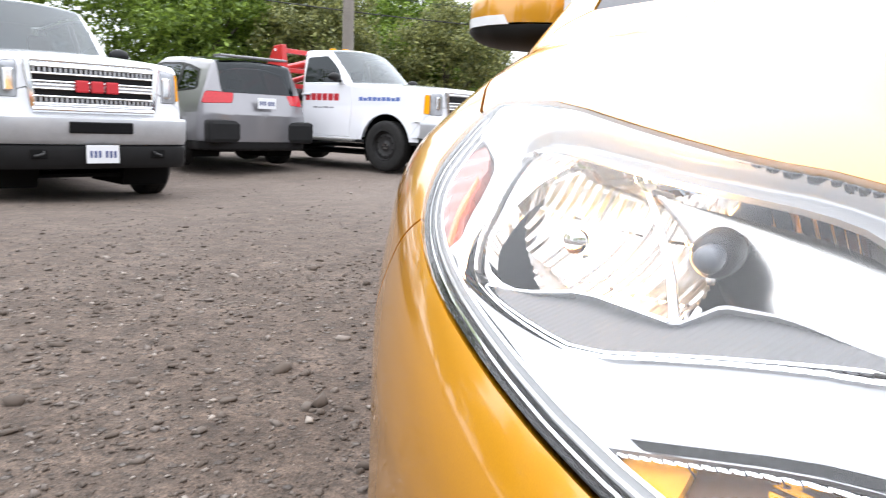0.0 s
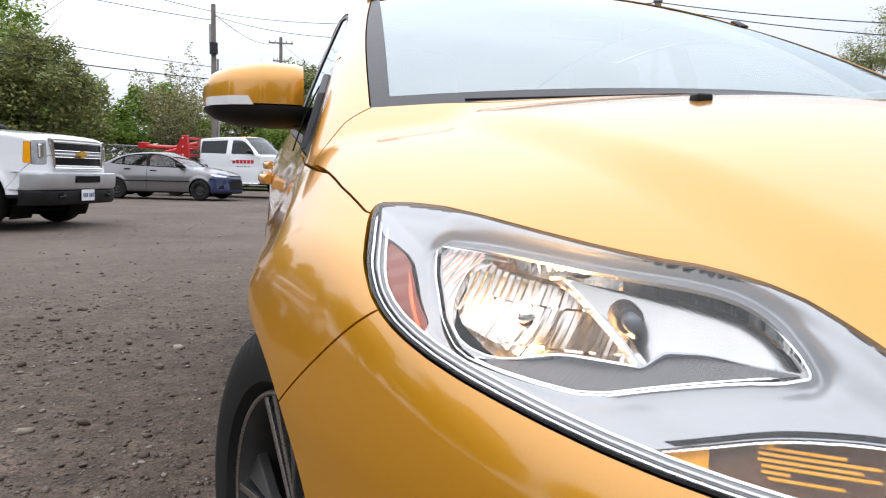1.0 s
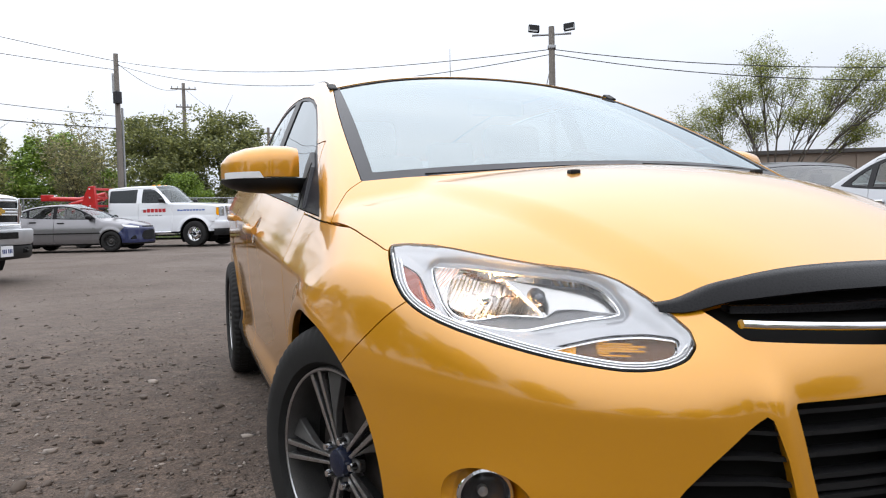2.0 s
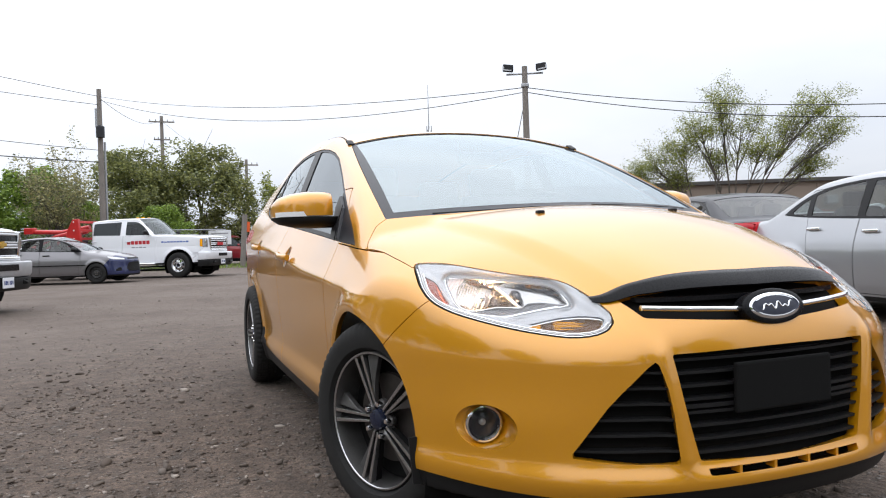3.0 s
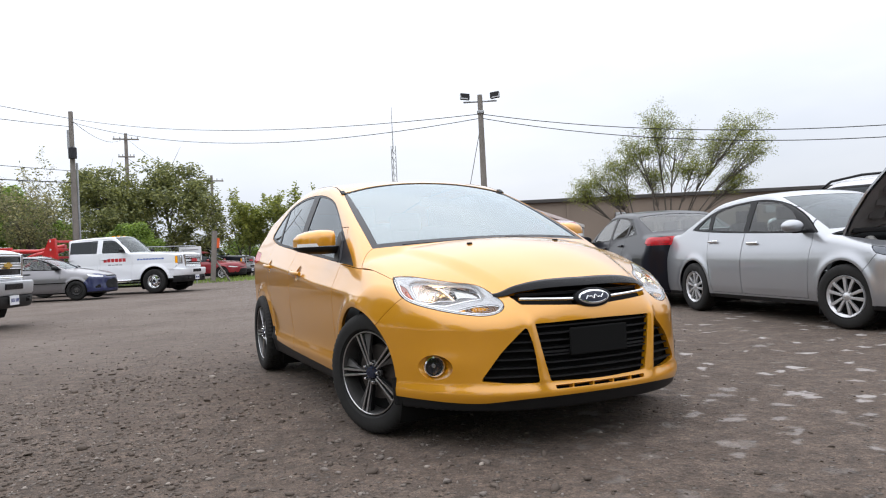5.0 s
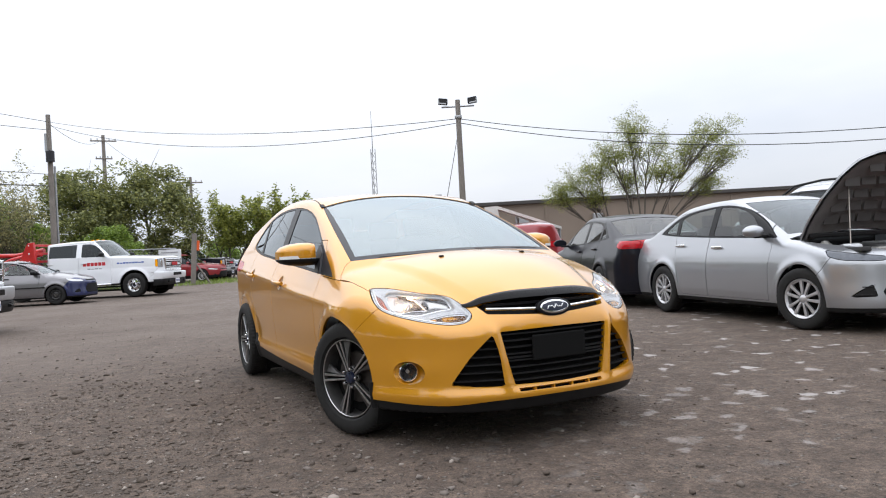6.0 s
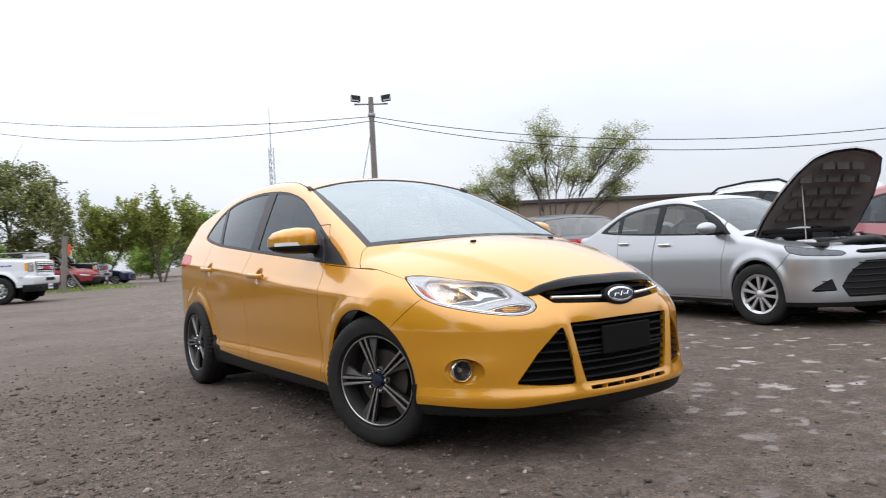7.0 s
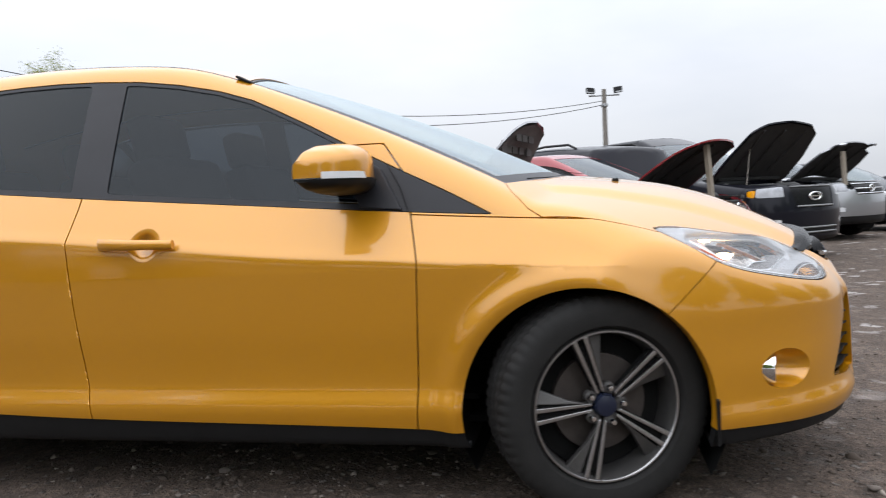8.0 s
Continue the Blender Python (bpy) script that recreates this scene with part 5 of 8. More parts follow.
def front_trim(car):
    # black stone deflector along the hood's front edge
    n = 61
    xs = np.linspace(-0.435, 0.435, n)
    v, f = [], []
    edge = curve([(0, -0.717), (0.12, -0.712), (0.237, -0.700), (0.345, -0.678), (0.40, -0.660), (0.44, -0.640)])
    for x in xs:
        yb = float(edge(abs(x)))
        t = 0.25 + 0.75 * (1 - (abs(x) / 0.435) ** 4)
        zb = top_hull(hatch, float(x), yb + 0.004)
        for dy, dz in ((0.012, 0.006), (-0.006, 0.013 * t), (-0.030 * t, 0.004 * t), (-0.052 * t, -0.026 * t), (-0.047 * t, -0.030 * t), (-0.010, -0.006)):
            v.append((float(x), yb + dy, zb + dz))
    k = 6
    for i in range(n - 1):
        for j in range(k - 1):
            f.append((i * k + j, (i + 1) * k + j, (i + 1) * k + j + 1, i * k + j + 1))
    me = bpy.data.meshes.new("hood_deflector")
    me.from_pydata(v, [], f)
    bm = bmesh.new()
    bm.from_mesh(me)
    bmesh.ops.recalc_face_normals(bm, faces=bm.faces)
    bm.to_mesh(me)
    bm.free()
    part("hood_deflector", smooth(me, 60), GLOSS_BLACK, car, "black plastic hood stone deflector")
    # oval badge: dark housing, chrome ring, blue field with plain bars
    y = on_hull(hatch, 0.0, 0.678)
    m = Matrix.Translation((0, y - 0.012, 0.678)) @ Matrix.Rotation(radians(-16), 4, "X")
    def oval(name, a, b, d0, d1, mat, parent, label=""):
        me = revolve(name, [(-d1, 0.0), (-d1, 0.80), (-d1 + 0.002, 0.96), (-d0, 1.0), (0.03, 1.0)], 48, "y")
        me.transform(m @ Matrix.Diagonal((a, 1, b, 1)))
        return part(name, me, mat, parent, label)
    badge = oval("badge", 0.102, 0.046, 0.004, 0.008, GLOSS_BLACK, car, "oval blue badge with chrome ring")
    oval("badge_ring", 0.084, 0.0345, 0.009, 0.0125, CHROME, badge)
    oval("badge_field", 0.077, 0.0285, 0.0128, 0.0138, BADGE_BLUE, badge)
    line = [tuple(m @ Vector((x, -0.0142, 0.010 * math.cos(x * 60) * math.sin(x * 230)))) for x in np.linspace(-0.050, 0.050, 70).tolist()]
    part("badge_stroke", tube("badge_stroke", line, 0.0021, 6), CHROME, badge, "pale wavy stroke")
    # washer nozzles
    for s in (-1, 1):
        z = top_hull(hatch, s * 0.272, -0.105)
        b = block(0.026, 0.024, 0.014, (s * 0.272, -0.105, z + 0.002), 0.005, None, 3)
        part("washer_nozzle", b, BLACK_PLASTIC, car)
    # wipers resting on the glass foot
    for name, pts in (("wiper", [(-0.55, 0.178), (-0.40, 0.122), (-0.20, 0.082), (0.02, 0.066)]), ("wiper", [(0.05, 0.078), (0.17, 0.086), (0.40, 0.140), (0.58, 0.208)])):
        p = [(x, y, top_hull(hatch, x, y) - 0.002) for x, y in pts]
        q = [Vector(a) for a in p]
        fine = []
        for i in range(len(q) - 1):
            fine += [q[i].lerp(q[i + 1], t / 6) for t in range(6)]
        fine.append(q[-1])
        arm = part("wiper", tube("wiper", [tuple(a) for a in fine], 0.0026, 6, 0.8), BLACK_PLASTIC, car, "black wiper arm and blade")
        part("wiper_blade", tube("wiper_blade", [tuple(a - Vector((0, 0, 0.005))) for a in fine], 0.003, 6), RUBBER, arm)
    # underbody
    part("underbody", block(1.3, 3.4, 0.02, (0, 1.25, 0.22)), DARK, car)


def interior(car):
    part("cabin_floor", block(1.36, 2.6, 0.02, (0, 1.65, 0.30)), DARK, car)
    v, f = [], []
    n = 25
    for x in np.linspace(-0.70, 0.70, n):
        for y, z in ((0.20, 0.925), (0.45, 0.955), (0.66, 0.95), (0.74, 0.90), (0.78, 0.62)):
            v.append((float(x), y + 0.16 * x * x - 0.05, z - 0.03 * abs(x)))
    for i in range(n - 1):
        for j in range(4):
            f.append((i * 5 + j, (i + 1) * 5 + j, (i + 1) * 5 + j + 1, i * 5 + j + 1))
    me = bpy.data.meshes.new("dashboard")
    me.from_pydata(v, [], f)
    part("dashboard", smooth(me), BLACK_PLASTIC, car)
    for x in (-0.36, 0.36):
        for y in (1.35, 2.2):
            s = part("seat", block(0.50, 0.50, 0.16, (x, y - 0.2, 0.48), 0.05, None, 3), SEAT, car, "charcoal cloth seat")
            smooth(s.data, 50)
            b = part("seat_back", block(0.48, 0.15, 0.62, (x, y + 0.1, 0.82), 0.06, Matrix.Rotation(radians(-16), 4, "X"), 3), SEAT, s)
            smooth(b.data, 50)
            h = part("headrest", block(0.27, 0.10, 0.17, (x, y + 0.235, 1.20), 0.04, Matrix.Rotation(radians(-12), 4, "X"), 3), SEAT, s)
            smooth(h.data, 50)
    w = bpy.data.meshes.new("steering_wheel")
    w = revolve("steering_wheel", [(0.014 * math.cos(a), 0.18 + 0.014 * math.sin(a)) for a in np.linspace(0, 2 * math.pi, 10, endpoint=False)], 36, "y", True, True)
    w.transform(Matrix.Translation((0.36, 0.84, 0.93)) @ Matrix.Rotation(radians(-25), 4, "X"))
    part("steering_wheel", w, BLACK_PLASTIC, car)
    part("inner_mirror", block(0.22, 0.03, 0.06, (0.0, 0.95, 1.27), 0.012), BLACK_PLASTIC, car)


hatchback = build_hatchback()


# ---- other vehicles ----
SILVER = paint("silver_metallic_paint", (0.36, 0.37, 0.39), 0.7, 0.34, 1.0, 0.1)
RED = paint("dark_red_paint", (0.26, 0.012, 0.02), 0.2, 0.32, 1.0, 0.1)
NIGHT = paint("dark_slate_paint", (0.010, 0.0105, 0.016), 0.2, 0.3, 0.4, 0.1, 1.4, 0.12)
NAVY = paint("navy_blue_paint", (0.012, 0.02, 0.085), 0.3, 0.33, 1.0, 0.1)
GREY_CAR = paint("warm_grey_metallic_paint", (0.20, 0.195, 0.205), 0.7, 0.36, 1.0, 0.1)
WHITE = paint("white_truck_paint", (0.74, 0.75, 0.78), 0.0, 0.33, 1.0, 0.05)
TOW_RED = vary(base_mat("red_tow_paint", (0.50, 0.015, 0.015), 0.35, Coat_Weight=0.4), (0.50, 0.015, 0.015), 5, 0.25, 0.12, 0, 120, 0.3)
# darker copy of the liner grey, for shade in the pressed recesses
LINER_SHADED = vary(base_mat("shaded_recess_grey", (0.085, 0.08, 0.077), 0.85), (0.085, 0.08, 0.077), 9, 0.35, 0.1)
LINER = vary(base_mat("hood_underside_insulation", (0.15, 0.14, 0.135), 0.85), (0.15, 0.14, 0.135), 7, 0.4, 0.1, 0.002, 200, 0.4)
LINER_BLACK = vary(base_mat("black_hood_underside", (0.028, 0.026, 0.026), 0.8), (0.028, 0.026, 0.026), 7, 0.4, 0.1, 0.002, 200, 0.4)
ENGINE_BLACK = vary(base_mat("engine_black", (0.03, 0.03, 0.03), 0.6), (0.03, 0.03, 0.03), 20, 0.4, 0.15)
ENGINE_METAL = vary(base_mat("engine_alloy", (0.40, 0.39, 0.37), 0.45, 0.9), (0.40, 0.39, 0.37), 25, 0.3, 0.15)
WHEEL_SILVER = vary(base_mat("silver_wheel_cover", (0.52, 0.52, 0.53), 0.35, 0.6), (0.52, 0.52, 0.53), 12, 0.2, 0.1)
STEEL_BLACK = vary(base_mat("black_steel_wheel", (0.025, 0.024, 0.024), 0.55, 0.3), (0.025, 0.024, 0.024), 16, 0.4, 0.15)
PLATE = vary(base_mat("white_plate", (0.72, 0.73, 0.75), 0.5), (0.72, 0.73, 0.75), 10, 0.1, 0.1)
PLATE_INK = base_mat("dark_blue_plate_ink", (0.03, 0.05, 0.18), 0.6)
WOOD = vary(base_mat("weathered_plank", (0.28, 0.24, 0.19), 0.85), (0.28, 0.24, 0.19), 12, 0.3, 0.08, 0.002, 160, 0.4)


def simple_wheel(parent, m, r, rim, width, style):
    wheel = new("wheel")
    wheel.parent, wheel.matrix_local = parent, m
    part("tyre", tyre_mesh(r, rim, width, 48), RUBBER, wheel, "black rubber tyre")
    w = width / 2
    base = part("rim", revolve("rim", [(-w * 0.8, rim + 0.001), (-w * 0.88, rim - 0.004), (-w * 0.6, rim - 0.018), (w * 0.7, rim - 0.02)], 48), STEEL_BLACK if style == "steel" else WHEEL_SILVER, wheel)
    # near-black disc in place of the shade behind the rim
    part("wheel_shade_disc", revolve("wheel_shade_disc", [(-w * 0.15, 0.0), (-w * 0.15, rim - 0.01)], 32), DARK, wheel)
    if style == "cover":
        for k in range(10):
            a = Matrix.Rotation(2 * math.pi * k / 10, 4, "X")
            bar = prism("blade", [(-0.008, 0.045), (0.014, 0.045), (0.052 if k % 2 else 0.03, rim * 0.93), (0.018 if k % 2 else -0.004, rim * 0.95)], -w * 0.80, -w * 0.55, 0.003, "yz")
            bmesh.ops.transform(bar, matrix=a, verts=bar.verts)
            part("blade", bar, WHEEL_SILVER, base)
        part("rim_ring", revolve("rim_ring", [(-w * 0.82, rim), (-w * 0.9, rim - 0.006), (-w * 0.72, rim - 0.03), (-w * 0.6, rim - 0.03)], 48), WHEEL_SILVER, base)
        part("hub_cap", revolve("hub_cap", [(-w * 0.85, 0.0), (-w * 0.83, 0.03), (-w * 0.6, 0.055)], 24), WHEEL_SILVER, base)
    elif style == "steel":
        part("disc", revolve("disc", [(-w * 0.55, 0.0), (-w * 0.60, 0.05), (-w * 0.50, 0.065), (-w * 0.42, 0.10), (-w * 0.62, rim * 0.72), (-w * 0.45, rim - 0.012)], 40), STEEL_BLACK, base)
        for k in range(10):
            a = Matrix.Rotation(2 * math.pi * k / 10, 4, "X")
            # flat near-black discs stand in for the shaded vent holes
            hole = revolve("vent_hole_shade", [(-w * 0.63, 0.0), (-w * 0.63, 0.014)], 10)
            hole.transform(a @ Matrix.Translation((0, 0, rim * 0.72)))
            part("vent_hole_shade", hole, DARK, base)
        for k in range(5):
            nut = revolve("lug_nut", [(-w * 0.66, 0.0), (-w * 0.64, 0.009), (-w * 0.5, 0.009)], 8)
            nut.transform(Matrix.Rotation(2 * math.pi * k / 5, 4, "X") @ Matrix.Translation((0, 0, 0.04)))
            part("lug_nut", nut, STEEL, base)
    elif style == "chrome":
        part("disc", revolve("disc", [(-w * 0.75, 0.0), (-w * 0.75, 0.06), (-w * 0.62, 0.075), (-w * 0.30, 0.10), (-w * 0.22, rim * 0.8), (-w * 0.5, rim - 0.012)], 40), CHROME, base, "chrome wheel simulator")
        for k in range(8):
            a = Matrix.Rotation(2 * math.pi * k / 8, 4, "X")
            # each hole is a flat disc with its shade as colour
            hole = revolve("vent_hole_shade", [(-w * 0.30, 0.0), (-w * 0.30, 0.022)], 12)
            hole.transform(a @ Matrix.Translation((0, 0, rim * 0.72)))
            part("vent_hole_shade", hole, DARK, base)
            nut = revolve("lug_nut", [(-w * 0.70, 0.0), (-w * 0.68, 0.012), (-w * 0.4, 0.012)], 8)
            nut.transform(Matrix.Rotation(2 * math.pi * (k + 0.5) / 8, 4, "X") @ Matrix.Translation((0, 0, 0.085)))
            part("lug_nut", nut, CHROME, base)
    return wheel


def hull_of(s):
    """A vehicle hull from a few design numbers; front axle at y = 0."""
    hood, crown = curve(s["hood"]), s.get("crown", 0.12)
    belt, nose = curve(s["belt"]), curve(s["nose"])
    tail = s.get("tail")
    rear_y, w0, zc = s["rear"], s["half"], s.get("crease", 0.72)
    cowl, ws0, ws1, ws2 = s["cowl"], s["ws"][0], s["ws"][1], s["ws"][2]
    roof_h, roof_y, roof_k = s["roof"]
    fx2, fx4 = s.get("plan", (0.22, 0.55))
    lean = s.get("lean", 0.36)
    k_edge = s.get("edge", 0.05)

    def fn(x, y, z):
        x = np.abs(x)
        zb = belt(y)
        hd = hood(y) - crown * x * x - 0.25 * crown * x ** 4
        yy = y - cowl - 0.30 * x * x
        gl = ws0 + ws1 * yy - ws2 * yy * yy - 0.05 * x * x
        gl = np.where(yy > 1.4, 9.0, gl)
        rf = roof_h - roof_k * (y - roof_y) ** 2 - 0.09 * x * x
        top = smin(smax(hd, gl, 0.015), rf, 0.03)
        if tail:
            y0, z0, slope, deck = tail
            back = z0 - slope * (y - y0 + 0.18 * x * x)
            dk = deck - 0.05 * x * x - 0.06 * np.maximum(y - y0, 0)
            top = np.where(y > roof_y, smin(top, smax(back, dk, 0.03), 0.05), top)
        low = w0 - 0.018 - 0.16 * (z - 0.55) ** 2 - 0.35 * 0.5 * (z - zc + np.sqrt((z - zc) ** 2 + 0.0064)) * s.get("shoulder", 1.0) - 0.10 * np.maximum(0.35 - z, 0)
        sh = w0 - 0.018 - 0.16 * (zc - 0.55) ** 2 - 0.35 * 0.5 * (z - zc + np.sqrt((z - zc) ** 2 + 0.0064)) * s.get("shoulder", 1.0)
        wb = w0 - 0.018 - 0.16 * (zc - 0.55) ** 2 - 0.35 * 0.5 * (zb - zc + np.sqrt((zb - zc) ** 2 + 0.0064)) * s.get("shoulder", 1.0)
        cab = wb - lean * (z - zb) - 0.1 * np.maximum(z - zb, 0) ** 2
        w = np.where(z < zc, low, np.where(z < zb, sh, cab))
        for yw in (0.0, s["wb"]):
            r = np.hypot(y - yw, z - s["wheel"])
            w = w + 0.02 * np.exp(-((r - s["arch"] - 0.02) / 0.05) ** 2)
        front = -s["fo"] + nose(z) + fx2 * x * x + fx4 * x ** 4
        rr = rear_y - 0.12 * x * x - 0.30 * x ** 4 - s.get("rake", 0.1) * np.maximum(z - 0.8, 0) - 0.2 * np.maximum(0.4 - z, 0)
        f = smax(x - w, z - top, k_edge)
        f = smax(f, front - y, s.get("front_edge", 0.06))
        f = smax(f, y - rr, 0.06)
        return smax(f, s.get("floor", 0.19) - z, 0.03)
    return fn


def azim(v):
    return np.degrees(np.arctan2(np.abs(v[:, 0]), -(v[:, 1] - 0.1)))


def build_car(name, label, s, m, paint_mat, detail=1.0, group=""):
    """A parked car: panels cut from its hull, panes, lamps, grille, mirrors, wheels."""
    car = thing(name, label, s.get("category", "car"), m, group)
    fn = hull_of(s)
    k = detail
    half = shell(fn, 0.25, min(s["wb"] - 0.1, s["rear"] - 0.7), s.get("spine", 0.62), (int(90 * k), int(110 * k), int(45 * k)), int(100 * k))
    belt = curve(s["belt"])

    def cut(mesh, d_fn, gap=0.003):
        d = d_fn(mesh[0])
        return keep(mesh, d + gap), keep(mesh, gap - d)

    def arch(v):
        r1 = np.hypot(v[:, 1], v[:, 2] - s["wheel"]) - s["arch"]
        r2 = np.hypot(v[:, 1] - s["wb"], v[:, 2] - s["wheel"]) - s["arch"]
        return np.maximum(np.minimum(r1, r2), 0.5 - v[:, 0])
    rest = keep(half, -arch(half[0]))
    cowl = s["cowl"]

    def screen(v):
        yy = v[:, 1] - cowl - 0.30 * v[:, 0] ** 2
        return np.maximum.reduce([0.02 - yy, yy - s["ws_len"], np.abs(v[:, 0]) - (s["ws_half"] - 0.13 * yy), s["cowl_z"] - 0.06 - v[:, 2]])
    ws, rest = cut(rest, screen)
    if s.get("back_glass"):
        y0, y1, hw = s["back_glass"]
        bg, rest = cut(rest, lambda v: np.maximum.reduce([y0 + 0.12 * v[:, 0] ** 2 - v[:, 1], v[:, 1] - y1 + 0.10 * v[:, 0] ** 2, np.abs(v[:, 0]) - hw, s["belt"][-1][1] - 0.02 - v[:, 2]]))
        ob = part("rear_window", panel("rear_window", both(bg), 0.004, -0.004), s.get("glass", CLEAR), car, "rear window")
        ob.visible_shadow = False
    win = s["windows"]
    side, rest = cut(rest, lambda v: np.maximum(outline(win, v[:, 1], v[:, 2]), 0.4 - v[:, 0]))
    low, rest = cut(rest, lambda v: v[:, 2] - s["sill"])
    lamps = []
    for kind, space, pts, mat, lab in s.get("lamps", ()):
        def shape(v, pts=pts, space=space):
            if space == "az":
                return np.maximum(outline([(a * 0.014, z) for a, z in pts], azim(v) * 0.014, v[:, 2]), v[:, 1] - 0.4)
            if space == "side":
                return np.maximum(outline(pts, v[:, 1], v[:, 2]), 0.35 - v[:, 0])
            if space == "rear":
                return np.maximum(outline(pts, v[:, 0], v[:, 2]), s["rear"] - 0.34 - v[:, 1])
            return np.maximum(outline(pts, v[:, 0], v[:, 2]), v[:, 1] + s.get("front_only", 0.1))
        piece, rest = cut(rest, shape)
        if len(piece[0]):
            lamps.append((kind, piece, mat, lab))
    hoodp = s["hood_outline"]
    hd, rest = cut(rest, lambda v: np.maximum(outline(hoodp, v[:, 0], v[:, 1], 0), s.get("hood_floor", 0.6) - v[:, 2]))
    bumper, rest = cut(rest, lambda v: (v[:, 1] + s.get("seam", 0.26)) * 0.75 + (v[:, 2] - 0.58) * 0.66)
    bumper = keep(bumper, bumper[0][:, 1] + 0.05)
    doors = []
    side_only = lambda d, v: np.maximum(d, 0.45 - v[:, 0])
    for pts in s.get("doors", ()):
        d, rest = cut(rest, lambda v: side_only(outline(pts, v[:, 1], v[:, 2], 0), v))
        doors.append((pts, d))
    part("body_shell", panel("body_shell", both(rest)), paint_mat, car)
    part("front_bumper", panel("front_bumper", both(bumper), 0.03), s.get("bumper_paint", paint_mat), car)
    part("sill_trim", panel("sill_trim", both(low), 0.02, -0.008), s.get("sill_mat", BLACK_PLASTIC), car)
    glass = s.get("glass", CLEAR)
    sc = part("windscreen", panel("windscreen", both(ws), 0.005, -0.003), CAR_SCREEN, car, "windscreen reflecting sky")
    sc.visible_shadow = False
    hood_me = panel("hood", both(hd), 0.02)
    if s.get("open"):
        ang = s["open"]
        hinge = Matrix.Translation((0, cowl - 0.02, s["cowl_z"])) @ Matrix.Rotation(radians(-ang), 4, "X") @ Matrix.Translation((0, -cowl + 0.02, -s["cowl_z"]))
        hood_me.transform(hinge)
        hood_ob = part("hood", hood_me, paint_mat, car, "raised open hood")
        v, f, n = both(keep(hd, outline(hoodp, hd[0][:, 0], hd[0][:, 1], 0) + 0.03))
        lin = raw_mesh("hood_liner", v - n * 0.03, f[:, ::-1])
        lin.transform(hinge)
        part("hood_liner", lin, s.get("liner", LINER_BLACK), hood_ob, "dark ribbed hood underside")
        # pressed pads and ribs of the underside; darker pads stand for shaded recesses
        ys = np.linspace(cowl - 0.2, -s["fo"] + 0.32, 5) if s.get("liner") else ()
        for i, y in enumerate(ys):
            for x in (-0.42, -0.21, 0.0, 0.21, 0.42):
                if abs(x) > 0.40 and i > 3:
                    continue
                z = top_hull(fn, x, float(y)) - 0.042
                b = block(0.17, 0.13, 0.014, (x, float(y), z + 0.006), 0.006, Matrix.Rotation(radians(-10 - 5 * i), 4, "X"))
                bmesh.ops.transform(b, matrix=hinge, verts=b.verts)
                part("liner_pad", b, LINER_SHADED, hood_ob)
        # stiffening ribs pressed into the bare undersides
        for x in () if s.get("liner") else (-0.34, 0.0, 0.34):
            line = [hinge @ Vector((x * (1 + 0.25 * t), cowl - 0.15 + (0.40 - s["fo"] - cowl) * t, top_hull(fn, x, cowl - 0.15 + (0.40 - s["fo"] - cowl) * t) - 0.040)) for t in np.linspace(0, 1, 7)]
            part("rib", tube("rib", [tuple(p) for p in line], 0.022, 6), LINER_BLACK, hood_ob)
        if s.get("rod", True):
            a = Vector((-0.55, -0.35, s["cowl_z"] - 0.16))
            e = hinge @ Vector((-0.40, -0.42, s["cowl_z"] - 0.10))
            part("prop_rod", tube("prop_rod", [tuple(a), tuple(a.lerp(e, 0.5)), tuple(e)], 0.006, 6), STEEL, car, "thin steel prop rod")
        engine_bay(car, s, fn)
    else:
        part("hood", hood_me, paint_mat, car)
    for kind, piece, mat, lab in lamps:
        center = abs(piece[0][:, 0]).min() < 0.03
        for flip in ((both,) if center else ((lambda q: q), mirrored)):
            ob = part(kind, panel(kind, flip(piece), 0.03, -0.006 if kind.endswith("grille") else 0.001), mat, car, lab)
            if kind.endswith("grille"):
                xs_, zs_ = piece[0][:, 0], piece[0][:, 2]
                z0, z1 = zs_.min() + 0.015, zs_.max() - 0.015
                count = max(2, int((z1 - z0) / s.get("slat_pitch", 0.045)))
                sign = -1 if (not center and flip is mirrored) else 1
                for z in np.linspace(z0, z1, count):
                    near = np.abs(zs_ - z) < 0.04
                    if near.sum() < 2:
                        continue
                    a, b = (-xs_[near].max() if center else xs_[near].min()), xs_[near].max()
                    if b - a < 0.05:
                        continue
                    pts = [(sign * x, on_hull(fn, x, float(z)) - 0.004, float(z)) for x in np.linspace(a + 0.012, b - 0.012, 12)]
                    part("slat", tube("slat", pts, s.get("slat_r", 0.006), 6), s.get("slat_mat", BLACK_PLASTIC), ob)
    for sgn, flip in ((1, lambda q: q), (-1, mirrored)):
        tv = side[0]
        panes = s["panes"]
        holes = np.minimum.reduce([outline(p, tv[:, 1], tv[:, 2]) for p in panes])
        part("window_trim", panel("window_trim", flip(keep(side, -holes)), 0.01, -0.002), s.get("trim_mat", GLOSS_BLACK), car)
        for p in panes:
            ob = part("side_window", panel("side_window", flip(keep(side, outline(p, tv[:, 1], tv[:, 2]) - 0.003)), 0.004, -0.006), glass, car)
            ob.visible_shadow = False
        for pts, d in doors:
            dr = part("door", panel("door", flip(d)), paint_mat, car)
            y1 = max(p[0] for p in pts) - 0.10
            z = float(belt(y1)) - s.get("handle_drop", 0.09)
            x = side_hull(fn, y1 - 0.1, z)
            b = block(0.028, 0.20, 0.032, (sgn * (x + 0.016), y1 - 0.1, z), 0.011, None, 3)
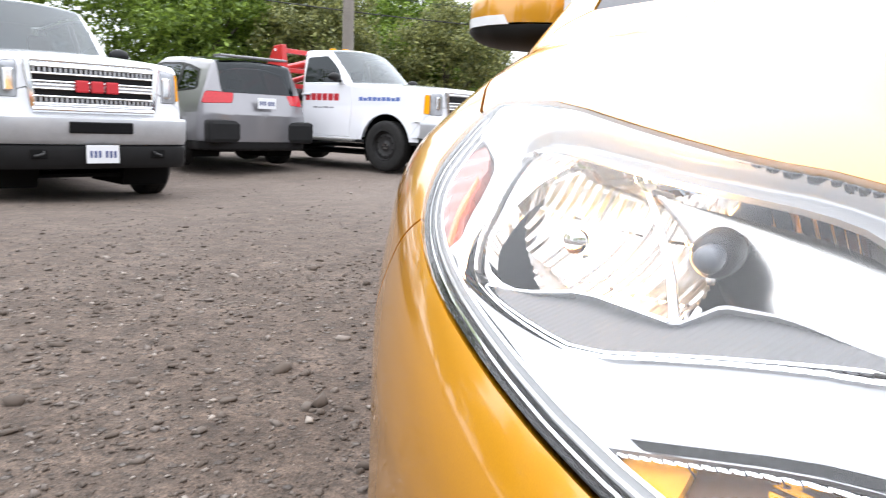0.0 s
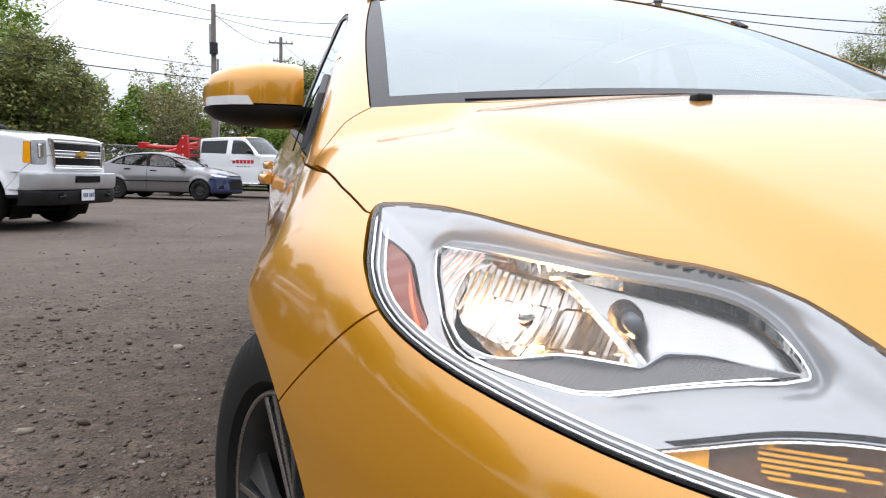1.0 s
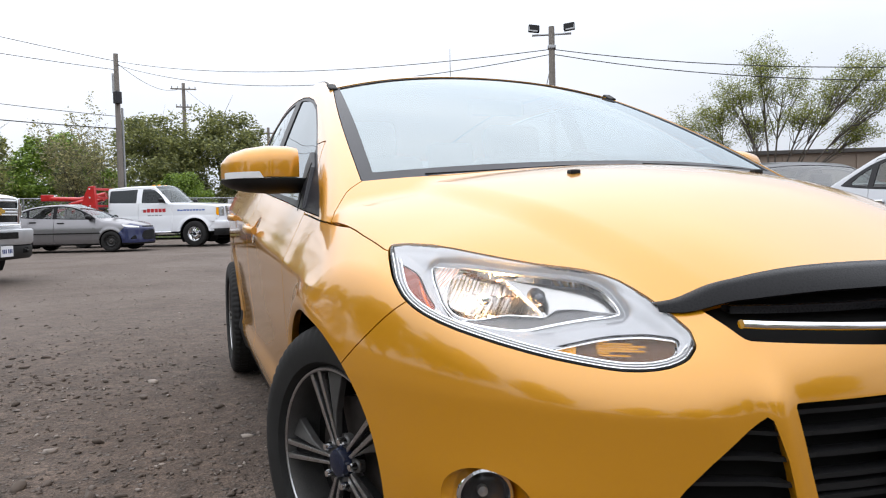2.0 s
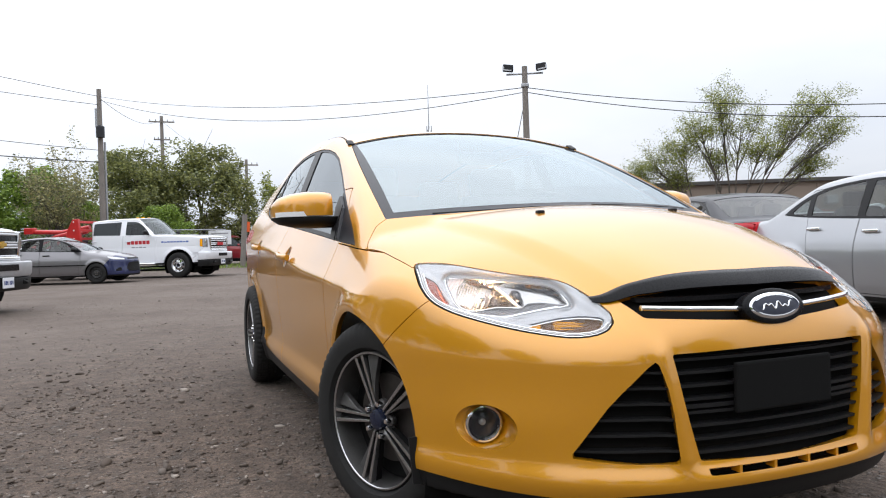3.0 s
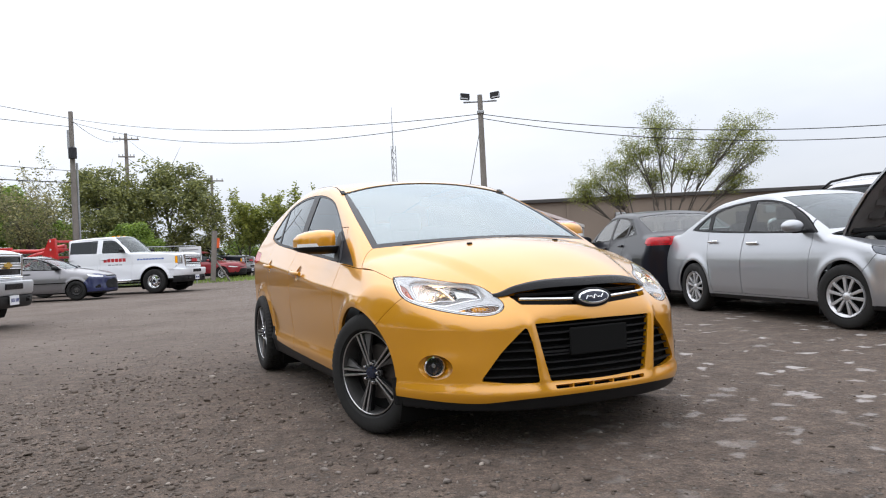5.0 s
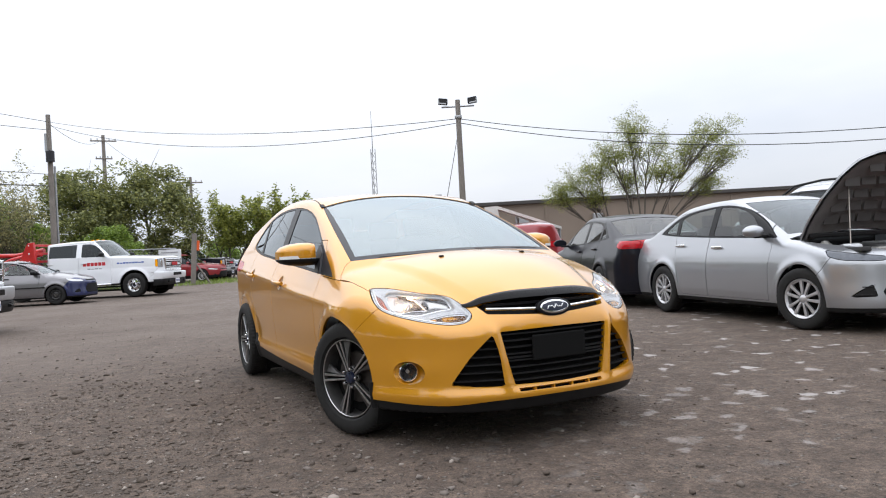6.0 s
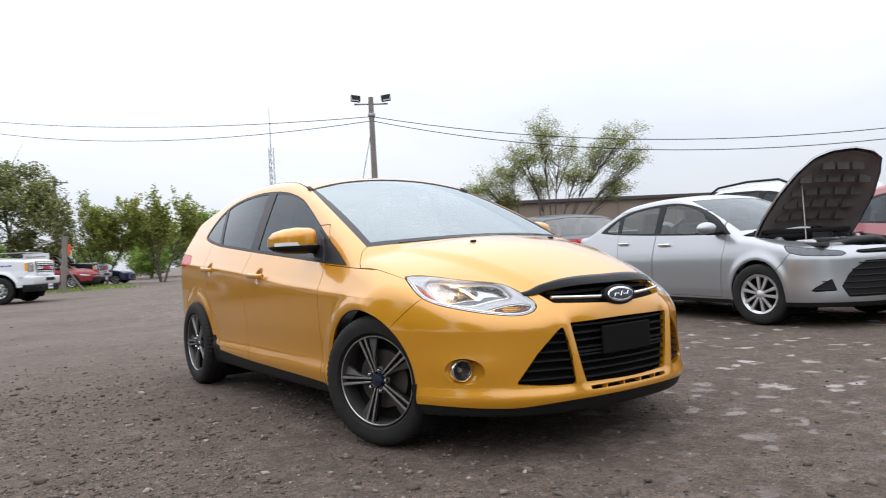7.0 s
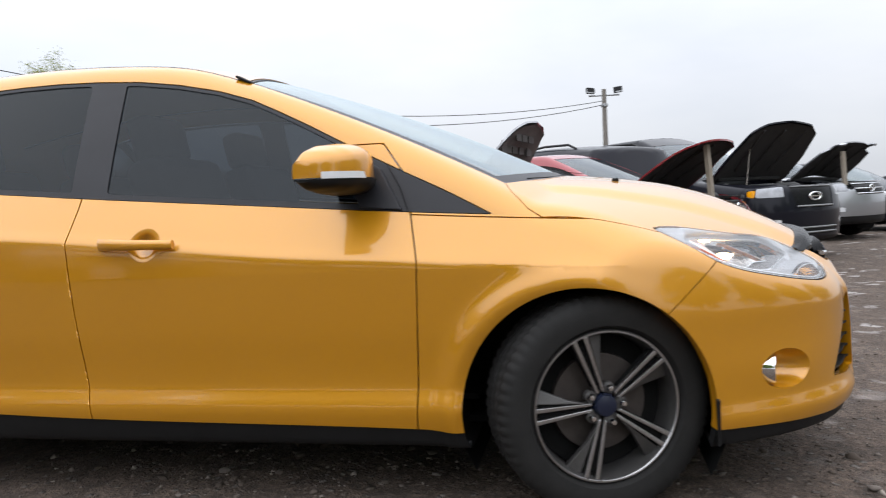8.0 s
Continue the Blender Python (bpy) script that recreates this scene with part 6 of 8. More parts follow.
            smooth(part("handle", b, s.get("handle_mat", paint_mat), dr).data, 50)
        if s.get("mirrors", True):
            y0, z0 = s["mirror"]
            x = side_hull(fn, y0 + 0.05, z0)
            cap = bmesh.new()
            bmesh.ops.create_uvsphere(cap, u_segments=20, v_segments=12, radius=1, matrix=Matrix.Translation((sgn * (x + 0.15), y0, z0 + 0.05)) @ Matrix.Diagonal((0.125, 0.085, 0.072, 1)))
            for v in cap.verts:
                v.co.y = min(v.co.y, y0 + 0.03)
                v.co.z = max(v.co.z, z0 - 0.005)
            ob = part("mirror_cap", cap, s.get("mirror_mat", paint_mat), car)
            smooth(ob.data, 45)
            part("mirror_foot", block(0.14, 0.07, 0.035, (sgn * (x + 0.06), y0 + 0.01, z0 - 0.005), 0.012), BLACK_PLASTIC, ob)
        for yw in (0.0, s["wb"]):
            rr = s["arch"] + 0.02
            a = np.radians(np.linspace(-30, 210, 24))
            v = [(x * sgn, yw + rr * math.cos(t), s["wheel"] + rr * math.sin(t)) for x in (0.42, w_in(s)) for t in a]
            f = [(i, i + 1, 24 + i + 1, 24 + i) for i in range(23)] + [tuple(range(24))]
            me = bpy.data.meshes.new("wheel_liner")
            me.from_pydata(v, [], f)
            part("wheel_liner", smooth(me, 40), DARK, car)
            simple_wheel(car, pose(sgn * (s["half"] - 0.105), yw, s["wheel"], 0, 0, (180 if sgn > 0 else 0) + (s.get("steer", 0) if yw == 0 else 0)), s["wheel"], s["rim"], s.get("tyre_w", 0.205), s["style"])
    # cabin: floor, seats, dash
    part("cabin_floor", block(1.3, s["wb"] * 0.75, 0.02, (0, s["wb"] * 0.55, 0.35)), DARK, car)
    part("dashboard", block(1.30, 0.35, 0.12, (0, cowl + 0.55, s["cowl_z"] - 0.12), 0.05), BLACK_PLASTIC, car)
    part("underbody", block(1.4, s["wb"] + 0.9, 0.03, (0, s["wb"] * 0.5, 0.24)), DARK, car)
    for x in (-0.36, 0.36):
        for y in s.get("seats", (1.35, 2.15)):
            b = part("seat", block(0.48, 0.16, 0.68, (x, y, s["cowl_z"] - 0.22), 0.06, Matrix.Rotation(radians(-14), 4, "X"), 3), SEAT, car)
            smooth(b.data, 50)
            h = part("headrest", block(0.26, 0.10, 0.17, (x, y + 0.10, s["cowl_z"] + 0.19), 0.04, None, 3), SEAT, b)
            smooth(h.data, 50)
    return car, fn


def w_in(s):
    return s["half"] - 0.09


def engine_bay(car, s, fn):
    z = s["cowl_z"]
    part("engine_bay", block(1.30, 0.95, 0.04, (0, -0.25, 0.45)), ENGINE_BLACK, car)
    cover = part("engine_cover", block(0.52, 0.42, 0.12, (0.02, -0.22, z - 0.22), 0.03, Matrix.Rotation(radians(4), 4, "X"), 3), ENGINE_BLACK, car, "black engine cover")
    for i in range(4):
        part("coil_rib", block(0.05, 0.30, 0.02, (-0.14 + 0.1 * i, -0.22, z - 0.150), 0.006), GREY_BEZEL, cover)
    part("radiator_support", block(1.20, 0.09, 0.05, (0, -s["fo"] + 0.30, z - 0.26), 0.012), ENGINE_BLACK, car)
    part("battery", block(0.19, 0.24, 0.20, (0.48, -0.05, z - 0.24), 0.012), ENGINE_BLACK, car)
    part("coolant_tank", block(0.16, 0.14, 0.18, (-0.50, -0.30, z - 0.24), 0.03), WHITE_LENS, car)
    part("intake_pipe", tube("intake_pipe", [(0.42, -0.42, z - 0.2), (0.20, -0.50, z - 0.17), (-0.10, -0.48, z - 0.18), (-0.30, -0.40, z - 0.22)], 0.042, 10), ENGINE_BLACK, car)
    part("alloy_bracket", block(0.22, 0.12, 0.12, (-0.24, -0.42, z - 0.25), 0.02), ENGINE_METAL, car)
    part("cowl_panel", block(1.28, 0.14, 0.05, (0, s["cowl"] - 0.05, z - 0.055), 0.012), BLACK_PLASTIC, car)
    for sgn in (-1, 1):
        t = revolve("strut_top", [(0.05, 0.0), (0.045, 0.03), (0.02, 0.05), (0.0, 0.07)], 16, "z")
        t.transform(Matrix.Translation((sgn * 0.56, -0.02, z - 0.16)))
        part("strut_top", t, ENGINE_METAL, car)
        part("inner_wing", block(0.10, 0.80, 0.04, (sgn * 0.64, -0.25, z - 0.20), 0.01), ENGINE_BLACK, car)


def plate_on(car, fn, z, y=None, rear=False):
    yy = on_hull(fn, 0.0, z) - 0.012 if y is None else y
    p = part("number_plate", block(0.31, 0.012, 0.16, (0, yy, z), 0.004), PLATE, car, "white plate with dark bars")
    for x in (-0.10, -0.06, -0.02, 0.045, 0.085, 0.125):
        part("plate_bar", block(0.022, 0.004, 0.06, (x - 0.01, yy + (0.008 if rear else -0.008), z)), PLATE_INK, p)


def ring_badge(car, fn, z, r, mat, wide=1.0):
    y = on_hull(fn, 0.0, z) - 0.010
    me = revolve("badge", [(0.012 * math.cos(a), 1.0 + 0.2 * math.sin(a)) for a in np.linspace(0, 2 * math.pi, 8, endpoint=False)], 28, "y", True, True)
    me.transform(Matrix.Translation((0, y, z)) @ Matrix.Diagonal((r * wide, 1, r, 1)))
    b = part("badge", me, mat, car)
    part("badge_bar", block(r * 1.6 * wide, 0.012, r * 0.35, (0, y, z), 0.003), mat, b)


SEDAN = dict(
    fo=0.93, wb=2.70, rear=3.70, half=0.888, wheel=0.315, rim=0.205, arch=0.352, style="cover", sill=0.245,
    hood=[(-1.0, 0.66), (-0.90, 0.745), (-0.78, 0.80), (-0.5, 0.885), (-0.15, 0.955), (0.15, 1.0), (0.5, 1.02)],
    crown=0.16, belt=[(-0.5, 0.87), (0.3, 0.90), (1.2, 0.935), (2.2, 0.975), (3.0, 1.02)],
    nose=[(0.1, 0.10), (0.2, 0.02), (0.3, 0.0), (0.5, 0.02), (0.65, 0.03), (0.75, 0.09), (0.9, 0.3)],
    cowl=0.22, cowl_z=1.0, ws=(0.99, 0.50, 0.085), ws_len=0.93, ws_half=0.68, roof=(1.455, 1.65, 0.085), tail=(2.55, 1.36, 0.46, 1.085), rake=0.06,
    back_glass=(2.52, 3.12, 0.58),
    windows=[(0.42, 0.945), (1.2, 0.965), (2.0, 0.995), (2.55, 1.025), (2.90, 1.06), (2.72, 1.17), (2.50, 1.27), (2.2, 1.335), (1.7, 1.365), (1.4, 1.355), (1.1, 1.30), (0.85, 1.20), (0.62, 1.085)],
    panes=[[(0.72, 0.975), (1.2, 0.985), (1.62, 1.0), (1.62, 1.34), (1.4, 1.335), (1.12, 1.28), (0.88, 1.175)],
           [(1.72, 1.005), (2.1, 1.02), (2.42, 1.035), (2.44, 1.25), (2.2, 1.31), (1.74, 1.345)],
           [(2.50, 1.04), (2.78, 1.07), (2.64, 1.17), (2.52, 1.225)]],
    doors=[[(0.52, 0.27), (0.50, 0.6), (0.47, 0.85), (0.50, 0.99), (0.7, 1.2), (1.665, 1.36), (1.67, 0.9), (1.66, 0.27)],
           [(1.67, 0.27), (1.68, 0.9), (1.675, 1.36), (2.5, 1.3), (2.46, 1.0), (2.40, 0.75), (2.33, 0.5), (2.28, 0.27)]],
    hood_outline=[(-.5, -.80), (0, -.82), (.30, -.78), (.48, -.70), (.60, -.52), (.70, -.25), (.735, .05), (.72, .30), (.5, .275), (.25, .22), (0, .20), (-.5, .20)],
    mirror=(0.62, 0.97), seam=0.28,
    lamps=[("headlamp", "az", [(63, .80), (52, .775), (40, .745), (33, .73), (31, .705), (34, .685), (44, .69), (53, .70), (60, .735)], WHITE_LENS, "clear headlamp"),
           ("upper_grille", "front", [(-.4, .745), (.40, .735), (.44, .715), (.38, .70), (-.4, .70)], GLOSS_BLACK, "black upper grille"),
           ("lower_grille", "front", [(-.4, .61), (.33, .61), (.44, .55), (.50, .42), (.44, .33), (-.4, .33)], BLACK_PLASTIC, "wide black lower grille"),
           ("vent_grille", "front", [(.66, .47), (.75, .40), (.79, .35), (.64, .36)], BLACK_PLASTIC, "black corner vent"),
           ("tail_lamp", "rear", [(.40, .98), (.86, 1.03), (.86, .88), (.42, .86)], TAIL_RED, "red tail lamp")],
)


def variant(**more):
    return {**SEDAN, **more}


# silver sedan with its hood up
silver_car, silver_fn = build_car("silver_sedan", "silver metallic four-door sedan with its hood raised", variant(open=60, liner=LINER, steer=14, handle_mat=CHROME, lamps=[("headlamp", "az", SEDAN["lamps"][0][2], SMOKED, "dark-backed slim headlamp"), SEDAN["lamps"][1],
    ("lower_grille", "front", [(-.4, .635), (.38, .63), (.52, .54), (.60, .40), (.56, .30), (-.4, .30)], BLACK_PLASTIC, "wide black trapezoid grille")] + SEDAN["lamps"][3:]), pose(5.20, 1.00, 0, 0, 0, -13), SILVER, 1.15, "cars in the open-hood row")
ring_badge(silver_car, silver_fn, 0.70, 0.042, CHROME, 1.35)
part("side_marker", block(0.02, 0.12, 0.05, (-0.70, -0.42, 0.735), 0.01, Matrix.Rotation(radians(-52), 4, "Z")), ORANGE_RED, silver_car)
for sgn in (-1, 1):
    part("mud_flap", block(0.16, 0.01, 0.20, (sgn * 0.78, 0.36, 0.22), 0.004), BLACK_PLASTIC, silver_car)

# dark red sedan with its hood up on a plank
red_car, red_fn = build_car("red_sedan", "dark red four-door sedan with its hood propped up", variant(
    half=0.895, wb=2.685, wheel=0.318, rim=0.195, style="steel", rear=3.55, open=41, rod=False, bumper_paint=RED, steer=0,
    roof=(1.51, 1.60, 0.09), hood=[(-1.0, 0.70), (-0.90, 0.79), (-0.75, 0.86), (-0.5, 0.93), (-0.15, 0.995), (0.2, 1.04), (0.5, 1.06)], cowl_z=1.04, ws=(1.03, 0.52, 0.085),
    lamps=[("headlamp", "az", [(60, .86), (50, .845), (41, .80), (38, .745), (40, .70), (50, .715), (58, .76)], WHITE_LENS, "hazy clear headlamp"),
           ("upper_grille", "front", [(-.3, .78), (.30, .78), (.33, .72), (.26, .66), (-.3, .66)], GLOSS_BLACK, "dark mesh grille"),
           ("lower_grille", "front", [(-.3, .44), (.28, .44), (.30, .36), (-.3, .36)], BLACK_PLASTIC, "black lower grille"),
           ("fog_lamp", "front", [(.56, .45), (.66, .44), (.66, .37), (.56, .37)], GLOSS_BLACK, "black fog lamp pocket"),
           ("tail_lamp", "rear", [(.40, .98), (.86, 1.03), (.86, .88), (.42, .86)], TAIL_RED, "red tail lamp")],
    sill_mat=RED, glass=TINT), pose(6.35, -0.94, 0, 0, 0, -34), RED, 1.0, "cars in the open-hood row")
ring_badge(red_car, red_fn, 0.72, 0.05, CHROME, 1.0)

# near-black sedan seen from behind
dark_car, dark_fn = build_car("dark_sedan", "near-black four-door sedan seen from behind", variant(style="cover", sill_mat=NIGHT,
    lamps=[("tail_lamp", "rear", [(.50, .99), (.90, 1.01), (.90, .90), (.54, .90)], TAIL_RED, "bright red tail lamp"), ("tail_lamp", "side", [(3.42, .88), (3.9, .88), (3.9, 1.01), (3.50, 1.0)], TAIL_RED, "bright red tail lamp")]), pose(6.91, 7.73, 0, 0, 0, 160), NIGHT, 0.8)

# grey sedan with a blue front bumper
civic, civic_fn = build_car("grey_sedan", "faded grey sedan with a mismatched navy front bumper", variant(half=0.86, wb=2.62, rear=3.50, fo=0.88, style="steel", wheel=0.30, rim=0.19, arch=0.335, bumper_paint=NAVY,
    roof=(1.43, 1.55, 0.095), rake=0.1, handle_mat=BLACK_PLASTIC, mirror_mat=BLACK_PLASTIC), pose(-2.79, 22.6, 0, 0, 0, 70), GREY_CAR, 0.7)
part("rub_strip", block(0.015, 2.2, 0.035, (-0.862, 1.4, 0.55), 0.004), BLACK_PLASTIC, civic)


# ---- pickups and tow trucks ----
PICKUP = dict(
    fo=0.98, wb=3.95, rear=3.30, half=0.985, wheel=0.40, rim=0.225, arch=0.50, style="steel", sill=0.48, floor=0.42, spine=0.95, tyre_w=0.26,
    hood=[(-1.05, 1.22), (-0.98, 1.275), (-0.85, 1.315), (-0.4, 1.365), (0.1, 1.395), (0.7, 1.42), (1.0, 1.43)],
    trim_mat=WHITE, crown=0.05, belt=[(-0.5, 1.27), (0.6, 1.335), (1.5, 1.36), (3.0, 1.39)], crease=1.0, shoulder=0.30,
    nose=[(0.3, 0.10), (0.42, 0.02), (0.5, 0.0), (0.75, 0.0), (0.8, 0.03), (1.0, 0.035), (1.2, 0.045), (1.29, 0.10), (1.42, 0.25)],
    plan=(0.08, 0.16), cowl=0.66, cowl_z=1.385, ws=(1.375, 1.0, 0.17), ws_len=0.66, ws_half=0.77, roof=(1.985, 1.9, 0.045), rake=0.06, lean=0.24, edge=0.045, front_edge=0.05,
    windows=[(0.86, 1.36), (1.6, 1.375), (3.10, 1.40), (3.10, 1.84), (2.0, 1.88), (1.48, 1.87), (1.24, 1.74), (1.02, 1.55)],
    panes=[[(1.00, 1.385), (1.84, 1.40), (1.84, 1.84), (1.48, 1.835), (1.30, 1.73), (1.10, 1.55)], [(2.02, 1.40), (2.98, 1.42), (2.98, 1.805), (2.02, 1.84)]],
    doors=[[(0.78, 0.52), (0.76, 1.0), (0.82, 1.42), (1.38, 1.90), (1.92, 1.90), (1.93, 0.52)], [(1.94, 0.52), (1.935, 1.90), (3.12, 1.86), (3.12, 0.75), (3.10, 0.52)]],
    hood_outline=[(-.5, -.90), (0, -.91), (.45, -.88), (.70, -.80), (.80, -.55), (.83, 0), (.83, .62), (.80, .80), (.5, .68), (.25, .62), (0, .60), (-.5, .60)], hood_floor=1.0,
    mirror=(1.06, 1.42), front_only=0.72, mirror_mat=BLACK_PLASTIC, seam=0.50, seats=(1.75,), handle_drop=0.17, slat_pitch=0.085, slat_r=0.02, slat_mat=BRIGHT_BAR,
)


def pickup(**more):
    return {**PICKUP, **more}


def lettering(parent, fn, y0, y1, z0, z1, mat, kinds, sgn=-1):
    """A door sign as plain bars."""
    n = len(kinds)
    for i, h in enumerate(kinds):
        y = y0 + (y1 - y0) * (i + 0.5) / n
        x = side_hull(fn, y, (z0 + z1) / 2)
        part("sign_bar", block(0.004, abs(y1 - y0) / n * 0.82, (z1 - z0) * h, (sgn * (x + 0.003), y, z0 + (z1 - z0) * h / 2)), mat, parent)


BUMPER_BRIGHT = vary(base_mat("dulled_chrome_bumper", (0.46, 0.47, 0.49), 0.38, 0.45), (0.46, 0.47, 0.49), 6, 0.2, 0.1)
SIGN_RED = base_mat("red_sign_film", (0.50, 0.02, 0.03), 0.5)
SIGN_BLUE = base_mat("blue_sign_film", (0.10, 0.16, 0.42), 0.5)
SIGN_GREY = base_mat("grey_sign_film", (0.30, 0.30, 0.32), 0.5)


def tow_body(truck, y0, length, high=1.9):
    """Deck, side boxes, red tower and boom behind the cab."""
    part("deck", block(1.95, length, 0.12, (0, y0 + length / 2, 0.98), 0.02), BLACK_PLASTIC, truck)
    for sgn in (-1, 1):
        part("side_box", block(0.42, length, 0.42, (sgn * 0.78, y0 + length / 2, 0.84), 0.02), WHITE, truck)
    tower = part("tower", prism("tower", [(y0 + 0.02, 1.02), (y0 + 0.62, 1.02), (y0 + 0.50, high * 0.85), (y0 + 0.30, high + 0.08), (y0 + 0.10, high + 0.10)], -0.92, -0.80, 0.02, "yz"), TOW_RED, truck, "red tow tower side plate")
    part("tower", prism("tower", [(y0 + 0.02, 1.02), (y0 + 0.62, 1.02), (y0 + 0.50, high * 0.85), (y0 + 0.30, high + 0.08), (y0 + 0.10, high + 0.10)], 0.80, 0.92, 0.02, "yz"), TOW_RED, truck)
    for z in (1.35, 1.62, high):
        part("marker_lamp", block(0.02, 0.05, 0.05, (-0.925, y0 + 0.25, z), 0.01), PLATE, tower)
        part("cross_bar", block(1.7, 0.10, 0.08, (0, y0 + 0.2, z), 0.01), TOW_RED, tower)
    boom = tube("boom", [(0, y0 + 0.3, high - 0.15), (0, y0 + length * 0.6, high - 0.30), (0, y0 + length + 0.3, high - 0.25)], 0.08, 8)
    b = part("boom", boom, TOW_RED, truck, "red tow boom")
    part("winch", tube("winch", [(-0.35, y0 + 0.75, 1.25), (0.35, y0 + 0.75, 1.25)], 0.14, 14), ENGINE_BLACK, truck)
    part("boom_head", block(0.24, 0.34, 0.22, (0, y0 + length + 0.32, high - 0.22), 0.03), TOW_RED, b)
    for sgn in (-1, 1):
        part("wheel_lift_arm", tube("wheel_lift_arm", [(sgn * 0.4, y0 + length, 1.05), (sgn * 0.35, y0 + length * 0.6, 1.45), (sgn * 0.3, y0 + 0.6, 1.6)], 0.06, 8), TOW_RED, truck)


GMC_FRONT = [("headlamp", "front", [(.67, 1.25), (.86, 1.22), (.87, .94), (.68, .94)], TRUCK_LENS, "clear headlamp over grey housing"),
             ("turn_lamp", "front", [(.865, 1.22), (.99, 1.20), (.99, .98), (.875, .96)], AMBER, "amber side lamp"),
             ("main_grille", "front", [(-.4, 1.235), (.60, 1.235), (.56, .86), (-.4, .86)], GLOSS_BLACK, "black mesh grille with chrome bars")]


def pickup_front(truck, fn, s, chrome_bumper=True, badge=SIGN_RED, wide=0.20, bars=3):
    """Chrome grille, deep wrap-round bumper, black dam with hooks, badge."""
    n = 48
    xs = np.linspace(-0.985, 0.985, n)
    wrap = curve([(0, 0.0), (0.55, 0.012), (0.80, 0.05), (0.92, 0.13), (0.985, 0.36)])
    y0 = on_hull(fn, 0.0, 0.75, -1.6)
    for name, z0, z1, out_, mat, lab in (("bumper_bar", 0.555, 0.795, 0.085, BUMPER_BRIGHT if chrome_bumper else WHITE, "deep wrap-round bumper bar"), ("air_dam", 0.34, 0.55, 0.055, BLACK_PLASTIC, "black lower dam")):
        prof = ((0.22, z1), (0.03, z1), (0.004, z1 - 0.018), (0.0, z1 - 0.05), (0.012, z0 + 0.04), (0.045, z0), (0.22, z0))
        v, f = [], []
        for x in xs:
            y = y0 - out_ + float(wrap(abs(x)))
            for dy, z in prof:
                v.append((float(x), y + dy, z))
        k = len(prof)
        for i in range(n - 1):
            for j in range(k - 1):
                f.append((i * k + j, (i + 1) * k + j, (i + 1) * k + j + 1, i * k + j + 1))
        me = bpy.data.meshes.new(name)
        me.from_pydata(v, [], f)
        part(name, smooth(me, 40), mat, truck, lab)
    part("bumper_slot", block(0.60, 0.03, 0.10, (0, y0 - 0.078, 0.70), 0.012), GLOSS_BLACK, truck)
    for sgn in (-1, 1):
        # near-black block in place of the shaded slot
        part("tow_slot_shade", block(0.15, 0.03, 0.085, (sgn * 0.56, y0 - 0.030, 0.47), 0.012), DARK, truck)
        part("tow_hook", tube("tow_hook", [(sgn * 0.52, y0 - 0.04, 0.49), (sgn * 0.53, y0 - 0.075, 0.475), (sgn * 0.58, y0 - 0.075, 0.46), (sgn * 0.60, y0 - 0.04, 0.455)], 0.012, 6), ENGINE_BLACK, truck)
        part("grille_side_frame", prism("grille_side_frame", [(sgn * 0.585, .84), (sgn * 0.535, .86), (sgn * 0.575, 1.25), (sgn * 0.640, 1.26)][::int(sgn)], on_hull(fn, 0.60, 1.0, -1.6) - 0.035, on_hull(fn, 0.60, 1.0, -1.6) + 0.02, 0.008, "xz"), CHROME, truck, "chrome grille frame")
        part("lamp_inner", block(0.10, 0.02, 0.20, (sgn * 0.735, on_hull(fn, 0.735, 1.08, -1.6) - 0.004, 1.08), 0.02), CHROME, truck)
    for z in ([0.925, 1.05, 1.175] if bars == 3 else [1.05]):
        h = 0.030 if bars == 3 else 0.045
        for dz in (h, -h):
            pts = [(float(x), on_hull(fn, abs(float(x)), z, -1.6) - 0.018, z + dz) for x in np.linspace(-0.56, 0.56, 20)]
            part("grille_bar", tube("grille_bar", pts, 0.0085, 6), CHROME, truck)
        for i, x in enumerate(np.linspace(-0.54, 0.54, 25)):
            part("grille_link", block(0.020, 0.014, h * 1.5, (float(x), on_hull(fn, abs(float(x)), z, -1.6) - 0.010, z), 0.004), BRIGHT_BAR, truck)
    for z, w, r in ((1.255, 0.62, 0.024), (0.845, 0.565, 0.028)):
        pts = [(float(x), on_hull(fn, abs(float(x)), z, -1.6) - 0.014, z) for x in np.linspace(-w, w, 24)]
        part("grille_frame", tube("grille_frame", pts, r, 8), CHROME, truck, "chrome grille frame")
    y = on_hull(fn, 0.0, 1.05, -1.6)
    if badge is SIGN_RED:
        for i in (-1, 0, 1):
            b = block(wide * 0.60, 0.02, 0.105, (i * wide * 0.70, y - 0.038, 1.05), 0.014)
            part("badge", b, badge, truck, "red block badge")
    else:
        b = prism("badge", [(-.12, -.02), (-.045, -.02), (-.055, -.05), (.025, -.05), (.035, -.02), (.11, -.02), (.12, .03), (.045, .03), (.055, .055), (-.025, .055), (-.035, .03), (-.11, .03)], y - 0.05, y - 0.025, 0.004, "xz")
        bmesh.ops.translate(b, vec=(0, 0, 1.05), verts=b.verts)
        part("badge", b, badge, truck, "gold badge")
    plate_on(truck, fn, 0.47, y0 - 0.075)


def truck_roof(truck, fn):
    for x in (-0.5, -0.18, 0.18, 0.5):
        part("roof_lamp", block(0.09, 0.07, 0.03, (x, 1.62, top_hull(fn, x, 1.62, 2.3) + 0.012), 0.01), AMBER, truck)


GOLD = vary(base_mat("gold_badge", (0.60, 0.36, 0.06), 0.35, 0.6), (0.60, 0.36, 0.06), 20, 0.2, 0.1)

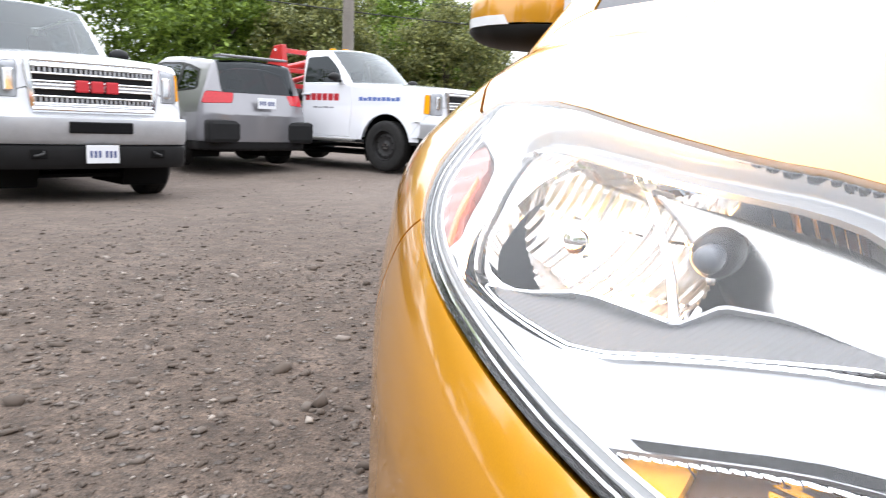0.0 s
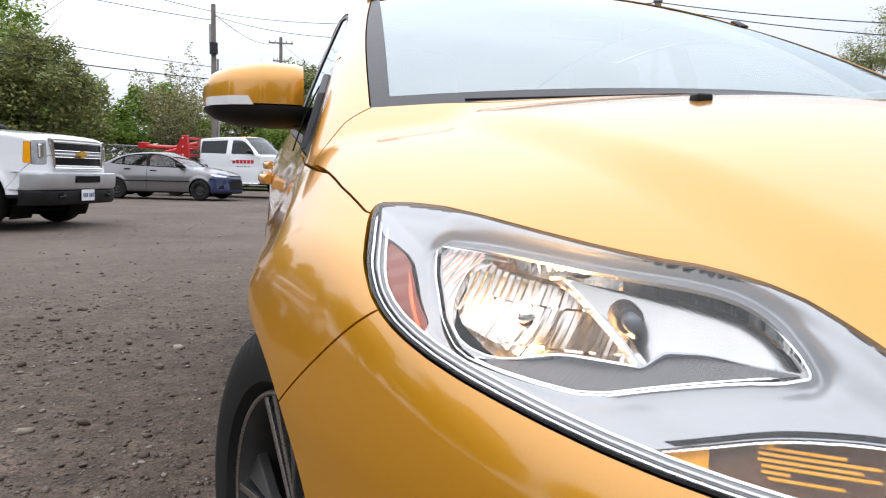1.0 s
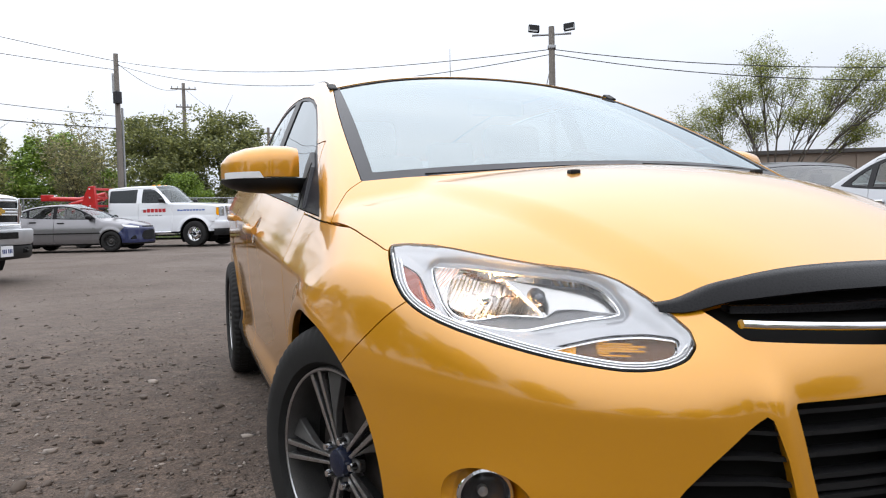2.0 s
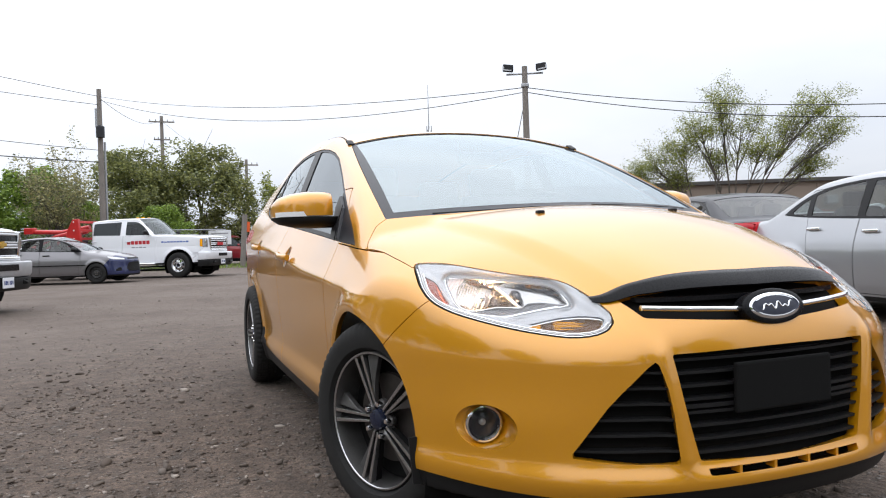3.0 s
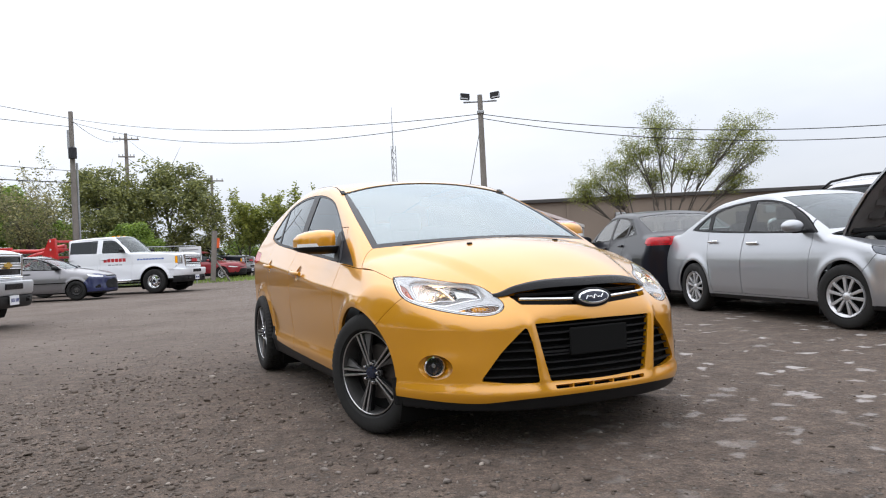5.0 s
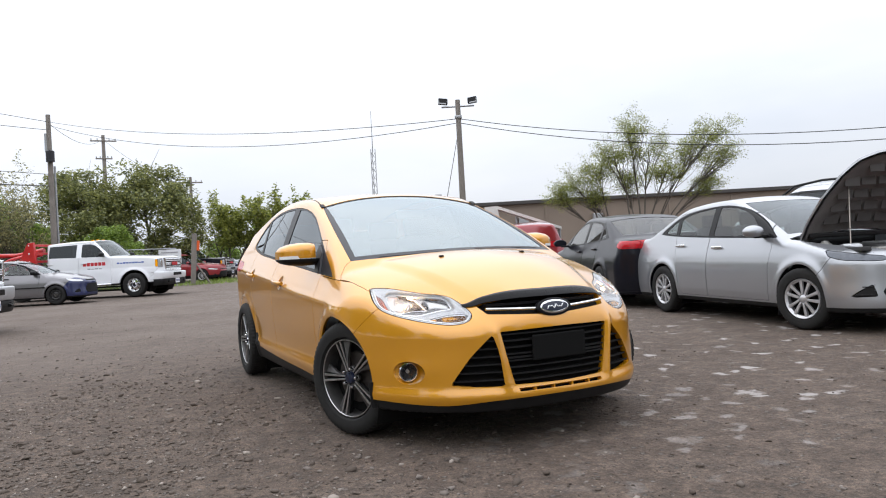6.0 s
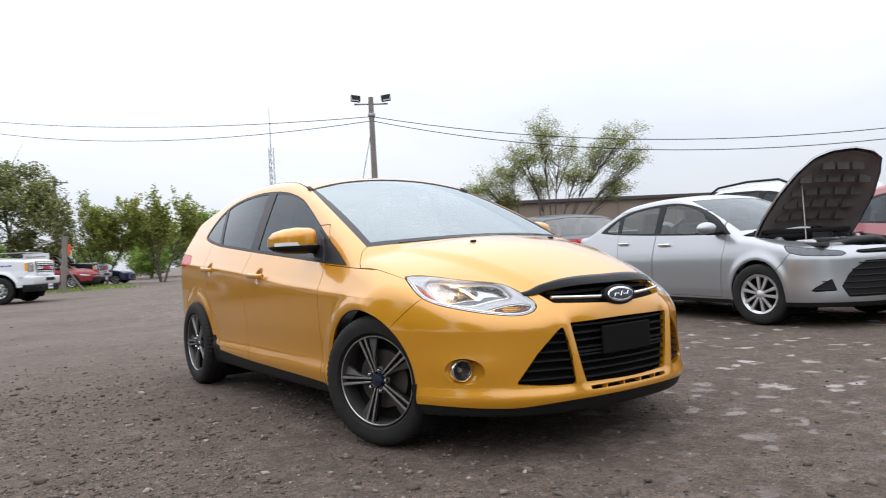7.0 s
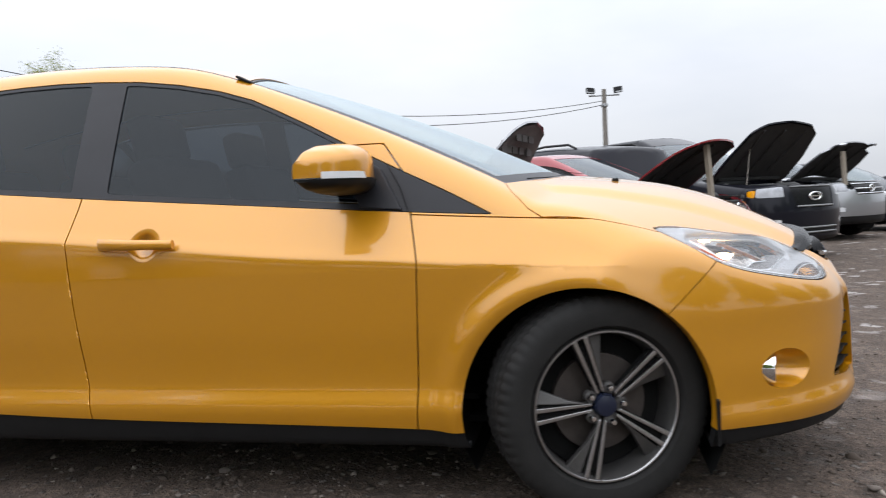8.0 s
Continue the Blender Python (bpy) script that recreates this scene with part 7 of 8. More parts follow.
# white crew-cab tow truck
gmc, gmc_fn = build_car("tow_truck", "white crew-cab tow truck with red tow body and red door sign", pickup(style="chrome", lamps=GMC_FRONT, category="truck", glass=TINT), pose(-0.2, 24.7, 0, 0, 0, 60), WHITE, 0.8, "tow trucks")
gmc.scale = (1.05, 1.05, 1.05)
pickup_front(gmc, gmc_fn, PICKUP, False)
truck_roof(gmc, gmc_fn)
tow_body(gmc, 3.38, 2.2)
lettering(gmc, gmc_fn, 1.78, 0.98, 1.08, 1.21, SIGN_RED, (1, 1, 1, 1, 1, 1))
lettering(gmc, gmc_fn, 1.62, 1.10, 0.98, 1.02, SIGN_GREY, (1, .7, 1, .8))
lettering(gmc, gmc_fn, 0.60, -0.35, 1.12, 1.17, SIGN_BLUE, (1, .8, 1, 1, .9, 1, 1, .8, 1))
for sgn in (-1, 1):
    part("running_board", block(0.16, 2.2, 0.06, (sgn * 0.98, 1.85, 0.46), 0.02), CHROME, gmc)

# white regular-cab tow truck
chev, chev_fn = build_car("tow_truck", "white regular-cab tow truck with chrome bumper and gold badge", pickup(
    style="steel", rear=2.25, wb=3.4, category="truck", glass=TINT, lamps=[("headlamp", "front", [(.66, 1.23), (.86, 1.21), (.87, .90), (.67, .90)], TRUCK_LENS, "clear headlamp over grey housing"), ("turn_lamp", "front", [(.865, 1.21), (.99, 1.19), (.99, .92), (.875, .91)], AMBER, "amber turn lamp"),
        ("main_grille", "front", [(-.4, 1.235), (.60, 1.235), (.58, .86), (-.4, .86)], GLOSS_BLACK, "black grille with one chrome bar")],
    windows=[(0.86, 1.36), (1.6, 1.375), (2.0, 1.385), (2.02, 1.84), (1.85, 1.88), (1.48, 1.87), (1.24, 1.74), (1.02, 1.55)],
    panes=[[(1.04, 1.39), (1.92, 1.40), (1.93, 1.82), (1.48, 1.835), (1.30, 1.73), (1.10, 1.55)]],
    doors=[[(0.78, 0.52), (0.76, 1.0), (0.82, 1.42), (1.6, 1.90), (2.0, 1.88), (2.02, 0.52)]]), pose(-4.55, 10.95, 0, 0, 0, 71), WHITE, 0.9, "tow trucks")
pickup_front(chev, chev_fn, PICKUP, True, GOLD, bars=1)
truck_roof(chev, chev_fn)
tow_body(chev, 2.35, 2.4, 1.95)
lettering(chev, chev_fn, 1.85, 1.05, 1.08, 1.21, SIGN_RED, (1, 1, 1, 1, 1, 1))
lettering(chev, chev_fn, 1.65, 1.15, 0.97, 1.00, SIGN_GREY, (1, .7, 1, .8))
lettering(chev, chev_fn, 0.62, -0.25, 1.10, 1.16, SIGN_BLUE, (1, .8, 1, 1, .9, 1, 1, .8, 1))
for sgn in (-1, 1):
    part("running_board", block(0.16, 1.4, 0.06, (sgn * 0.98, 1.35, 0.46), 0.02), ENGINE_METAL, chev)

# white pickup seen from the front
sierra, sierra_fn = build_car("pickup_truck", "white pickup with chrome grille and red block badge", pickup(lamps=GMC_FRONT, category="truck", glass=TINT), pose(-6.9, 5.65, -0.17, 0, 0, 62), WHITE, 1.0)
sierra.scale = (1.02, 1.02, 1.12)
pickup_front(sierra, sierra_fn, PICKUP, True)
part("load_bed", block(1.92, 1.9, 0.78, (0, 4.05, 1.0), 0.04), WHITE, sierra)

# grey SUV seen from behind
SUV = dict(nose=[(0.2, 0.10), (0.35, 0.02), (0.6, 0.0), (0.8, 0.03), (0.95, 0.10), (1.1, 0.3)], fo=0.95, wb=2.75, rear=3.80, half=0.96, wheel=0.37, rim=0.235, arch=0.42, style="cover", sill=0.40, floor=0.26, spine=0.75, front_only=0.55,
    hood=[(-1.0, 0.80), (-0.9, 0.92), (-0.6, 1.02), (-0.1, 1.08), (0.4, 1.12), (0.7, 1.13)], cowl=0.35, cowl_z=1.11, ws=(1.10, 0.60, 0.10), ws_len=0.95, ws_half=0.72,
    roof=(1.72, 1.7, 0.035), rake=0.34, belt=[(-0.5, 1.0), (0.5, 1.03), (2.0, 1.08), (3.6, 1.14)], back_glass=(2.6, 4.2, 0.62), lean=0.34,
    windows=[(0.55, 1.06), (1.5, 1.08), (2.6, 1.12), (3.25, 1.16), (3.15, 1.45), (2.6, 1.57), (1.6, 1.60), (1.3, 1.56), (0.95, 1.38)],
    panes=[[(0.85, 1.09), (1.65, 1.105), (1.65, 1.57), (1.35, 1.54), (1.0, 1.36)], [(1.75, 1.11), (2.5, 1.14), (2.5, 1.545), (1.75, 1.57)], [(2.6, 1.15), (3.15, 1.18), (3.08, 1.42), (2.6, 1.53)]],
    hood_outline=SEDAN["hood_outline"], hood_floor=0.8, mirror=(0.8, 1.10), crease=0.85,
    doors=[[(0.60, 0.42), (0.58, 1.0), (0.75, 1.3), (1.69, 1.60), (1.70, 0.42)], [(1.71, 0.42), (1.72, 1.6), (2.55, 1.57), (2.52, 1.0), (2.40, 0.7), (2.34, 0.42)]],
    lamps=[("tail_lamp", "rear", [(.45, 1.12), (.98, 1.14), (.98, .95), (.50, .97)], TAIL_RED, "red tail lamp"), ("rear_reflector", "rear", [(.60, .66), (.78, .66), (.78, .62), (.60, .62)], TAIL_RED, "red reflector")], glass=TINT)
suv, suv_fn = build_car("grey_suv", "grey metallic SUV seen from behind", SUV, pose(-9.8, 10.9, 0, 0, 0, 242), GREY_CAR, 0.8)
plate_on(suv, suv_fn, 0.98, 3.83, True)
part("rear_bumper_trim", block(1.80, 0.22, 0.34, (0, 3.66, 0.55), 0.06), BLACK_PLASTIC, suv)
part("spoiler", block(1.15, 0.22, 0.04, (0, 3.38, 1.66), 0.015), GREY_CAR, suv)


# row of cars with raised hoods
VAN = dict(fo=0.98, wb=3.07, rear=4.05, half=0.92, wheel=0.335, rim=0.20, arch=0.385, style="cover", sill=0.27, floor=0.22, spine=0.75, front_only=0.60,
    hood=[(-1.05, 0.82), (-0.98, 0.94), (-0.8, 1.00), (-0.4, 1.06), (0.0, 1.11), (0.5, 1.16)], cowl=0.15, cowl_z=1.13, ws=(1.12, 0.62, 0.10), ws_len=1.05, ws_half=0.72,
    roof=(1.80, 1.9, 0.03), rake=0.12, belt=[(-0.5, 1.05), (0.5, 1.08), (2.0, 1.10), (4.0, 1.12)], lean=0.30, nose=[(0.2, 0.08), (0.3, 0.02), (0.6, 0.0), (0.8, 0.03), (0.95, 0.08), (1.1, 0.3)], plan=(0.15, 0.30),
    windows=[(0.55, 1.11), (2.0, 1.13), (3.9, 1.15), (3.8, 1.58), (2.5, 1.64), (1.5, 1.64), (1.25, 1.58), (0.9, 1.38)],
    panes=[[(0.80, 1.14), (1.62, 1.15), (1.62, 1.60), (1.38, 1.58), (1.0, 1.38)], [(1.74, 1.155), (2.7, 1.165), (2.7, 1.61), (1.74, 1.61)], [(2.8, 1.17), (3.75, 1.18), (3.68, 1.55), (2.8, 1.60)]],
    hood_outline=[(-.5, -.88), (0, -.90), (.45, -.84), (.66, -.70), (.76, -.30), (.78, .10), (.70, .26), (.4, .18), (0, .13), (-.5, .13)], hood_floor=0.8, mirror=(0.7, 1.14), crease=0.85,
    doors=[[(0.55, 0.30), (0.52, 1.0), (0.8, 1.3), (1.66, 1.64), (1.68, 0.30)], [(1.70, 0.30), (1.70, 1.64), (2.72, 1.64), (2.68, 0.9), (2.62, 0.30)]],
    lamps=[("headlamp", "front", [(.50, .94), (.80, .92), (.84, .80), (.52, .80)], TRUCK_LENS, "clear headlamp"), ("turn_lamp", "front", [(.80, .91), (.88, .89), (.88, .81), (.84, .80)], AMBER, "amber turn lamp"),
           ("main_grille", "front", [(-.4, .95), (.42, .95), (.36, .66), (-.4, .66)], GLOSS_BLACK, "black egg-crate grille"), ("lower_grille", "front", [(-.4, .42), (.46, .42), (.46, .32), (-.4, .32)], BLACK_PLASTIC, "lower grille"),
           ("fog_lamp", "front", [(.58, .52), (.68, .52), (.68, .44), (.58, .44)], WHITE_LENS, "round fog lamp")], glass=TINT, slat_pitch=0.14, slat_r=0.012, slat_mat=GREY_BEZEL)
van, van_fn = build_car("minivan", "near-black minivan with its hood raised high", {**VAN, "open": 50, "rod": True}, pose(8.05, -2.26, 0, 0, 0, -50), NIGHT, 0.9, "cars in the open-hood row")
ring_badge(van, van_fn, 0.80, 0.05, CHROME, 2.2)
honda, honda_fn = build_car("silver_suv", "silver SUV with black lower trim and raised hood", {**SUV, "open": 42, "rod": False, "lamps": [("headlamp", "front", [(.50, .98), (.82, .96), (.84, .84), (.52, .82)], TRUCK_LENS, "clear headlamp"), ("main_grille", "front", [(-.4, .96), (.42, .96), (.38, .76), (-.4, .76)], GLOSS_BLACK, "grille with chrome bars"), ("fog_lamp", "front", [(.58, .56), (.68, .56), (.68, .48), (.58, .48)], WHITE_LENS, "fog lamp")],
    "back_glass": None, "bumper_paint": SILVER, "slat_mat": CHROME, "slat_r": 0.01, "hood_outline": VAN["hood_outline"], "cowl": 0.20}, pose(11.3, -4.08, 0, 0, 0, -49), SILVER, 0.8, "cars in the open-hood row")
ring_badge(honda, honda_fn, 0.86, 0.055, CHROME, 1.1)
last, last_fn = build_car("black_car", "black sedan at the end of the row", variant(open=None, style="cover"), pose(13.4, -5.9, 0, 0, 0, -54), NIGHT, 0.6, "cars in the open-hood row")
back_suv, back_fn = build_car("dark_suv", "dark grey SUV with roof rails behind the row", {**SUV, "back_glass": None}, pose(10.6, 1.5, 0, 0, 0, 128), NIGHT, 0.6)
roof_suv, roof_fn = build_car("white_suv", "white SUV with black roof rails", {**SUV, "back_glass": None, "lamps": ()}, pose(8.6, 5.2, 0, 0, 0, 166), WHITE, 0.6)
for ob, fn in ((back_suv, back_fn), (roof_suv, roof_fn)):
    for sgn in (-1, 1):
        pts = [(sgn * 0.60, y, top_hull(fn, 0.60, y, 2.2) + (0.06 if 0.9 < y < 2.9 else 0.0)) for y in (0.85, 1.0, 1.6, 2.2, 2.8, 2.98)]
        part("roof_rail", tube("roof_rail", pts, 0.018, 8), BLACK_PLASTIC, ob, "black roof rail")

# planks that hold hoods up
def plank(m, length, label):
    ob = part("plank", block(0.10, 0.045, length, (0, 0, length / 2), 0.004), WOOD)
    ob.matrix_world = m
    return tagged(ob, label, "plank", "hood props")


plank(red_car.matrix_world @ pose(-0.12, -0.62, 0.80, -4, 0, 5), 0.67, "grey weathered board propping up the red hood")
plank(honda.matrix_world @ pose(-0.25, -0.60, 0.92, -3, 0, 5), 0.58, "weathered board propping up the silver hood")

# cars far down the lane
ram, ram_fn = build_car("pickup_truck", "black pickup far down the lane", pickup(lamps=GMC_FRONT, category="truck", glass=TINT), pose(5.0, 43.0, 0, 0, 0, 55), NIGHT, 0.5)
pickup_front(ram, ram_fn, PICKUP, True)
far_red, far_fn = build_car("red_hatchback", "dark red small car far down the lane", {**SUV, "back_glass": None, "lamps": SEDAN["lamps"]}, pose(4.2, 40.5, 0, 0, 0, 55), RED, 0.45)
far_sil, far2_fn = build_car("silver_car", "silver car half hidden behind a fence", variant(), pose(1.6, 39.5, 0, 0, 0, 55), SILVER, 0.45)
far_blue, far3_fn = build_car("blue_car", "blue-grey car far down the lane", variant(), pose(7.6, 47.5, 0, 0, 0, 60), NAVY, 0.45)
tent_red, tent_fn = build_car("red_suv", "bright red SUV parked before the warehouse", {**SUV, "back_glass": None}, pose(10.6, 16.2, 0, 0, 0, 150), RED, 0.5)


# ---- trees ----
def leaf_mat(name, c, through=0.35):
    m = bpy.data.materials.new(name)
    m.use_nodes = True
    n, l = m.node_tree.nodes, m.node_tree.links
    b, out = n["Principled BSDF"], n["Material Output"]
    g, ramp = n.new("ShaderNodeNewGeometry"), n.new("ShaderNodeValToRGB")
    e = ramp.color_ramp.elements
    e[0].color, e[1].color = (c[0] * 0.45, c[1] * 0.5, c[2] * 0.6, 1), (c[0] * 1.6, c[1] * 1.45, c[2] * 1.2, 1)
    l.new(g.outputs["Random Per Island"], ramp.inputs[0])
    l.new(ramp.outputs[0], b.inputs["Base Color"])
    b.inputs["Roughness"].default_value = 0.55
    tr, mix = n.new("ShaderNodeBsdfTranslucent"), n.new("ShaderNodeMixShader")
    l.new(ramp.outputs[0], tr.inputs["Color"])
    mix.inputs["Fac"].default_value = through
    l.new(b.outputs[0], mix.inputs[1])
    l.new(tr.outputs[0], mix.inputs[2])
    l.new(mix.outputs[0], out.inputs["Surface"])
    return m


BARK = vary(base_mat("grey_brown_bark", (0.10, 0.085, 0.07), 0.9), (0.10, 0.085, 0.07), 6, 0.35, 0.05, 0.01, 60, 0.5)
LEAF_SPRING = leaf_mat("spring_leaves", (0.25, 0.29, 0.07), 0.45)
LEAF_GREEN = leaf_mat("green_leaves", (0.20, 0.30, 0.056))
LEAF_DARK = leaf_mat("dark_green_leaves", (0.21, 0.235, 0.09))
LEAF_PALE = leaf_mat("pale_budding_leaves", (0.27, 0.27, 0.14))


def branches(rng, base, way, length, radius, level, spread, out, tips, bend=0.25):
    n = 6
    p, d = Vector(base), Vector(way).normalized()
    pts, rads = [tuple(p)], [1.0]
    for i in range(n):
        d = (d + Vector((rng.uniform(-1, 1), rng.uniform(-1, 1), rng.uniform(-0.2, 0.8))) * bend * 0.3).normalized()
        p = p + d * length / n
        pts.append(tuple(p))
        rads.append(1 - 0.75 * (i + 1) / n)
        if level > 0 and i >= 1:
            for _ in range(2 if level > 1 else rng.choice((1, 2))):
                side = Vector((rng.uniform(-1, 1), rng.uniform(-1, 1), rng.uniform(-0.1, 0.7))).normalized()
                branches(rng, p, d * (1 - spread) + side * spread, length * rng.uniform(0.38, 0.6), radius * rads[-1] * 0.6, level - 1, spread, out, tips, bend)
        if level == 0 and i >= 1:
            tips.append(tuple(p))
    out.append((pts, radius, rads))


def bark_mesh(name, limbs):
    v, f = [], []
    for pts, radius, rads in limbs:
        p = np.array(pts)
        sides = 7 if radius > 0.05 else 4
        d = np.gradient(p, axis=0)
        d /= np.linalg.norm(d, axis=1, keepdims=True) + 1e-9
        u = np.cross(d, (0.3, 0.2, 0.93))
        u /= np.linalg.norm(u, axis=1, keepdims=True) + 1e-9
        w = np.cross(u, d)
        k = len(v)
        for i in range(len(p)):
            for j in range(sides):
                a = 2 * math.pi * j / sides
                v.append(tuple(p[i] + max(0.003, radius * rads[i]) * (math.cos(a) * u[i] + math.sin(a) * w[i])))
        for i in range(len(p) - 1):
            for j in range(sides):
                j2 = (j + 1) % sides
                f.append((k + i * sides + j, k + (i + 1) * sides + j, k + (i + 1) * sides + j2, k + i * sides + j2))
    return raw_mesh(name, np.array(v), np.array(f))


def leaves_mesh(name, centres, size, seed):
    """Small pointed leaves, each its own island, at the given places."""
    r = np.random.RandomState(seed)
    c = np.asarray(centres, float)
    n = len(c)
    u = r.normal(size=(n, 3)) * np.array([1, 1, 0.5])
    u /= np.linalg.norm(u, axis=1, keepdims=True)
    w = np.cross(u, r.normal(size=(n, 3)) * np.array([0.6, 0.6, 1.2]))
    w /= np.linalg.norm(w, axis=1, keepdims=True)
    s = (size * r.uniform(0.6, 1.4, n))[:, None]
    v = np.stack([c - u * s, c + w * s * 0.5, c + u * s, c - w * s * 0.5], 1).reshape(-1, 3)
    return raw_mesh(name, v, np.arange(4 * n).reshape(-1, 4), None, False)


def spray_tree(name, label, seed, height, stems, spread_out, leaf, size, per_tip, m, group=""):
    """Open tree: real limbs, leaves along the twigs."""
    rng = random.Random(seed)
    limbs, tips = [], []
    for k in range(stems):
        a = 2 * math.pi * k / stems + rng.uniform(-0.4, 0.4)
        way = (math.cos(a) * spread_out, math.sin(a) * spread_out, 1)
        branches(rng, (0.15 * math.cos(a), 0.15 * math.sin(a), 0), way, height * rng.uniform(0.62, 0.85), height * 0.012 + 0.02, 2, 0.5, limbs, tips)
    tips = [p for p in tips if p[2] > height * 0.48]
    tree = thing(name, label, "tree", m, group)
    part("trunk", bark_mesh("trunk", limbs), BARK, tree)
    r = np.random.RandomState(seed)
    t = np.repeat(np.array(tips), per_tip, 0)
    part("crown", leaves_mesh("crown", t + r.normal(size=t.shape) * 0.021 * height, size, seed), leaf, tree)
    return tree


def full_tree(name, label, seed, height, width, leaf, size, count, m, group="", low=0.12):
    """Dense tree: trunk, limbs and a crown of leaf clumps with an uneven outline."""
    rng, r = random.Random(seed), np.random.RandomState(seed)
    limbs, tips = [], []
    branches(rng, (0, 0, 0), (0, 0, 1), height * 0.8, height * 0.022, 1, 0.6, limbs, tips)
    tree = thing(name, label, "tree", m, group)
    part("trunk", bark_mesh("trunk", limbs), BARK, tree)
    clumps = []
    n = 170
    while len(clumps) < n:
        p = r.uniform(-1, 1, 3)
        q = np.linalg.norm(p)
        if 0.35 < q < 1.0 + 0.12 * r.normal():
            z = height * (low + (1 - low) * (p[2] * 0.5 + 0.5))
            taper = 1 - 0.45 * max(0, p[2])
            clumps.append((p[0] * width * 0.5 * taper, p[1] * width * 0.5 * taper, z, r.uniform(0.5, 1.2)))
    c = np.array(clumps)
    idx = r.randint(0, n, count)
    g = r.normal(size=(count, 3))
    g /= np.linalg.norm(g, axis=1, keepdims=True)
    spread = (width * 0.13 * c[idx, 3] * r.uniform(0.45, 1.0, count))[:, None]
    part("crown", leaves_mesh("crown", c[idx, :3] + g * spread * np.array([1, 1, 0.8]), size, seed + 1), leaf, tree)
    return tree


# the open many-stemmed tree in front of the warehouse
def lobed_tree(name, label, seed, base, lobes, leaf, size, per_lobe, m):
    """Several slim stems that fan out to flat lobes of fine leaves, with sky between them. A lobe: centre, half sizes."""
    rng, r = random.Random(seed), np.random.RandomState(seed)
    limbs, tips = [], []
    for (cx, cy, cz), (rx, ry, rz) in lobes:
        a = Vector((base + rng.uniform(-0.12, 0.12), rng.uniform(-0.15, 0.15), -0.05))
        e = Vector((cx, cy, cz - rz * 0.2))
        bow = Vector(((cx - base) * -0.10, cy * -0.1, 0.25))
        pts = [tuple(a.lerp(e, t) + bow * math.sin(math.pi * t) + Vector((rng.uniform(-1, 1), rng.uniform(-1, 1), 0)) * 0.03) for t in np.linspace(0, 1, 9)]
        limbs.append((pts, 0.030 + 0.010 * rng.random(), list(np.linspace(1, 0.28, 9))))
        for _ in range(26):
            g = r.normal(size=3)
            g = g / np.linalg.norm(g) * r.uniform(0.45, 1.0)
            tip = Vector((cx + g[0] * rx, cy + g[1] * ry, cz + g[2] * rz + 0.15 * rz))
            t = rng.uniform(0.66, 1.0)
            root = Vector(pts[int(t * 8)])
            mid = root.lerp(tip, 0.5) + Vector((rng.uniform(-1, 1), rng.uniform(-1, 1), -0.4)) * 0.07
            fine = [tuple(root), tuple(root.lerp(mid, 0.6)), tuple(mid), tuple(mid.lerp(tip, 0.55)), tuple(tip)]
            limbs.append((fine, 0.008, [1, 0.8, 0.6, 0.45, 0.25]))
            for k in range(3):
                q = mid.lerp(tip, 0.4 + 0.3 * k)
                side = Vector((rng.uniform(-1, 1), rng.uniform(-1, 1), rng.uniform(-0.3, 0.9))).normalized() * rng.uniform(0.12, 0.30)
                limbs.append(([tuple(q), tuple(q + side * 0.5), tuple(q + side)], 0.004, [1, 0.7, 0.4]))
                tips += [tuple(q + side * w) for w in (0.35, 0.6, 0.8, 1.0)]
    tree = thing(name, label, "tree", m)
    part("trunk", bark_mesh("trunk", limbs), BARK, tree)
    tp = np.array(tips)
    t = tp[r.randint(0, len(tp), per_lobe * len(lobes))]
    part("crown", leaves_mesh("crown", t + r.normal(size=t.shape) * np.array([0.085, 0.085, 0.060]), size, seed), leaf, tree)
    return tree


lobed_tree("tree", "many-stemmed tree with thin spring leaves before the warehouse", 5, 0.0,
           [((-0.15, 0, 4.10), (0.62, 0.6, 0.42)), ((0.30, 0.2, 3.55), (0.70, 0.6, 0.45)), ((-0.60, -0.2, 3.45), (0.55, 0.5, 0.40)), ((1.95, 0, 3.80), (0.62, 0.55, 0.38)), ((1.45, 0.3, 3.35), (0.65, 0.5, 0.38)),
            ((2.25, -0.2, 3.15), (0.50, 0.4, 0.35)), ((0.75, -0.3, 2.85), (0.55, 0.5, 0.32)), ((1.75, 0.1, 2.45), (0.45, 0.4, 0.26)), ((-0.35, 0.2, 2.75), (0.55, 0.5, 0.35))], LEAF_SPRING, 0.019, 4200, pose(10.35, 10.43, 0, 0, 0, -44) @ Matrix.Diagonal((0.93, 0.93, 0.94, 1)))
lobed_tree("tree", "leaning thin-leaved tree beside the warehouse tree", 9, -0.6,
           [((-1.70, 0, 2.75), (0.75, 0.6, 0.36)), ((-1.15, 0.2, 3.10), (0.60, 0.5, 0.36)), ((-2.25, -0.1, 2.35), (0.55, 0.4, 0.28)), ((-1.30, 0.1, 2.35), (0.55, 0.4, 0.28))], LEAF_SPRING, 0.019, 4200, pose(10.35, 10.43, 0, 0, 0, -44) @ Matrix.Diagonal((0.93, 0.93, 0.94, 1)))
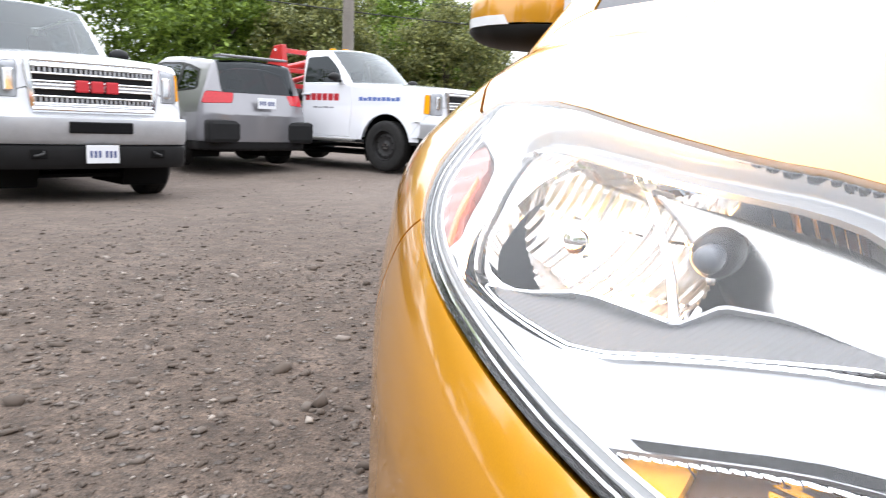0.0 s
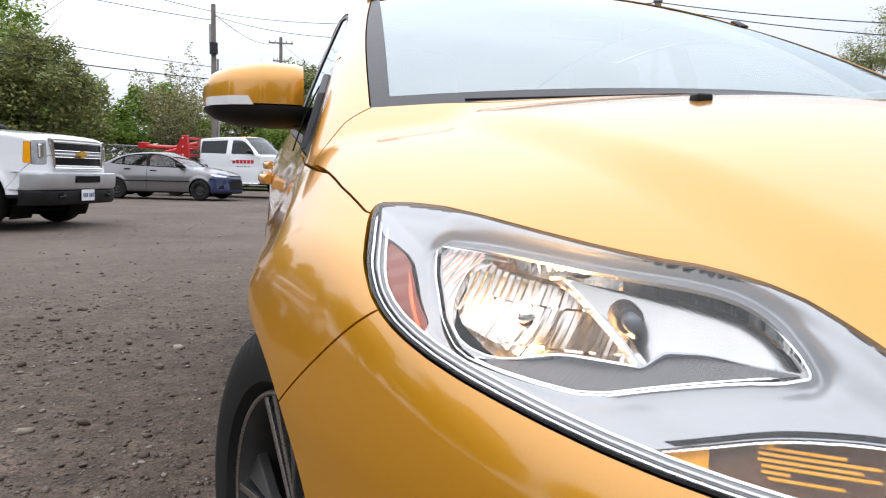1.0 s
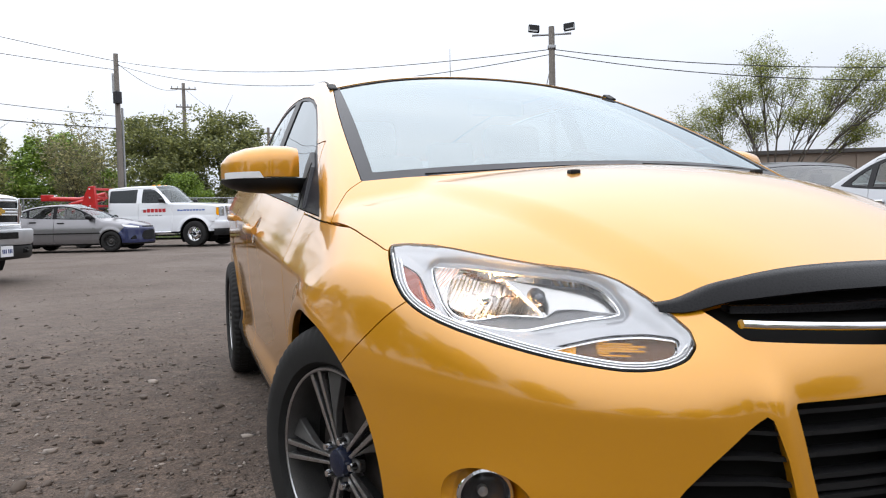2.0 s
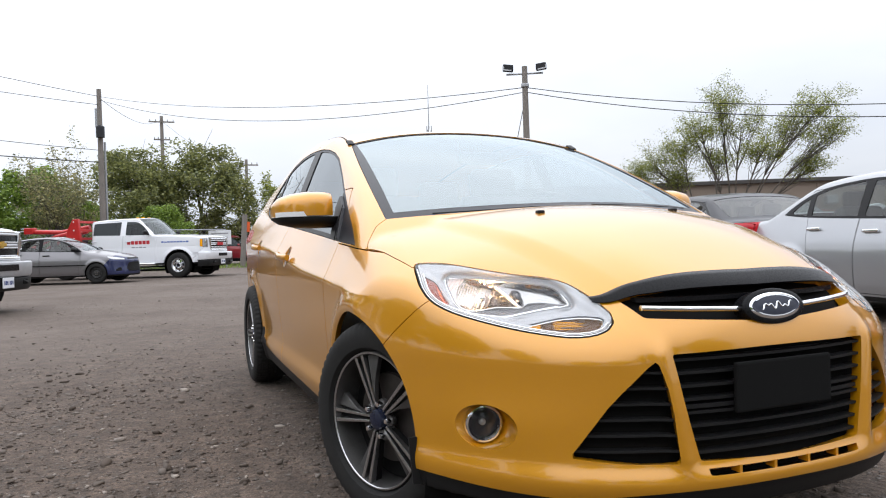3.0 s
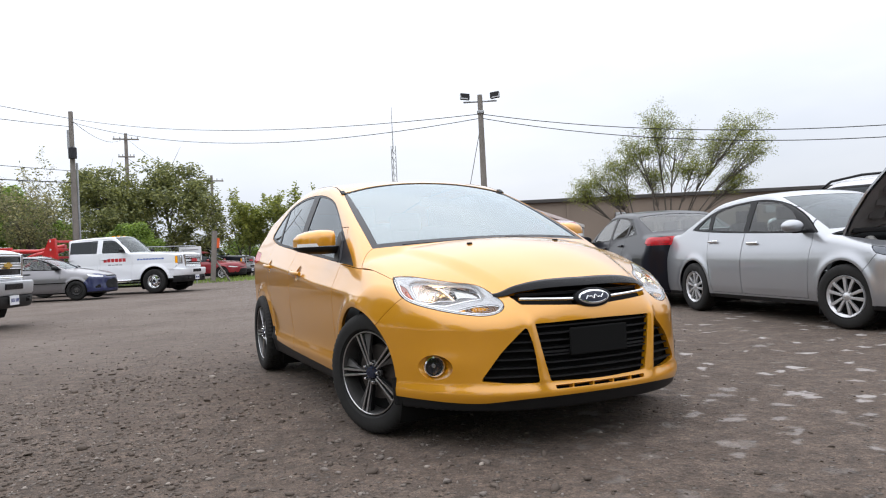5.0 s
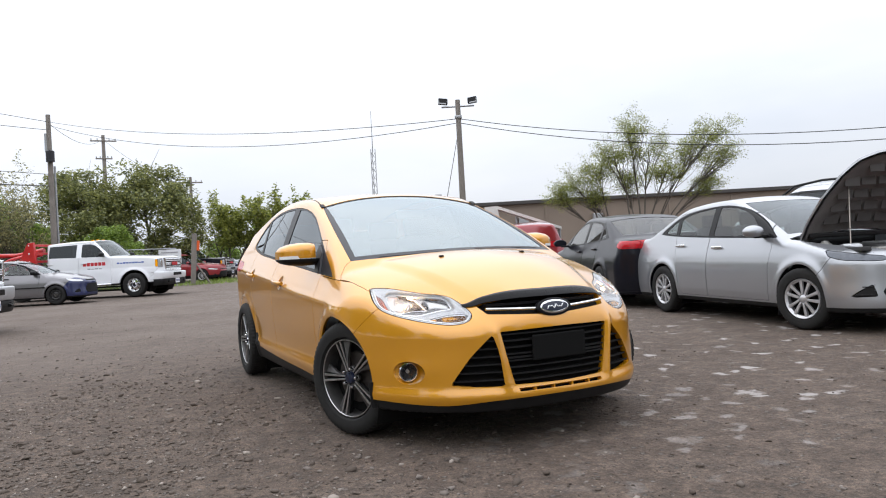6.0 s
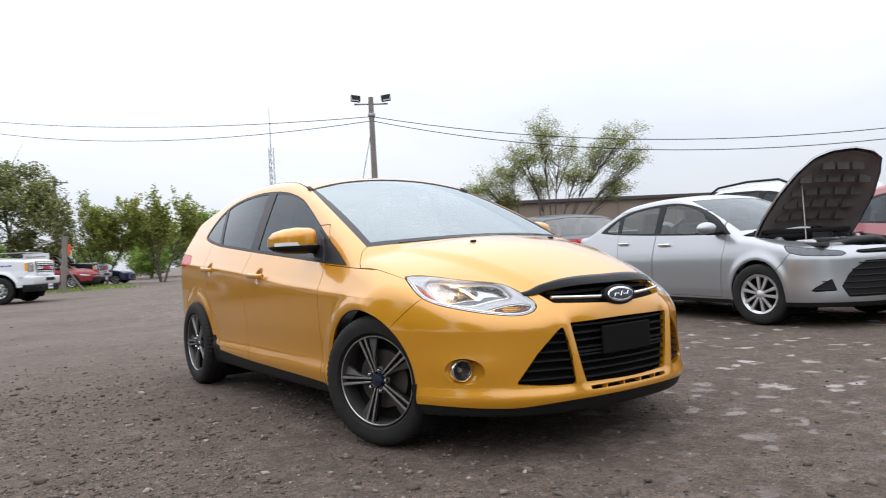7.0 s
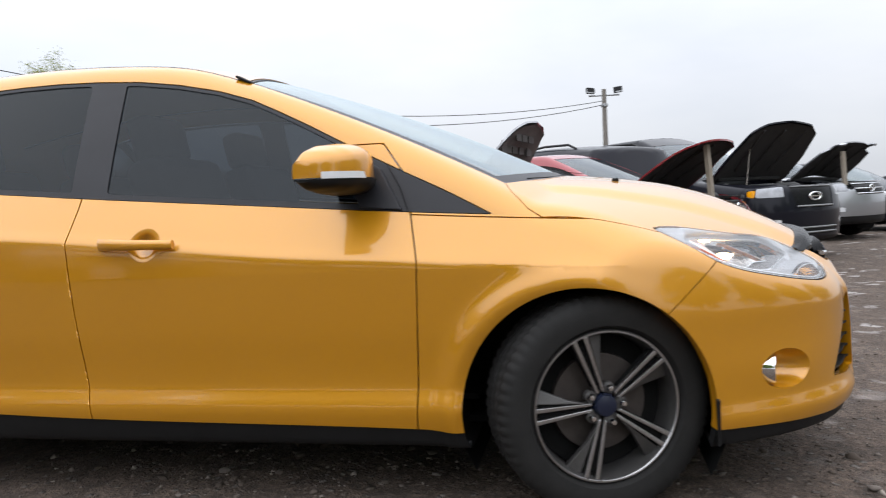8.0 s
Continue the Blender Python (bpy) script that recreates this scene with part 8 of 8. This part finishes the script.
# trees along the lane and behind the tow trucks, and an added unseen row
proto = {}
for key, args in {
    "dark": ("dark olive hedge tree behind the tow trucks", 21, 7.2, 6.2, LEAF_DARK, 0.10, 26000),
    "green": ("fresh green bushy tree behind the tow trucks", 22, 5.8, 6.5, LEAF_GREEN, 0.11, 22000),
    "tall": ("tall green tree at the yard edge, some added out of view", 23, 9.5, 8.0, LEAF_GREEN, 0.13, 24000),
    "pale": ("pale budding tree behind the fence", 24, 7.5, 5.5, LEAF_PALE, 0.10, 9000),
}.items():
    lab, seed, h, w, leaf, size, count = args
    proto[key] = (lab, seed, h, w, leaf, size, count)
spots = [("dark", 1.5, 44, 0, 1.0), ("dark", -2.5, 43, 130, 0.95), ("green", 12.5, 60, 200, 0.55), ("green", -7.5, 46, 10, 1.0), ("green", -12.5, 45, 80, 1.05), ("green", 9.0, 66, 140, 0.6),
         ("green", -1.0, 38, 30, 0.55), ("green", -5.0, 39, 110, 0.6), ("tall", -17, 36, 0, 1.0), ("tall", -23, 30, 70, 1.05), ("tall", -19, 27, 160, 0.9), ("tall", -27, 22, 220, 1.1), ("tall", -12, 33, 300, 0.85),
         ("dark", -9.5, 29, 45, 0.8), ("tall", -31, 15, 20, 1.0), ("green", 19, 66, 45, 1.0), ("green", 15, 70, 99, 1.0), ("tall", -36, 6, 20, 1.0), ("green", 24, 74, 10, 0.9), ("dark", -14.5, 27, 15, 0.9),
         # added out of view, left and behind, to darken reflections in the yellow paint
         ("tall", -20.5, 8, 40, 0.9), ("tall", -19.5, 0, 130, 0.9), ("tall", -20, -9, 250, 0.95), ("tall", -15, -21, 10, 1.0), ("tall", -6.5, -22, 95, 0.95), ("tall", 1.5, -23, 190, 1.05), ("tall", 10, -22.5, 300, 1.0)]
made = {}
for key, x, y, turn, k in spots:
    mat = pose(x, y, 0, 0, 0, turn) @ Matrix.Scale(k, 4)
    if key not in made:
        lab, seed, h, w, leaf, size, count = proto[key]
        made[key] = full_tree("tree", lab, seed, h, w, leaf, size, count, mat, "trees round the yard")
    else:
        t = copy_thing(made[key], pose(x, y, 0, 0, 0, turn))
        t.scale = (k, k, k)
spray_tree("tree", "half-bare budding tree beside the utility pole", 31, 4.6, 4, 0.38, LEAF_PALE, 0.07, 5, pose(-5.2, 36.5, 0, 0, 0, 0))
spray_tree("tree", "thin young tree at the end of the lane", 33, 4.3, 3, 0.35, LEAF_SPRING, 0.09, 12, pose(6.2, 45.3, 0, 0, 0, 0))
spray_tree("tree", "thin young tree at the end of the lane", 35, 4.6, 3, 0.30, LEAF_SPRING, 0.10, 10, pose(9.5, 44.7, 0, 0, 0, 0))
spray_tree("tree", "small leafy tree behind the open-hood row", 37, 2.1, 3, 0.35, LEAF_SPRING, 0.03, 10, pose(19.5, 2.7, 0, 0, 0, 0))


# ---- poles and wires ----
POLE_WOOD = vary(base_mat("weathered_utility_pole", (0.20, 0.18, 0.16), 0.9), (0.20, 0.18, 0.16), 3, 0.3, 0.05, 0.004, 40, 0.4)
GALV = vary(base_mat("galvanised_steel", (0.36, 0.37, 0.38), 0.5, 0.7), (0.36, 0.37, 0.38), 10, 0.2, 0.1)
WIRE = base_mat("black_wire", (0.02, 0.02, 0.022), 0.6)


def pole(x, y, h, r, label, arms=0, box=False, lamps=False, turn=0.0):
    ob = thing("utility_pole" if not lamps else "flood_light_pole", label, "pole", pose(x, y, 0, 0, 0, turn))
    part("shaft", tube("shaft", [(0, 0, -0.2), (0, 0, h * 0.5), (0, 0, h)], r, 12, 1.0, (1.15, 1.0, 0.8)), POLE_WOOD, ob)
    for k in range(arms):
        z = h - 0.55 - 1.6 * k
        half = 1.1 if k == 0 else 0.7
        arm = part("cross_arm", block(half * 2, 0.10, 0.12, (0, -0.14, z), 0.01), POLE_WOOD, ob)
        for s in (-0.9, -0.45, 0.45, 0.9):
            ins = revolve("insulator", [(0.0, 0.02), (0.05, 0.055), (0.10, 0.035), (0.16, 0.05), (0.2, 0.0)], 10, "z")
            ins.transform(Matrix.Translation((s * half, -0.14, z + 0.06)))
            part("insulator", ins, GALV, arm)
    if box:
        can = part("transformer", revolve("transformer", [(0.0, 0.0), (0.0, 0.17), (0.45, 0.17), (0.50, 0.10), (0.50, 0.0)], 18, "z"), TRIM_GREY, ob, "dark transformer can")
        can.location = (0.02, -0.24, h - 2.05)
        part("bracket", block(0.16, 0.05, 0.8, (-0.10, 0.0, h - 1.2), 0.01), GALV, ob)
        part("conduit", tube("conduit", [(0.16, 0.06, 0.1), (0.16, 0.06, h - 2.2)], 0.045, 8), GALV, ob)
    if lamps:
        bar = part("lamp_bar", tube("lamp_bar", [(-0.40, 0, h - 0.16), (0.40, 0, h - 0.16)], 0.022, 8), GALV, ob)
        for s in (-1, 1):
            head = part("flood_lamp", block(0.23, 0.09, 0.15, (s * 0.36, -0.03, h - 0.03), 0.02, Matrix.Rotation(radians(-22), 4, "X") @ Matrix.Rotation(radians(-s * 14), 4, "Z")), GLOSS_BLACK, ob, "black floodlight head")
            part("flood_glass", block(0.19, 0.01, 0.11, (s * 0.36 + s * 0.015, -0.085, h - 0.05), 0.004, Matrix.Rotation(radians(-22), 4, "X") @ Matrix.Rotation(radians(-s * 14), 4, "Z")), GREY_BEZEL, head)
        part("clamp", block(0.17, 0.17, 0.08, (0, 0, h - 0.42), 0.02), GALV, ob)
    return ob


def wire(a, b, sag, r=0.012, label="black overhead wire between poles"):
    n = 24
    pts = []
    for i in range(n + 1):
        t = i / n
        p = Vector(a).lerp(Vector(b), t)
        p.z -= sag * 4 * t * (1 - t)
        pts.append(tuple(p))
    ob = part("overhead_wire", tube("overhead_wire", pts, r, 5), WIRE)
    return tagged(ob, label, "wire", "overhead wires")


A, B, C, L = (-3.38, 31.5), (-0.4, 69.0), (7.2, 71.0), (6.2, 12.0)
pole(*A, 7.75, 0.115, "weathered utility pole with a transformer behind the tow truck", 0, True)
pole(*B, 13.2, 0.18, "tall utility pole with cross arms far down the road", 2)
pole(*C, 9.6, 0.16, "distant utility pole with cross arms", 1)
pole(*L, 4.68, 0.075, "slim pole with two black floodlights", lamps=True, turn=-28)
R = (17.0, -0.5)
pole(*R, 3.75, 0.07, "second floodlight pole beyond the open-hood row", lamps=True, turn=-80)
wire((*A, 7.45), (*L, 4.22), 0.45, 0.009)
wire((*A, 7.30), (*L, 4.12), 0.75, 0.009)
wire((*L, 4.22), (*R, 3.45), 0.85, 0.009)
wire((*L, 4.12), (*R, 3.35), 0.98, 0.009)
wire((*A, 7.45), (-24, 14, 9.6), 0.5)
wire((*A, 7.1), (-24, 14, 8.2), 0.6)
wire((*A, 5.2), (-24, 14, 6.6), 0.5)
wire((*A, 4.7), (-24, 14, 5.7), 0.5, 0.02)
wire((*B, 12.9), (*A, 7.4), 0.7)
wire((*B, 12.8), (*C, 9.2), 0.8)
wire((*B, 11.0), (*C, 8.6), 0.8)
wire((*L, 4.0), (5.4, 12.4, 0.0), 0.0, 0.008, "guy wire of the floodlight pole")
pole(-9.8, 19.5, 8.8, 0.16, "weathered utility pole beside the hedge", 1)


# lattice radio mast far behind
def mast(x, y, h):
    ob = thing("radio_mast", "slim lattice radio mast behind the warehouse", "mast", pose(x, y, 0))
    for k in range(3):
        a = 2 * math.pi * k / 3
        part("leg", tube("leg", [(0.10 * math.cos(a), 0.10 * math.sin(a), 0), (0.09 * math.cos(a), 0.09 * math.sin(a), h * 0.78)], 0.013, 5), GALV, ob)
    for i in range(int(h * 0.78 / 0.26)):
        z = i * 0.26
        for k in range(3):
            a, b = 2 * math.pi * k / 3, 2 * math.pi * (k + 1) / 3
            part("brace", tube("brace", [(0.095 * math.cos(a), 0.095 * math.sin(a), z), (0.095 * math.cos(b), 0.095 * math.sin(b), z + 0.24)], 0.008, 4), GALV, ob)
    part("whip", tube("whip", [(0, 0, h * 0.76), (0, 0, h)], 0.016, 5, 1.0, (1.2, 0.5)), GALV, ob)


mast(7.1, 20.4, 6.1)


# ---- warehouse ----
def warehouse():
    wall_mat = vary(base_mat("brown_ribbed_cladding", (0.21, 0.165, 0.13), 0.7), (0.21, 0.165, 0.13), 0.8, 0.15, 0.1, 0.003, 30, 0.2)
    cap_mat = vary(base_mat("dark_roof_edge", (0.05, 0.045, 0.042), 0.6), (0.05, 0.045, 0.042), 3, 0.2, 0.1)
    ob = thing("warehouse", "long low brown warehouse with dark roof edge", "building", pose(25.8, 19.9, 0, 0, 0, -27))
    part("wall", block(32, 12, 3.0, (0, 6, 1.5), 0.02), wall_mat, ob)
    part("roof_edge", block(32.4, 12.4, 0.16, (0, 6, 3.06), 0.02), cap_mat, ob)
    for i in range(12):
        part("wall_rib", block(0.10, 0.06, 2.9, (-15.6 + i * 2.83, -0.03, 1.45), 0.01), wall_mat, ob)
    for x in (-11, -7.6, -1, 7):
        lamp = part("wall_lamp", block(0.45, 0.30, 0.35, (x, -0.16, 2.2), 0.04), GALV, ob)
    part("roof_vent", block(0.34, 0.34, 0.7, (-14.9, 2, 3.45), 0.03), GALV, ob)
    for x in (4, 12):
        d = part("dock_door", block(2.6, 0.08, 2.4, (x, -0.05, 1.2), 0.01), GALV, ob)
        for k in range(5):
            part("door_rail", block(2.6, 0.03, 0.05, (x, -0.10, 0.3 + k * 0.45)), cap_mat, d)


warehouse()


# ---- chain-link fence by the lane ----
def fence(x0, y0, x1, y1, bays, h=1.9):
    ob = thing("chain_link_fence", "galvanised chain-link fence with top rail", "fence")
    a, b = Vector((x0, y0, 0)), Vector((x1, y1, 0))
    d = (b - a) / bays
    for i in range(bays + 1):
        p = a + d * i
        part("post", tube("post", [(p.x, p.y, -0.1), (p.x, p.y, h)], 0.035, 8), GALV, ob)
    part("top_rail", tube("top_rail", [(a.x, a.y, h), (b.x, b.y, h)], 0.025, 6), GALV, ob)
    u = d.normalized()
    v, f = [], []
    step_ = 0.16
    n = int((b - a).length / step_)
    for s in (1, -1):
        for i in range(-int(h / step_), n):
            s0 = i * step_
            q = []
            for z in (0.05, h):
                t = s0 + (z if s > 0 else h - z)
                q.append((t, z))
            (t0, z0), (t1, z1) = q
            if min(t0, t1) < 0 or max(t0, t1) > (b - a).length:
                continue
            p0, p1 = a + u * t0 + Vector((0, 0, z0)), a + u * t1 + Vector((0, 0, z1))
            k = len(v)
            w = u * 0.006
            v += [tuple(p0 - w), tuple(p0 + w), tuple(p1 + w), tuple(p1 - w)]
            f.append((k, k + 1, k + 2, k + 3))
    me = bpy.data.meshes.new("mesh_wire")
    me.from_pydata(v, [], f)
    part("mesh_wire", me, GALV, ob)


fence(-14, 30.5, 1.9, 35.6, 7)
board = part("notice_board", block(1.1, 0.04, 0.7, (0, 0, 1.3), 0.01), PLATE)
board.matrix_world = pose(1.6, 35.4, 0.2, 0, 0, -20)
tagged(board, "white notice board on the fence", "sign")
for z in (1.5, 1.3, 1.1):
    part("notice_bar", block(0.8, 0.01, 0.05, (0, -0.03, z)), SIGN_GREY, board)
post = thing("fence_post", "leaning old wooden post with an orange flag", "post", pose(2.6, 35.0, 0, 0, 4, 0))
part("shaft", tube("shaft", [(0, 0, -0.1), (0, 0, 2.6)], 0.13, 8), POLE_WOOD, post)
part("flag", block(0.16, 0.02, 0.5, (0.18, 0, 2.0), 0.005), base_mat("orange_flag", (0.75, 0.12, 0.03), 0.8), post, "orange flag")
for a in (-1, 1):
    part("stay", tube("stay", [(0.1, 0, 1.1), (0.9, 0.1 * a, 0.0)], 0.04, 6), POLE_WOOD, post)


# ---- weeds by the fence, loose stones ----
def grass(name, label, x0, x1, y0, y1, count, h, seed):
    r = np.random.RandomState(seed)
    x, y = r.uniform(x0, x1, count), r.uniform(y0, y1, count)
    a, lean, hh = r.uniform(0, 6.28, count), r.normal(size=(count, 2)) * 0.12, h * r.uniform(0.4, 1.3, count)
    w = 0.012
    v = np.stack([np.stack([x - w * np.cos(a), y - w * np.sin(a), 0 * x], 1), np.stack([x + w * np.cos(a), y + w * np.sin(a), 0 * x], 1), np.stack([x + lean[:, 0], y + lean[:, 1], hh], 1)], 1).reshape(-1, 3)
    ob = part(name, raw_mesh(name, v, np.arange(3 * count).reshape(-1, 3), None, False), LEAF_GREEN)
    tagged(ob, label, "grass", "", "stuff")


grass("weeds", "patchy green weeds along the fence", -13, 6, 34, 41, 5000, 0.22, 3)


def stones():
    """Loose crushed stone over the packed dirt."""
    r = np.random.RandomState(11)
    base = bmesh.new()
    bmesh.ops.create_icosphere(base, subdivisions=1, radius=1)
    bv = np.array([v.co for v in base.verts])
    bf = np.array([[v.index for v in f.verts] for f in base.faces])
    base.free()
    n, m = 50000, 34000
    th = r.uniform(0, 2 * np.pi, n + m)
    x, y = np.r_[r.uniform(-9, 9, n), r.normal(-2.1, 1.5, m)], np.r_[r.uniform(-5.5, 13, n), r.normal(0.4, 2.1, m)]
    n += m
    near = np.exp(-((x + 2.6) ** 2 + (y - 0.5) ** 2) / 16)
    size = np.clip(r.lognormal(-5.55, 0.6, n), 0.0022, 0.028)
    # stones lie in drifts
    drift = 0.5 + 0.25 * (np.sin(x * 2.3 + 1.7 * np.sin(y * 1.3)) + np.sin(y * 2.9 + 1.4 * np.sin(x * 1.9)))
    good = r.uniform(0, 1, n) < (0.20 + 0.8 * near) * (0.35 + 0.65 * drift)
    x, y, size, th = x[good], y[good], size[good], th[good]
    v, f = [], []
    for i in range(len(x)):
        q = bv * (size[i] * np.array([1.3, 0.9, 0.6]) * r.uniform(0.75, 1.25, 3)) * (1 + 0.30 * r.normal(size=(len(bv), 1)))
        c, s = math.cos(th[i]), math.sin(th[i])
        q = np.stack([q[:, 0] * c - q[:, 1] * s + x[i], q[:, 0] * s + q[:, 1] * c + y[i], q[:, 2] + size[i] * 0.25 + ground_height(float(x[i]), float(y[i]))], 1)
        f.append(bf + len(v) * len(bv))
        v.append(q)
    m = bpy.data.materials.new("loose_stone")
    m.use_nodes = True
    nn, ll = m.node_tree.nodes, m.node_tree.links
    g, ra = nn.new("ShaderNodeNewGeometry"), nn.new("ShaderNodeValToRGB")
    ra.color_ramp.elements[0].color, ra.color_ramp.elements[1].color = (0.074, 0.056, 0.044, 1), (0.33, 0.285, 0.245, 1)
    for at, c in ((0.55, (0.105, 0.082, 0.066, 1)), (0.88, (0.18, 0.153, 0.135, 1))):
        ra.color_ramp.elements.new(at).color = c
    ll.new(g.outputs["Random Per Island"], ra.inputs[0])
    ll.new(ra.outputs[0], nn["Principled BSDF"].inputs["Base Color"])
    nn["Principled BSDF"].inputs["Roughness"].default_value = 0.9
    ob = part("gravel", raw_mesh("gravel", np.concatenate(v), np.concatenate(f), None, False), m)
    tagged(ob, "loose grey-brown crushed stones on the dirt", "gravel", "", "stuff")


stones()


# ---- lean-to canopy by the warehouse ----
def canopy():
    sheet_mat = vary(base_mat("grubby_white_sheet", (0.60, 0.58, 0.56), 0.6), (0.60, 0.58, 0.56), 3, 0.2, 0.1, 0.003, 30, 0.3)
    ob = thing("canopy", "grubby white sloping sheet canopy on steel posts", "canopy", pose(9.9, 15.2, 0, 0, 0, -33.7))
    part("sheet", prism("sheet", [(-1.15, 2.28), (-0.75, 2.30), (1.15, 1.56), (1.15, 1.48), (-0.75, 2.20), (-1.15, 2.18)], -0.1, 1.7, 0.0, "xz"), sheet_mat, ob)
    for x, h in ((-1.1, 2.2), (-0.2, 1.95), (1.1, 1.5)):
        for y in (0.0, 1.6):
            part("post", tube("post", [(x, y, -0.1), (x, y, h)], 0.03, 8), GALV, ob)
    part("hanging_edge", prism("hanging_edge", [(-1.15, 2.18), (-0.75, 2.20), (-0.7, 1.95), (-1.12, 1.85)], -0.13, -0.105, 0.0, "xz"), sheet_mat, ob)


canopy()
